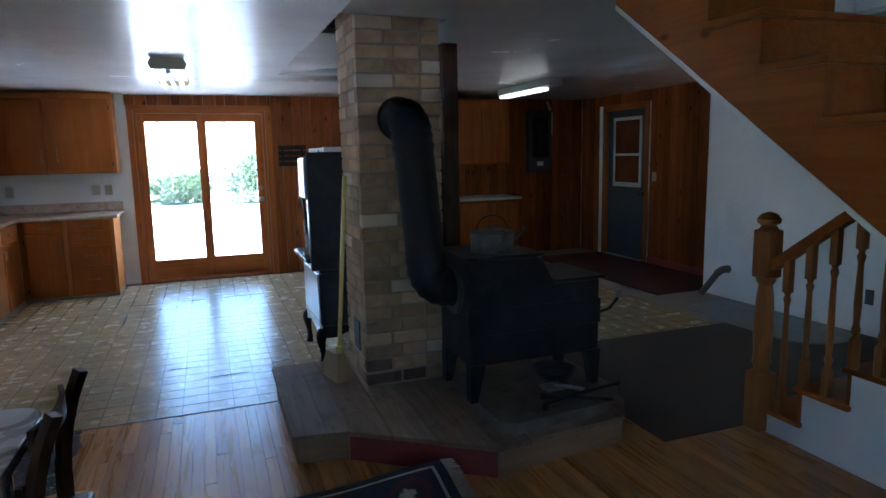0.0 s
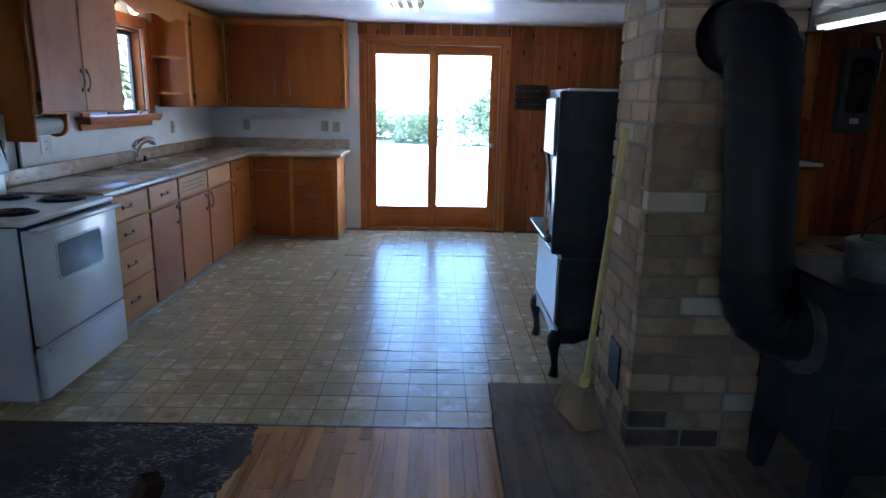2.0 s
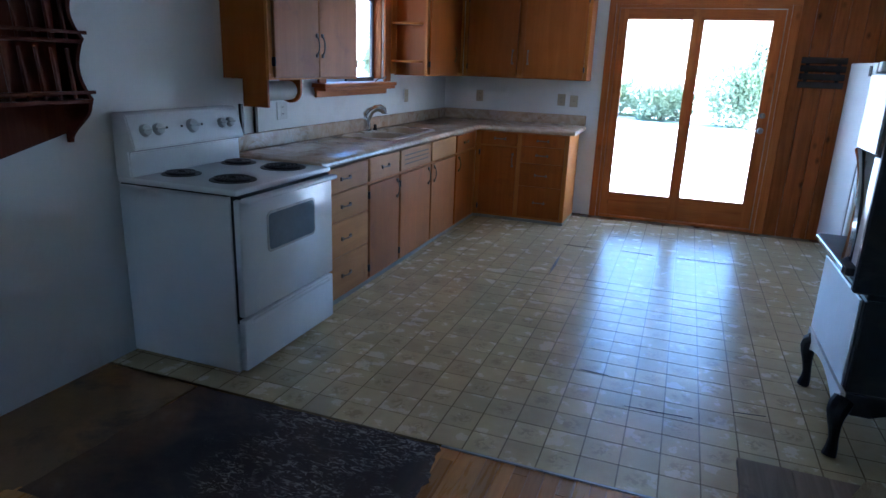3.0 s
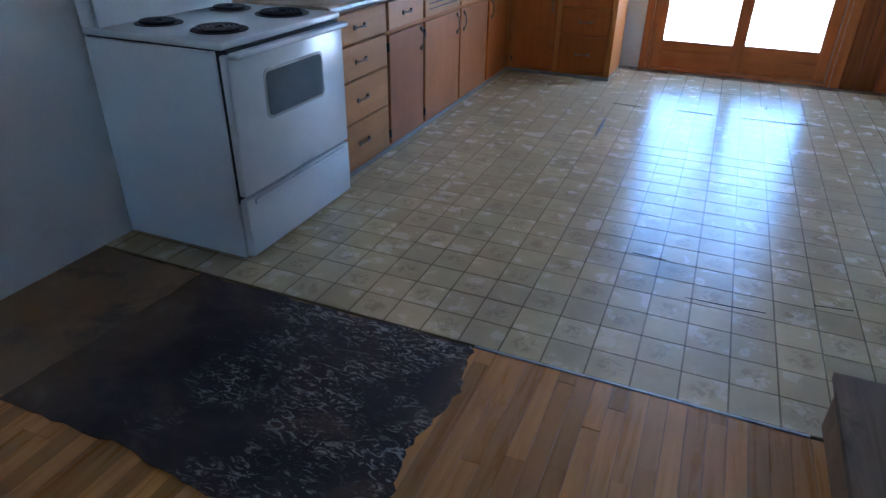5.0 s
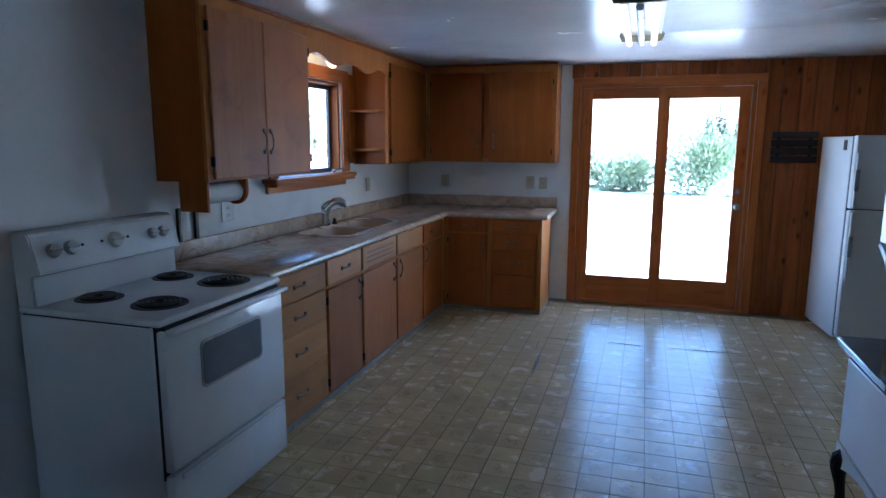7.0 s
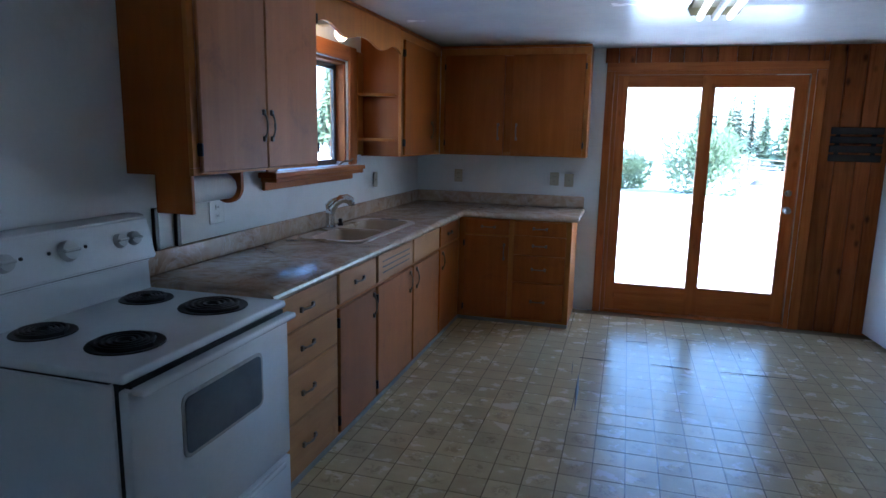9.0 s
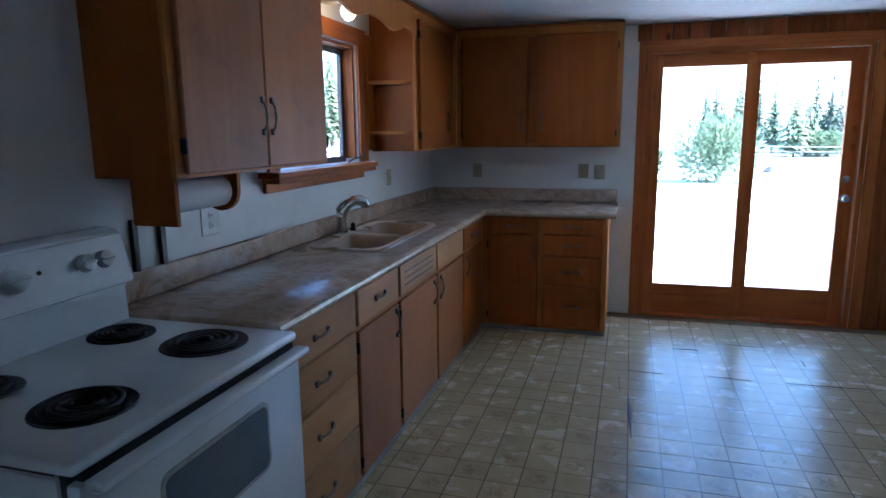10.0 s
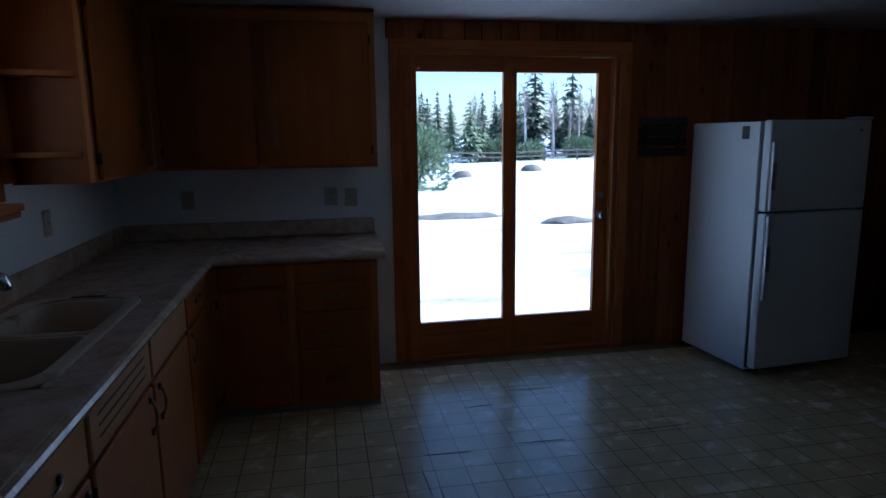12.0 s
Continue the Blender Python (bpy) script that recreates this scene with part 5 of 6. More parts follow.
log = thing("scrap_block", (2.02, 3.16, HZ), "dark pan lying under the wood stove", "pan")
part("pan", lathe(bmesh.new(), [(0.10, HZ + 0.004), (0.13, HZ + 0.05), (0.125, HZ + 0.05), (0.095, HZ + 0.012)], 20, (1.98, 3.16, 0)), CAST, log)

# broom leaning on the chimney
br = thing("broom", (0.845, 3.67, HZ), "yellow-handled broom leaning on the chimney", "broom", move=(-0.042, 0.03, -0.013))
part("handle", tube(bmesh.new(), [(0.858, 3.64, 0.33), (0.93, 3.60, 1.40)], 0.013, 10), BROOM_YELLOW, br)
bm = bmesh.new()
rg = random.Random(3)
prof = [(-0.055, 0.0), (0.055, 0.0), (0.022, 0.15), (-0.022, 0.15)]
solid(bm, prof, "x", -0.125, 0.125)
for v in bm.verts:
    if v.co.z > 0.1:
        v.co.x *= 0.68
for _ in range(120):
    px, py = rg.uniform(-0.12, 0.12), rg.uniform(-0.05, 0.05)
    tube(bm, [(px * 0.75, py * 0.5, 0.12), (px, py * 1.12, 0.0 + rg.uniform(0, 0.012))], 0.003, 3)
bmesh.ops.transform(bm, matrix=pose(0.845, 3.67, HZ + 0.004, 0, 0, -76), verts=bm.verts[:])
part("brush", bm, STRAW, br, "worn straw brush")
part("cap", tube(bmesh.new(), [(0.855, 3.648, 0.335), (0.862, 3.638, 0.40)], 0.02, 10), BROOM_YELLOW, br)

# ---- vintage cook stove, its back to the hearth ----
ck = thing("cook_range", (1.3, 4.9, 0), "old black and white enamel wood cook range on cabriole legs", "stove", move=(0.006, 0.045, 0.0))
KX0, KX1 = 0.85, 1.70
part("oven_body", bx(KX0, KX1, 4.45, 5.17, 0.29, 0.672, bev=0.006), CAST, ck)
part("side_panel", bx(KX0 - 0.012, KX0 - 0.001, 4.485, 5.15, 0.30, 0.665, bev=0.004), ENAMEL, ck, "white enamel side")
part("cooktop", bx(KX0 - 0.085, KX1 + 0.03, 4.47, 5.06, 0.752, 0.786, bev=0.01, seg=2), CAST, ck)
part("top_rail", bx(KX0 + 0.002, KX1, 4.452, 5.04, 0.673, 0.751, bev=0.004), CAST, ck)
part("shelf_edge", bx(KX0 - 0.091, KX0 - 0.086, 4.50, 5.04, 0.756, 0.782, bev=0.002), CHROME, ck, "nickel trim")
part("back_panel", bx(KX0 - 0.056, KX1, 4.43, 4.468, 0.70, 1.53, bev=0.008), CAST, ck, "tall black back panel")
part("warming_closet", bx(KX0 - 0.060, KX1 - 0.01, 4.469, 4.77, 1.20, 1.50, bev=0.012, seg=2), CAST, ck)
part("closet_side", bx(KX0 - 0.070, KX0 - 0.061, 4.485, 4.765, 1.21, 1.49, bev=0.003), ENAMEL, ck, "white enamel closet end")
part("bracket", tube(bmesh.new(), bezier((KX0 - 0.055, 4.76, 1.20), (KX0 - 0.055, 4.66, 1.12), (KX0 - 0.055, 4.56, 1.00), (KX0 - 0.055, 4.60, 0.787), 12), [0.02, 0.017, 0.014, 0.013, 0.013, 0.013, 0.014, 0.015, 0.016, 0.017, 0.018, 0.02, 0.022], 8), CHROME, ck, "curved nickel bracket")
part("splash_side", bx(KX0 - 0.05, KX0 - 0.02, 4.469, 4.56, 0.787, 1.199, bev=0.004), ENAMEL, ck, "white enamel splash edge")
part("skirt", solid(bmesh.new(), [(4.45, 0.288), (4.45, 0.20)] + [(4.53 + 0.56 * k / 10, 0.20 + 0.055 * math.sin(math.pi * k / 10)) for k in range(11)] + [(5.17, 0.20), (5.17, 0.288)], "x", KX0 - 0.014, KX0 + 0.004), ENAMEL, ck, "scrolled white base", smooth=False)
part("skirt", solid(bmesh.new(), [(KX0 + 0.006, 0.288), (KX0 + 0.006, 0.20)] + [(KX0 + 0.1 + 0.63 * k / 10, 0.20 + 0.082 * math.sin(math.pi * k / 10)) for k in range(11)] + [(KX1, 0.20), (KX1, 0.288)], "y", 4.446, 4.464), CAST, ck, smooth=False)
for xx, sx in ((KX0 + 0.01, -1), (KX1 - 0.01, 1)):
    for yy, sy in ((4.47, -1), (5.10, 1)):
        part("leg", tube(bmesh.new(), bezier((xx, yy, 0.25), (xx + sx * 0.05, yy + sy * 0.05, 0.20), (xx - sx * 0.01, yy - sy * 0.01, 0.10), (xx + sx * 0.012, yy + sy * 0.012, 0.004), 8), [0.04, 0.042, 0.038, 0.031, 0.025, 0.021, 0.019, 0.023, 0.028], 10), CAST, ck)

# ---- refrigerator ----
fr = thing("refrigerator", (1.97, 8.14, 0), "white two-door refrigerator against the pine wall", "refrigerator")
fr.matrix_world = pose(1.885, 8.116, 0, 0, 0, 5)
part("cabinet", bx(1.535, 2.29, 7.87, YW - 0.01, 0.035, 1.605, bev=0.006), FRIDGE_WHITE, fr)
part("gasket", bx(1.538, 2.286, 7.848, 7.869, 0.06, 1.60), BLACK_GAP, fr)
for lo, hi in ((0.065, 1.052), (1.063, 1.612)):
    d = part("door", bx(1.536, 2.292, 7.785, 7.851, lo, hi, bev=0.012, seg=3), FRIDGE_WHITE, fr)
    h0, h1 = (lo + 0.45, hi - 0.01) if lo < 1 else (lo + 0.012, lo + 0.42)
    part("door_handle", bx(1.542, 1.57, 7.762, 7.784, h0, h1, bev=0.008, seg=2), ENAMEL, d)
    part("grip", bx(1.5405, 1.571, 7.7605, 7.7635, (h0 + h1) / 2 - 0.08, (h0 + h1) / 2 + 0.08), STEEL, d, "grey grip insert")
part("badge", bx(2.20, 2.215, 7.7815, 7.7848, 1.54, 1.553), SLOT, fr, "small dark badge")
part("sticker", bx(1.5315, 1.5348, 7.96, 8.02, 1.50, 1.58), HINGE, fr, "dark sticker with a pale figure shape")
part("hinge_cover", bx(2.2, 2.305, 7.79, 7.90, 1.613, 1.628, bev=0.004), PLATE_WHITE, fr)
for xx in (1.62, 2.24):
    for yy in (7.93, 8.44):
        part("foot", lathe(bmesh.new(), [(0.02, 0.0), (0.02, 0.02), (0.01, 0.034)], 10, (xx, yy, 0)), BLACK_GAP, fr)

# ---- staircase ----
TX0, TX1 = 2.10, 2.80          # upper flight
RISE, GO = 0.203, 0.272
sc = structure("staircase", bx(2.12, 3.70, -0.15, 0.95, 1.13, 1.175), STAIR_PINE, "pine staircase that turns back over itself", "staircase")
n0 = (1.597, 1.80)              # nose of one tread of the upper flight: y, top
saw = [(0.80, 0.812), (0.80, 1.175)]
for k in range(-3, 4):
    yn, zn = n0[0] + GO * k + 0.025, n0[1] + RISE * k - 0.03
    saw += [(yn, max(zn - RISE, 1.175)), (yn, zn)]
saw += [(2.79, saw[-1][1]), (2.79, 2.208)]
part("stringer", solid(bmesh.new(), saw, "x", TX0, TX0 + 0.04), STAIR_PINE, sc, "wide knotty pine stringer", smooth=False)
part("stringer", solid(bmesh.new(), saw, "x", TX1 - 0.04, TX1), STAIR_PINE, sc, smooth=False)
bm = bmesh.new()
solid(bm, [(0.80, 0.787), (0.80, 0.811), (2.79, 2.207), (2.79, 2.183)], "x", TX0 - 0.004, TX1)
part("soffit", bm, PLASTER, sc, "white soffit edge", smooth=False)
for k in range(-3, 4):
    yn, zn = n0[0] + GO * k, n0[1] + RISE * k
    part("tread", bx(TX0 - 0.03, TX1, yn, min(yn + GO + 0.03, 2.79), zn - 0.03, zn, bev=0.006), STAIR_PINE, sc)
    part("riser", bx(TX0 + 0.002, TX1, yn + 0.026, yn + 0.044, zn - RISE - 0.0, zn - 0.031), STAIR_PINE, sc)
KX = 2.85                      # lower flight, its closed side towards the room
wedge = [(2.56, 0.0), (2.56, 0.105)]
for k in range(6):
    wedge += [(2.50 - 0.245 * k, 0.105 + 0.18 * k), (2.50 - 0.245 * (k + 1), 0.105 + 0.18 * k)]
wedge += [(1.03, 0.0)]
part("knee_wall", solid(bmesh.new(), wedge, "x", KX, KX + 0.08), PLASTER, sc, "white stepped side wall", smooth=False)
for k in range(6):
    yn, zn = 2.50 - 0.245 * k, 0.107 + 0.18 * k
    part("tread", bx(KX - 0.022, 3.70, yn - 0.27, yn + 0.025, zn, zn + 0.028, bev=0.006), STAIR_PINE, sc)
    part("riser", bx(KX - 0.006, 3.70, yn - 0.016, yn - 0.001, zn - (0.15 if k else 0.105), zn - 0.001), STAIR_PINE, sc)
nw = part("newel_post", bx(KX - 0.055, KX + 0.055, 2.44, 2.55, 0.0, 0.32, bev=0.006), STAIR_POST, sc, "turned pine newel post")
part("turning", lathe(bmesh.new(), [(0.05, 0.32), (0.035, 0.34), (0.048, 0.37), (0.043, 0.42), (0.05, 0.56), (0.043, 0.72), (0.034, 0.79), (0.047, 0.81), (0.05, 0.83)], 16, (KX, 2.495, 0)), STAIR_POST, nw)
part("block", bx(KX - 0.052, KX + 0.052, 2.443, 2.547, 0.83, 1.08, bev=0.008), STAIR_POST, nw)
part("cap", lathe(bmesh.new(), [(0.05, 1.081), (0.035, 1.10), (0.055, 1.115), (0.058, 1.135), (0.04, 1.16), (0.01, 1.172)], 16, (KX, 2.495, 0)), STAIR_POST, nw)
part("handrail", solid(bmesh.new(), [(2.44, 0.875), (2.44, 0.935), (1.30, 1.775), (1.30, 1.715)], "x", KX - 0.028, KX + 0.028), STAIR_PINE, sc, smooth=False)
for k in range(8):
    yb = 2.36 - 0.1225 * k
    zb = 0.136 + 0.18 * int((2.50 - yb + 0.0) / 0.245)
    zt2 = 0.872 + (2.44 - yb) * 0.737
    hh = zt2 - zb
    bl2 = part("baluster", bx(KX - 0.019, KX + 0.019, yb - 0.019, yb + 0.019, zb, zb + 0.14, bev=0.003), STAIR_POST, sc)
    part("turning", lathe(bmesh.new(), [(0.018, zb + 0.14), (0.012, zb + 0.155), (0.020, zb + 0.18), (0.013, zb + 0.205), (0.017, zb + 0.30), (0.012, zb + hh - 0.22), (0.019, zb + hh - 0.19), (0.012, zb + hh - 0.17), (0.018, zb + hh - 0.155)], 12, (KX, yb, 0)), STAIR_POST, bl2)
    part("block", bx(KX - 0.018, KX + 0.018, yb - 0.018, yb + 0.018, zb + hh - 0.155, zt2 + 0.02), STAIR_POST, bl2)

# drain pipe and outlet by the east wall
dp = thing("drain_pipe", (4.85, 4.98, 0), "grey plastic pipe stub rising from the floor to the wall", "pipe")
part("pipe", tube(bmesh.new(), [(4.80, 5.06, 0.035), (4.90, 4.94, 0.27)], 0.032, 12), FENCE_GREY, dp)
part("elbow", tube(bmesh.new(), [(4.885, 4.955, 0.25), (4.93, 4.91, 0.30), (4.995, 4.90, 0.30)], 0.038, 12), FENCE_GREY, dp)
op = thing("outlet_plate", (4.997, 3.45, 0.25), "dark outlet box in the white wall", "outlet")
part("box", bx(4.992, 4.9995, 3.42, 3.49, 0.25, 0.37, bev=0.002), PANEL_GREY, op)

# ---- dining table and chair ----
tb = thing("dining_table", (-0.82, 1.55, 0), "grey patterned laminate dining table with a metal edge", "table", move=(-0.055, 0.05, 0))


def swirl(name):
    m, nt, b = nodes_of(name)
    vec = mapped(nt, (1, 1, 1))
    w = nt.nodes.new("ShaderNodeTexWave")
    w.wave_type = "RINGS"
    w.inputs["Scale"].default_value, w.inputs["Distortion"].default_value, w.inputs["Detail"].default_value, w.inputs["Detail Scale"].default_value = 2.2, 7.0, 1.0, 1.1
    nt.links.new(vec, w.inputs["Vector"])
    r = ramp(nt, [(0.86, (0, 0, 0)), (0.96, (1, 1, 1))])
    nt.links.new(w.outputs["Fac"], r.inputs[0])
    base = ramp(nt, [(0.3, (0.46, 0.45, 0.43)), (0.7, (0.60, 0.59, 0.57))])
    n = noise_tex(nt, vec, 6, 6)
    nt.links.new(n, base.inputs[0])
    nt.links.new(mix(nt, r.outputs[0], base.outputs[0], (0.22, 0.20, 0.185)), b.inputs["Base Color"])
    roughness(nt, b, n, 0.22, 0.34)
    return m


def round_rect(x0, x1, y0, y1, r, n=6):
    return [(cx + r * math.cos(radians(t + 90 * k / n)), cy + r * math.sin(radians(t + 90 * k / n))) for cx, cy, t in ((x1 - r, y1 - r, 0), (x0 + r, y1 - r, 90), (x0 + r, y0 + r, 180), (x1 - r, y0 + r, 270)) for k in range(n + 1)]


part("tabletop", solid(bmesh.new(), round_rect(-1.41, -0.315, 0.70, 2.195, 0.09), "z", 0.722, 0.752), swirl("swirled_laminate"), tb, smooth=False)
part("edge_band", solid(bmesh.new(), round_rect(-1.414, -0.311, 0.696, 2.199, 0.094), "z", 0.716, 0.748), CHROME, tb, "ribbed chrome edge", smooth=True)
for xx in (-1.32, -0.41):
    for yy in (0.81, 2.08):
        part("leg", tube(bmesh.new(), [(xx, yy, 0.715), (xx, yy, 0.0)], 0.018, 10), CHROME, tb)
for n, (cx, cy) in enumerate(((-0.23, 1.93),)):
    c = thing("dining_chair", (cx - 0.2, cy, 0), "dark wooden dining chair with a curved back at the table", "chair", move=(-0.045, 0.08, 0))
    part("seat", bx(cx - 0.40, cx + 0.02, cy - 0.20, cy + 0.20, 0.43, 0.46, bev=0.01, seg=2), DARK_WOOD, c)
    for yy in (cy - 0.185, cy + 0.185):
        part("back_post", tube(bmesh.new(), bezier((cx + 0.0, yy, 0.0), (cx - 0.06, yy, 0.35), (cx - 0.10, yy, 0.6), (cx + 0.02, yy, 0.865), 10), [0.016, 0.022, 0.024, 0.026, 0.026, 0.025, 0.024, 0.023, 0.023, 0.022, 0.022], 4), DARK_WOOD, c)
        part("front_leg", tube(bmesh.new(), [(cx - 0.37, yy, 0.43), (cx - 0.375, yy, 0.0)], [0.018, 0.014], 8), DARK_WOOD, c)
    for z, h in ((0.80, 0.055), (0.66, 0.035)):
        pts = [(cx - 0.02 - (0.86 - z) * 0.30 + 0.03 * math.sin(math.pi * k / 8), cy - 0.18 + 0.36 * k / 8, z) for k in range(9)]
        bm = bmesh.new()
        rows = [[bm.verts.new((p[0] + dx, p[1], p[2] + dz)) for dx, dz in ((-0.008, -h / 2), (0.008, -h / 2), (0.008, h / 2), (-0.008, h / 2))] for p in pts]
        for r0, r1 in zip(rows, rows[1:]):
            for k in range(4):
                bm.faces.new((r0[k], r0[(k + 1) % 4], r1[(k + 1) % 4], r1[k]))
        bm.faces.new(rows[0]), bm.faces.new(rows[-1])
        bmesh.ops.recalc_face_normals(bm, faces=bm.faces[:])
        part("back_slat", bm, DARK_WOOD, c, smooth=False)

# ---- rug ----


def rug_material(name):
    m, nt, b = nodes_of(name)
    vec = mapped(nt, (1, 1, 1))
    v = nt.nodes.new("ShaderNodeTexVoronoi")
    v.inputs["Scale"].default_value = 4.6
    nt.links.new(vec, v.inputs["Vector"])
    d = ramp(nt, [(0.10, (0.05, 0.03, 0.03)), (0.16, (0.50, 0.42, 0.31)), (0.27, (0.42, 0.33, 0.24)), (0.32, (0.02, 0.02, 0.032)), (0.5, (0.10, 0.016, 0.02)), (0.62, (0.02, 0.02, 0.035))])
    nz = noise_tex(nt, vec, 18, 4, 0.6, 1.5)
    add = nt.nodes.new("ShaderNodeMath")
    add.operation = "MULTIPLY_ADD"
    add.inputs[1].default_value = 0.4
    nt.links.new(nz, add.inputs[0])
    nt.links.new(v.outputs["Distance"], add.inputs[2])
    sub = nt.nodes.new("ShaderNodeMath")
    sub.operation = "SUBTRACT"
    sub.inputs[1].default_value = 0.12
    nt.links.new(add.outputs[0], sub.inputs[0])
    nt.links.new(sub.outputs[0], d.inputs[0])
    nt.links.new(d.outputs[0], b.inputs["Base Color"])
    b.inputs["Roughness"].default_value = 0.95
    bump(nt, b, noise_tex(nt, vec, 260, 2), 0.6, 0.003)
    return m


def rug_at(x, y, dz=0.0):
    """The rug lies flat, but for one corner that is pushed up against the hearth."""
    s = min(1, max(0, (x - 0.55) / 0.55))
    s = s * s * (3 - 2 * s)
    v = min(1, max(0, (y - 1.9) / 0.75))
    return (x - 0.042 - 0.02 * s, y - 0.015 - 0.17 * s * v, 0.004 + dz + 0.135 * s * v)


rugo = thing("oriental_rug", (0.3, 1.9, 0), "dark navy and red floral rug with a pale fringe", "rug")


def rug_sheet(x0, x1, y0, y1, top, n=24):
    bm = bmesh.new()
    grid = [[[bm.verts.new(rug_at(x0 + (x1 - x0) * i / n, y0 + (y1 - y0) * j / n, dz)) for j in range(n + 1)] for i in range(n + 1)] for dz in (0.0, top)]
    for g, up in ((grid[0], False), (grid[1], True)):
        for i in range(n):
            for j in range(n):
                q = (g[i][j], g[i + 1][j], g[i + 1][j + 1], g[i][j + 1])
                bm.faces.new(q if up else q[::-1])
    for i in range(n):
        for j in (0, n):
            bm.faces.new((grid[0][i][j], grid[0][i + 1][j], grid[1][i + 1][j], grid[1][i][j])), bm.faces.new((grid[0][j][i], grid[0][j][i + 1], grid[1][j][i + 1], grid[1][j][i]))
    bmesh.ops.recalc_face_normals(bm, faces=bm.faces[:])
    return bm


part("field", rug_sheet(-0.10, 1.043, 1.31, 2.678, 0.010), rug_material("rug_floral"), rugo)
NAVY = surface("rug_navy", (0.012, 0.013, 0.022), (0.03, 0.03, 0.045), 0.95, bumpy=0.6)
CREAM = surface("rug_cream", (0.34, 0.29, 0.21), (0.46, 0.40, 0.30), 0.95, bumpy=0.6)
for q in ((-0.15, 1.10, 2.692, 2.735), (1.057, 1.10, 1.25, 2.692), (-0.15, -0.114, 1.25, 2.692)):
    part("border", rug_sheet(*q, 0.010), NAVY, rugo, "dark navy border")
for q in ((-0.114, 1.057, 2.678, 2.692), (1.043, 1.057, 1.33, 2.678)):
    part("stripe", rug_sheet(*q, 0.011), CREAM, rugo, "cream stripe")
bm = bmesh.new()
for k in range(170):
    y = 1.25 + 1.485 * k / 169
    tube(bm, [rug_at(1.10, y, 0.006), rug_at(1.135, y + rg.uniform(-0.006, 0.006), 0.006), rug_at(1.165, y + rg.uniform(-0.012, 0.012), 0.001)], 0.003, 4)
part("fringe", bm, CREAM, rugo, "pale cotton fringe")

# ---- outdoors ----
GZ = -0.42


def ground_z(x, y):
    s = max(0, y - 14)
    return GZ + 0.012 * s + 0.10 * noise.noise((x * 0.15, y * 0.15, 2)) * min(1, max(0, (y - 9) / 6))


bm = bmesh.new()
us = sorted({-900, -400, -180, -90, -60, *range(-44, 45, 2), 60, 90, 180, 400, 900})
vs2 = sorted({-900, -300, -100, -40, -12, *range(4, 72, 2), 80, 100, 160, 300, 900})
g = [[bm.verts.new((u, v, ground_z(u, min(v, 72)) if v > 9.5 else GZ)) for v in vs2] for u in us]
for i in range(len(us) - 1):
    for j in range(len(vs2) - 1):
        bm.faces.new((g[i][j], g[i + 1][j], g[i + 1][j + 1], g[i][j + 1]))


def snow_ground(name):
    m, nt, b = nodes_of(name)
    vec = mapped(nt, (1, 1, 1))
    st = ramp(nt, [(0.57, (0, 0, 0)), (0.66, (1, 1, 1))])
    nt.links.new(noise_tex(nt, mapped(nt, (0.35, 0.9, 1)), 0.9, 8, 0.65, 0.4), st.inputs[0])
    mud = mix(nt, noise_tex(nt, vec, 5, 6), (0.10, 0.085, 0.07), (0.34, 0.30, 0.25))
    snow = mix(nt, noise_tex(nt, vec, 1.2, 5), (0.80, 0.81, 0.83), (0.88, 0.88, 0.89))
    nt.links.new(mix(nt, mix(nt, 0.75, (0, 0, 0), st.outputs[0]), snow, mud), b.inputs["Base Color"])
    b.inputs["Roughness"].default_value = 0.85
    bump(nt, b, noise_tex(nt, vec, 4, 8), 0.5, 0.05)
    return m


structure("ground", bm, snow_ground("snowy_yard"), "sunlit yard of old snow with bare muddy patches", "ground", smooth=True)

rt = random.Random(11)


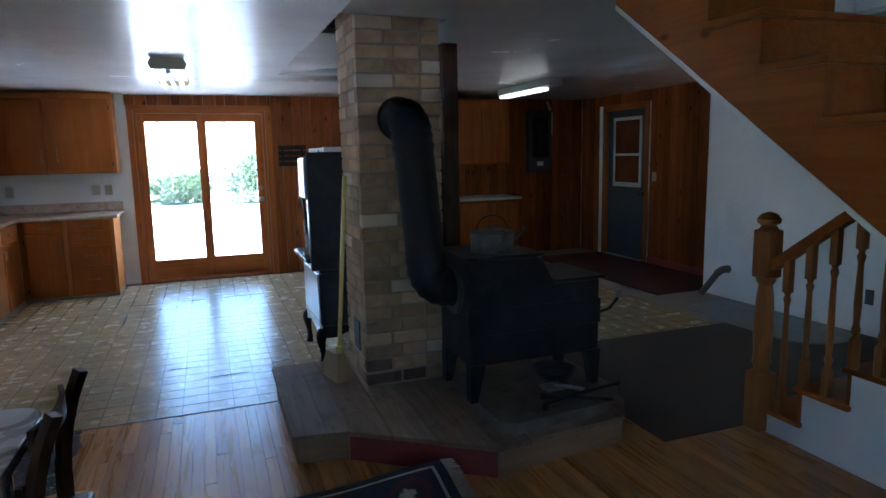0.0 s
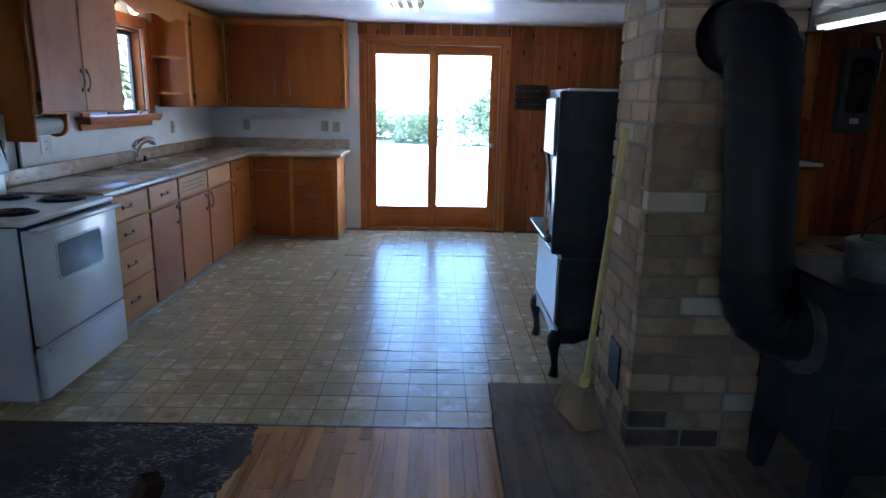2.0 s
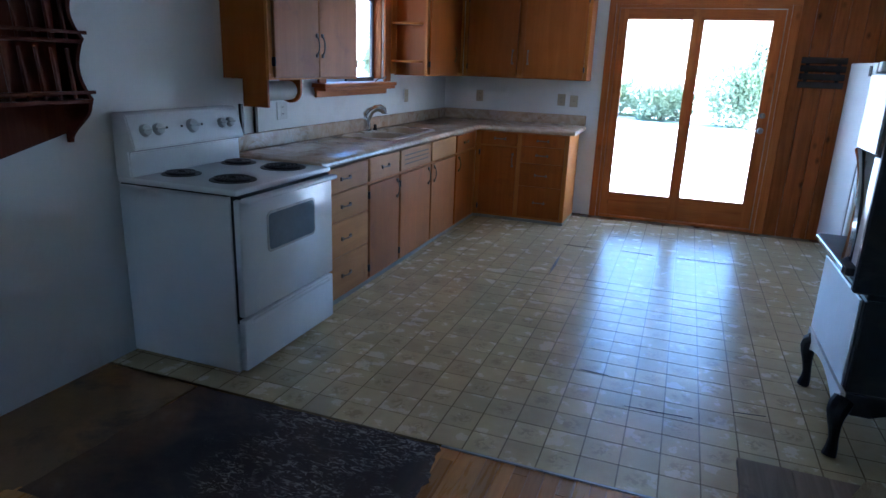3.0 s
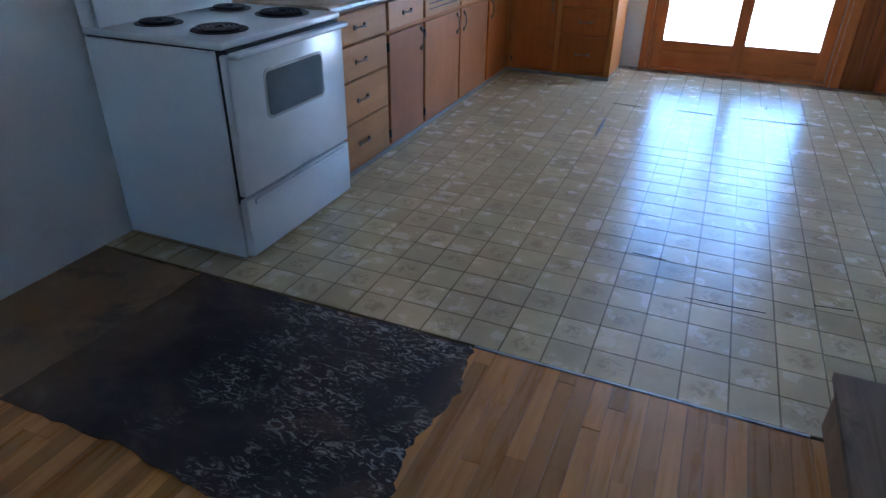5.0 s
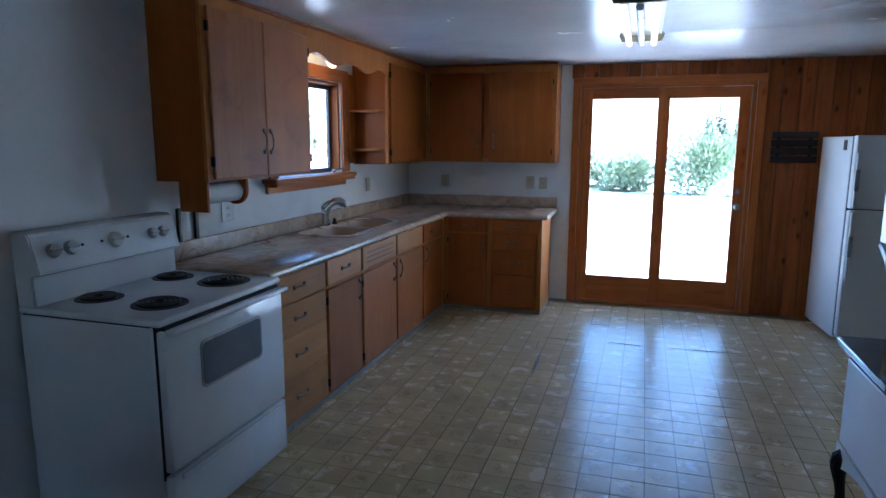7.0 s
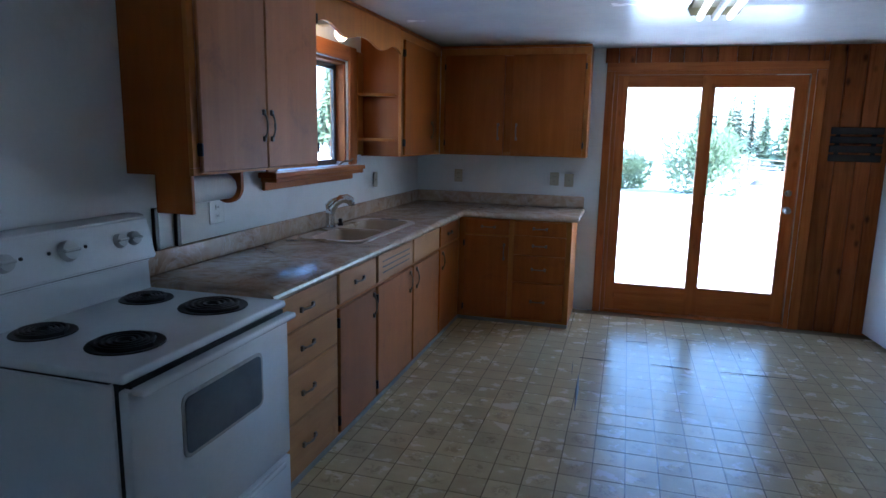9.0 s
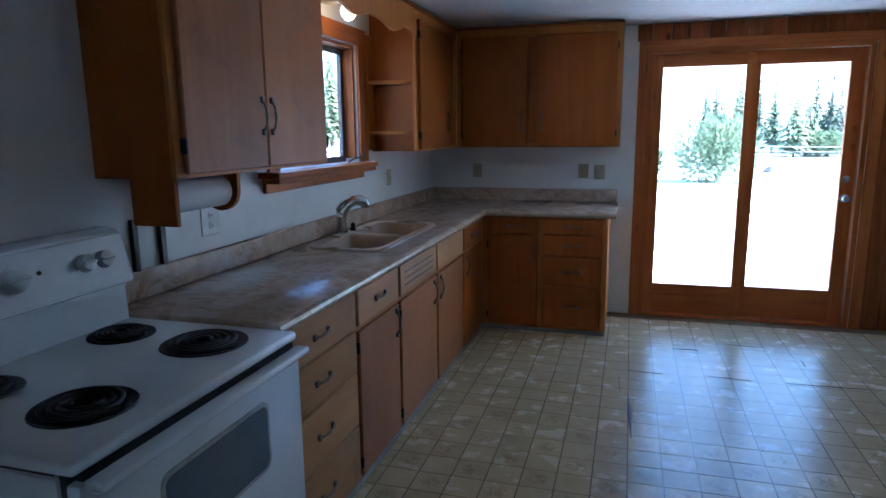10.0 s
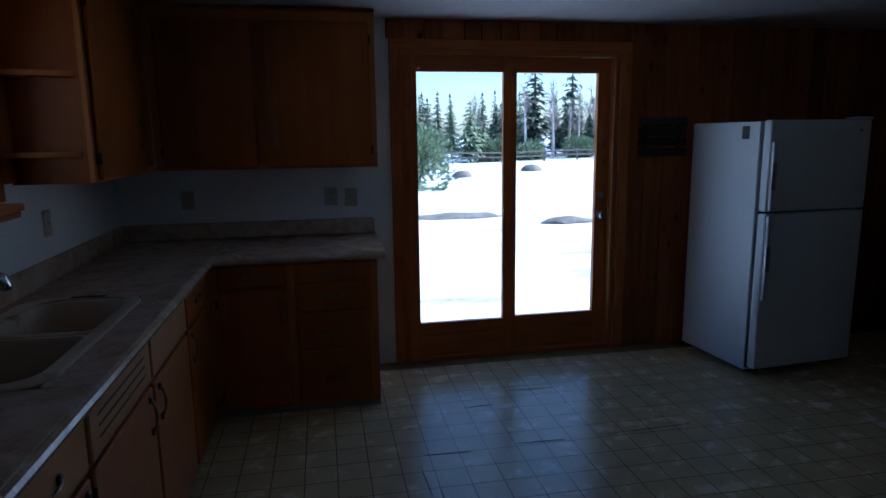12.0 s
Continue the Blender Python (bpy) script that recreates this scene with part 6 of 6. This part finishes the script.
def spruce(x, y, h, r, material, label, dense=1.0, name="spruce_tree"):
    z = ground_z(x, y)
    t = thing(name, (x, y, z), label, "tree", "trees behind the yard")
    part("trunk", tube(bmesh.new(), [(x, y, z - 0.1), (x + 0.05, y, z + h * 0.5), (x, y, z + h * 0.97)], [0.02 * h, 0.012 * h, 0.004], 7), BARK, t)
    verts, faces = [], []
    tiers = int(17 * dense)
    for k in range(tiers):
        f = 0.12 + 0.86 * k / tiers
        rr = r * (1 - f) ** 0.85 * rt.uniform(0.75, 1.15) + 0.08
        nb = max(6, int(15 * (1 - f) * dense) + 6)
        for b in range(nb):
            an = 2 * math.pi * (b + rt.random() * 0.8) / nb
            ln = rr * rt.uniform(0.6, 1.15)
            zz = z + h * f + rt.uniform(-0.02, 0.02) * h
            for s in range(4):
                q0, q1 = s / 4, (s + 1.5) / 4
                w = ln * 0.30 * (1.1 - q0)
                dx, dy = math.cos(an), math.sin(an)
                drop = 0.28 * ln
                base = len(verts)
                for q, side in ((q0, -1), (q0, 1), (min(q1, 1.05), 0)):
                    verts.append((x + dx * ln * q - dy * w * side * rt.uniform(0.6, 1.3), y + dy * ln * q + dx * w * side * rt.uniform(0.6, 1.3), zz - drop * q * q + rt.uniform(-0.06, 0.06) * r))
                faces.append((base, base + 1, base + 2))
    top = len(verts)
    for s in range(6):
        an = s * 1.05
        verts += [(x, y, z + h), (x + 0.10 * math.cos(an), y + 0.1 * math.sin(an), z + h * 0.93), (x + 0.10 * math.cos(an + 0.8), y + 0.1 * math.sin(an + 0.8), z + h * 0.92)]
        faces.append((top + 3 * s, top + 3 * s + 1, top + 3 * s + 2))
    me = bpy.data.meshes.new("crown")
    me.from_pydata([tuple(Vector(v) - ORIGIN[t.name]) for v in verts], [], faces)
    me.materials.append(material)
    ob = new("crown", me)
    ob.parent = t


def birch(x, y, h):
    z = ground_z(x, y)
    t = thing("birch_tree", (x, y, z), "bare white-stemmed birch at the wood's edge", "tree", "trees behind the yard")
    lean = rt.uniform(-0.06, 0.06) * h
    part("trunk", tube(bmesh.new(), [(x, y, z - 0.1), (x + lean * 0.4, y, z + h * 0.5), (x + lean, y, z + h)], [0.09, 0.06, 0.015], 6), BIRCH_BARK, t)
    bm = bmesh.new()
    for k in range(26):
        f = rt.uniform(0.3, 0.98)
        an = rt.uniform(0, 2 * math.pi)
        ln = (1.05 - f) * h * rt.uniform(0.15, 0.38)
        p = Vector((x + lean * f * f, y, z + h * f))
        q = p + Vector((math.cos(an) * ln * 0.6, math.sin(an) * ln * 0.6, ln))
        tube(bm, [p, q], [0.028, 0.008], 3)
        for _ in range(3):
            e = p.lerp(q, rt.uniform(0.3, 1))
            tube(bm, [e, e + Vector((rt.uniform(-0.5, 0.5), rt.uniform(-0.5, 0.5), rt.uniform(0.2, 0.7)))], [0.014, 0.005], 3)
    part("crown", bm, TWIGS, t, "bare twigs", smooth=False)


def bush(x, y, h, r, material, label):
    """A young pine: a short stem and hundreds of needle tufts in an uneven dome."""
    z = ground_z(x, y)
    t = thing("young_pine", (x, y, z), label, "tree", "young pines in the yard")
    part("trunk", tube(bmesh.new(), [(x, y, z - 0.1), (x, y, z + h * 0.8)], [0.07, 0.02], 6), BARK, t)
    verts, faces = [], []
    lobes = [(rt.uniform(-0.5, 0.5) * r, rt.uniform(-0.4, 0.4) * r, rt.uniform(0.1, 0.62) * h, rt.uniform(0.4, 0.62) * r) for _ in range(9)]
    for _ in range(2600):
        lx, ly, lz, lr = lobes[rt.randrange(9)]
        d = Vector((rt.gauss(0, 1), rt.gauss(0, 1), rt.gauss(0, 1))).normalized() * lr * rt.uniform(0.55, 1.1)
        c = Vector((x + lx + d.x, y + ly + d.y, z + max(0.05, lz + d.z)))
        o = d.normalized() + Vector((0, 0, 0.5))
        for _ in range(3):
            sde = Vector((rt.gauss(0, 1), rt.gauss(0, 1), rt.gauss(0, 1))).normalized()
            ln = rt.uniform(0.09, 0.2)
            b = len(verts)
            verts += [tuple(c - sde * 0.05 - t.location), tuple(c + sde * 0.05 - t.location), tuple(c + o.normalized() * ln + sde * 0.06 - t.location)]
            faces.append((b, b + 1, b + 2))
    me = bpy.data.meshes.new("crown")
    me.from_pydata(verts, [], faces)
    me.materials.append(material)
    ob = new("crown", me)
    ob.parent = t


SPR = "tall dark green spruce at the far side of the yard"
for x in range(4, 44, 2):
    for row in range(3):
        px, py = x + rt.uniform(-0.9, 0.9), 49 + row * 4 + rt.uniform(-1.5, 1.5)
        if row == 0 and rt.random() < 0.3:
            birch(px, py - 1, rt.uniform(3.6, 5.0))
        else:
            spruce(px, py, rt.uniform(3.2, 5.0) * (0.9 + 0.12 * row), rt.uniform(0.9, 1.5), NEEDLES if rt.random() < 0.65 else PINE_NEEDLES, SPR)
for x in range(-46, 4, 2):
    birch(x + rt.uniform(-0.9, 0.9), 62 + rt.uniform(-4, 4), rt.uniform(5.0, 8.0))
    if rt.random() < 0.3:
        spruce(x + rt.uniform(-0.9, 0.9), 68 + rt.uniform(-3, 3), rt.uniform(4.0, 6.0), rt.uniform(1.3, 1.9), PINE_NEEDLES, "pale green spruce far behind the yard")
for k in range(16):
    birch(11.5 + 0.75 * k + rt.uniform(-0.4, 0.4), 47 + rt.uniform(-2, 2), rt.uniform(3.8, 5.4))
spruce(13.8, 48, 8.6, 2.0, NEEDLES, "very tall pine above the birches", 0.9)
spruce(17.4, 50, 8.2, 1.7, NEEDLES, "very tall pine above the birches", 0.9)
spruce(8.2, 44, 3.9, 1.4, PINE_NEEDLES, "yellow-green spruce by the fence")
spruce(6.4, 52, 4.8, 1.2, NEEDLES, SPR)
spruce(10.2, 45, 3.6, 1.3, NEEDLES, SPR)
bush(2.1, 26.5, 2.5, 1.5, PINE_NEEDLES, "round young pine in the snowy yard")
for x, y, h in ((9.6, 44.5, 1.5), (12.4, 45, 1.3), (16.2, 45.5, 1.6), (18.6, 45, 1.4)):
    bush(x, y, h, 1.1, PINE_NEEDLES, "low yellow-green pine along the fence")
bush(-0.7, 27.5, 1.6, 1.3, PINE_NEEDLES, "low bushy young pine in the snowy yard")
bush(-2.8, 28.5, 1.4, 1.2, PINE_NEEDLES, "low bushy young pine in the snowy yard")
bush(-9.5, 29, 2.6, 1.8, PINE_NEEDLES, "low bushy young pine in the snowy yard")
for x, y, h in ((-24, 60, 8.0), (-30, 63, 10.0), (-36, 66, 9.0), (-41, 64, 11.0), (-37, 78, 11.5), (-48, 75, 10.5)):
    spruce(x, y, h, 0.2 * h, PINE_NEEDLES, "pale green spruce beyond the side yard", 2.2)
fe = thing("rail_fence", (4, 43, ground_z(4, 43)), "grey wooden rail fence along the wood", "fence")
for k in range(-14, 15):
    xx = 4 + 2.2 * k
    part("post", bx(xx - 0.05, xx + 0.05, 42.95, 43.05, ground_z(xx, 43) - 0.2, ground_z(xx, 43) + 0.75), FENCE_GREY, fe, smooth=False)
for h2 in (0.35, 0.62):
    part("rail", tube(bmesh.new(), [(4 + 2.2 * k, 42.93, ground_z(4 + 2.2 * k, 43) + h2) for k in range(-14, 15)], 0.04, 5), FENCE_GREY, fe, smooth=False)
for x, y, s in ((4.9, 31.5, 0.45), (8.9, 34, 0.5), (3.4, 14.0, 0.10)):
    z = ground_z(x, y)
    rkk = thing("field_stone", (x, y, z), "brown stone showing through the snow", "stone", "stones in the yard")
    bm = bmesh.new()
    bmesh.ops.create_icosphere(bm, subdivisions=2, radius=s, matrix=Matrix.Translation((x, y, z + s * 0.15)))
    for v in bm.verts:
        v.co.z = z + (v.co.z - z) * 0.55
        v.co += 0.25 * s * Vector((noise.noise(v.co * 2.5 / s), noise.noise(v.co * 3.1 / s), 0))
    part("stone", bm, DIRT, rkk)
for x, y, w in ((2.0, 19.0, 1.3), (4.2, 17.5, 0.7), (-3.5, 18.5, 1.2)):
    z = ground_z(x, y)
    sb2 = thing("snow_bank", (x, y, z), "low ridge of ploughed snow with a muddy face", "snow bank", "snow banks")
    bm = bmesh.new()
    bmesh.ops.create_icosphere(bm, subdivisions=3, radius=1.0, matrix=Matrix.Translation((x, y, z)) @ Matrix.Diagonal((w, 0.3, 0.10, 1)))
    for v in bm.verts:
        v.co += 0.12 * Vector((noise.noise(v.co * 2), noise.noise(v.co * 2.3), noise.noise(v.co * 2.7) * 0.6))
    part("ridge", bm, DIRT, sb2)
tp = thing("green_tarp", (5.75, 18.2, ground_z(5.75, 18.2)), "crumpled green tarpaulin on the snow", "tarp")
bm = bmesh.new()
bmesh.ops.create_icosphere(bm, subdivisions=3, radius=1.0, matrix=Matrix.Translation((5.75, 18.2, ground_z(5.75, 18.2))) @ Matrix.Diagonal((0.45, 0.4, 0.4, 1)))
for v in bm.verts:
    v.co += 0.1 * Vector((noise.noise(v.co * 5), noise.noise(v.co * 6), noise.noise(v.co * 7)))
part("sheet", bm, surface("green_plastic", (0.03, 0.25, 0.15), (0.06, 0.36, 0.22), 0.4), tp)

# ---- floor pieces, last ----
TILE = 0.1485
X0T, Y0T = XL + 0.05, 3.94
structure("vinyl_base", bx(XL, 4.2, Y0T - 0.001, YB, -0.011, -0.0015), GROUT, "brown printed joints of the vinyl", "floor")
ORIGIN["vinyl_base"] = Vector((0, 0, 0))
vb = bpy.data.objects["vinyl_base"]
tile_bm = bx(-TILE / 2 + 0.003, TILE / 2 - 0.003, -TILE / 2 + 0.003, TILE / 2 - 0.003, -0.002, 0.0)
tm = [piece_mesh("tile", tile_bm, VINYL), piece_mesh("tile", bx(-TILE / 2 + 0.003, TILE / 2 - 0.003, -TILE / 2 + 0.003, TILE / 2 - 0.003, -0.002, 0.0), VINYL_PLAIN)]
rest = bmesh.new()
for i in range(-1, int((4.2 - XL) / TILE)):
    for j in range(int((YB - Y0T) / TILE)):
        cx, cy = X0T + (i + 0.5) * TILE, Y0T + (j + 0.5) * TILE
        if -1.9 < cx < 0.75 and cy < Y0T + 17 * TILE + 0.01:
            ob = piece("tile", tm[(i + j) % 2], vb, Matrix.Translation((cx, cy, 0.0)))
        else:
            q = [rest.verts.new((cx + sx * (TILE / 2 - 0.003), cy + sy * (TILE / 2 - 0.003), 0.0)) for sx, sy in ((-1, -1), (1, -1), (1, 1), (-1, 1))]
            rest.faces.new(q)
ob = mesh_ob("tile_field", rest, VINYL, False)
ob.parent = vb
tagged(ob, kind="stuff")
structure("floor_strip", bx(-0.61, 0.44, Y0T - 0.014, Y0T - 0.002, -0.004, 0.004, bev=0.002), STEEL, "worn metal strip between wood and vinyl", "trim")
for pts in (((0.043, 4.565), (0.18, 4.567), (0.334, 4.576)), ((0.508, 4.713), (0.646, 4.733)), ((-0.679, 6.89), (-0.668, 6.59), (-0.659, 6.289)), ((-0.70, 7.21), (-0.59, 7.203), (-0.48, 7.20)), ((-0.22, 7.233), (-0.1, 7.228), (0.03, 7.222)), ((0.22, 7.232), (0.5, 7.24), (0.75, 7.252)), ((-0.735, 7.12), (-0.73, 7.0), (-0.722, 6.86)), ((-0.39, 7.70), (-0.30, 7.712), (-0.22, 7.715)), ((-0.08, 7.895), (0.08, 7.885), (0.21, 7.88)), ((0.40, 7.55), (0.405, 7.68)), ((-0.20, 4.85), (-0.06, 4.84))):
    cr = structure("floor_tear", tube(bmesh.new(), [(a, b, 0.0008) for a, b in pts], [0.001] + [0.0026 if pts[0][0] != -0.679 else 0.012] * (len(pts) - 2) + [0.0018] if len(pts) > 2 else 0.002, 5), SLOT, "dark split in the vinyl", "floor")

# hardwood strips
SW = 0.0572
lens = [0.62, 0.95, 0.78, 1.15, 0.52]
cache = {}
rs = random.Random(8)
joined = bmesh.new()
for i in range(int((2.85 - XL) / SW)):
    x = XL + i * SW
    y = YR - rs.uniform(0, 0.8)
    while y < Y0T - 0.016:
        ln = lens[rs.randrange(5)]
        a, b = max(y, YR), min(y + ln, Y0T - 0.016)
        if b - a > 0.02:
            if b > 1.9 and -2.31 < x < 2.85:
                key = round(b - a, 2)
                if key not in cache:
                    bm = bx(0.0006, SW - 0.0006, 0.0006, key - 0.0006, -0.011, 0.0)
                    cache[key] = piece_mesh("floorboard", bm, OAK_FLOOR)
                ob = piece("floorboard", cache[key], floor, Matrix.Translation((x, b - key, 0.0)))
            else:
                q = [joined.verts.new(p) for p in ((x + 0.0006, a, 0), (x + SW - 0.0006, a, 0), (x + SW - 0.0006, b, 0), (x + 0.0006, b, 0))]
                joined.faces.new(q)
        y += ln
ob = mesh_ob("floorboard_field", joined, OAK_FLOOR, False)
ob.parent = floor
tagged(ob, kind="stuff")


def sheet(name, outline, z, material, label):
    return structure(name, solid(bmesh.new(), outline, "z", 0.0006, z), material, label, "floor")


def ragged(pts, amp, seed):
    """An outline with torn edges."""
    out, r = [], random.Random(seed)
    for (xa, ya), (xb, yb) in zip(pts, pts[1:] + pts[:1]):
        for k in range(10):
            out.append((xa + (xb - xa) * k / 10 + r.uniform(-amp, amp), ya + (yb - ya) * k / 10 + r.uniform(-amp, amp)))
    return out


sheet("tar_paper", ragged([(-1.80, 3.92), (-0.61, 3.925), (-0.575, 3.69), (-0.62, 3.41), (-0.58, 3.21), (-0.99, 3.06), (-1.40, 3.10), (-1.85, 3.09)], 0.008, 1), 0.0035, TAR, "torn black tar paper left on the boards")
sheet("old_underlay", ragged([(XL + 0.01, 3.92), (-1.805, 3.92), (-1.852, 3.11), (-2.0, 3.0), (XL + 0.01, 3.03)], 0.008, 2), 0.003, SUBFLOOR, "brown glue-stained underlay at the wall")
sheet("dark_underlay", [(2.28, 2.55), (XR - 0.01, 2.55), (XR - 0.01, 4.20), (2.28, 4.20)], 0.003, DARK_FLOOR, "dark bare underlay beyond the hearth")
sheet("beige_underlay", [(4.2, 4.202), (XR - 0.01, 4.202), (XR - 0.01, YP), (XP - 0.04, YP), (XP - 0.04, YB - 0.03), (4.2, YB - 0.03)], 0.003, BEIGE_FLOOR, "beige sheet flooring by the entry")
mt = thing("entry_mat", (5.1, 6.6, 0.003), "dark red mat inside the entry door", "mat")
part("mat", bx(4.45, XP - 0.045, 5.30, 8.0, 0.0035, 0.013, bev=0.003), MAT_RED, mt)
pb = thing("plywood_patch", (4.6, 4.1, 0.003), "rounded grey plywood sheet lying on the floor", "board")
part("sheet", solid(bmesh.new(), round_rect(4.28, 4.95, 3.38, 4.85, 0.3, 8), "z", 0.0045, 0.014), GREY_PLY, pb, smooth=False)
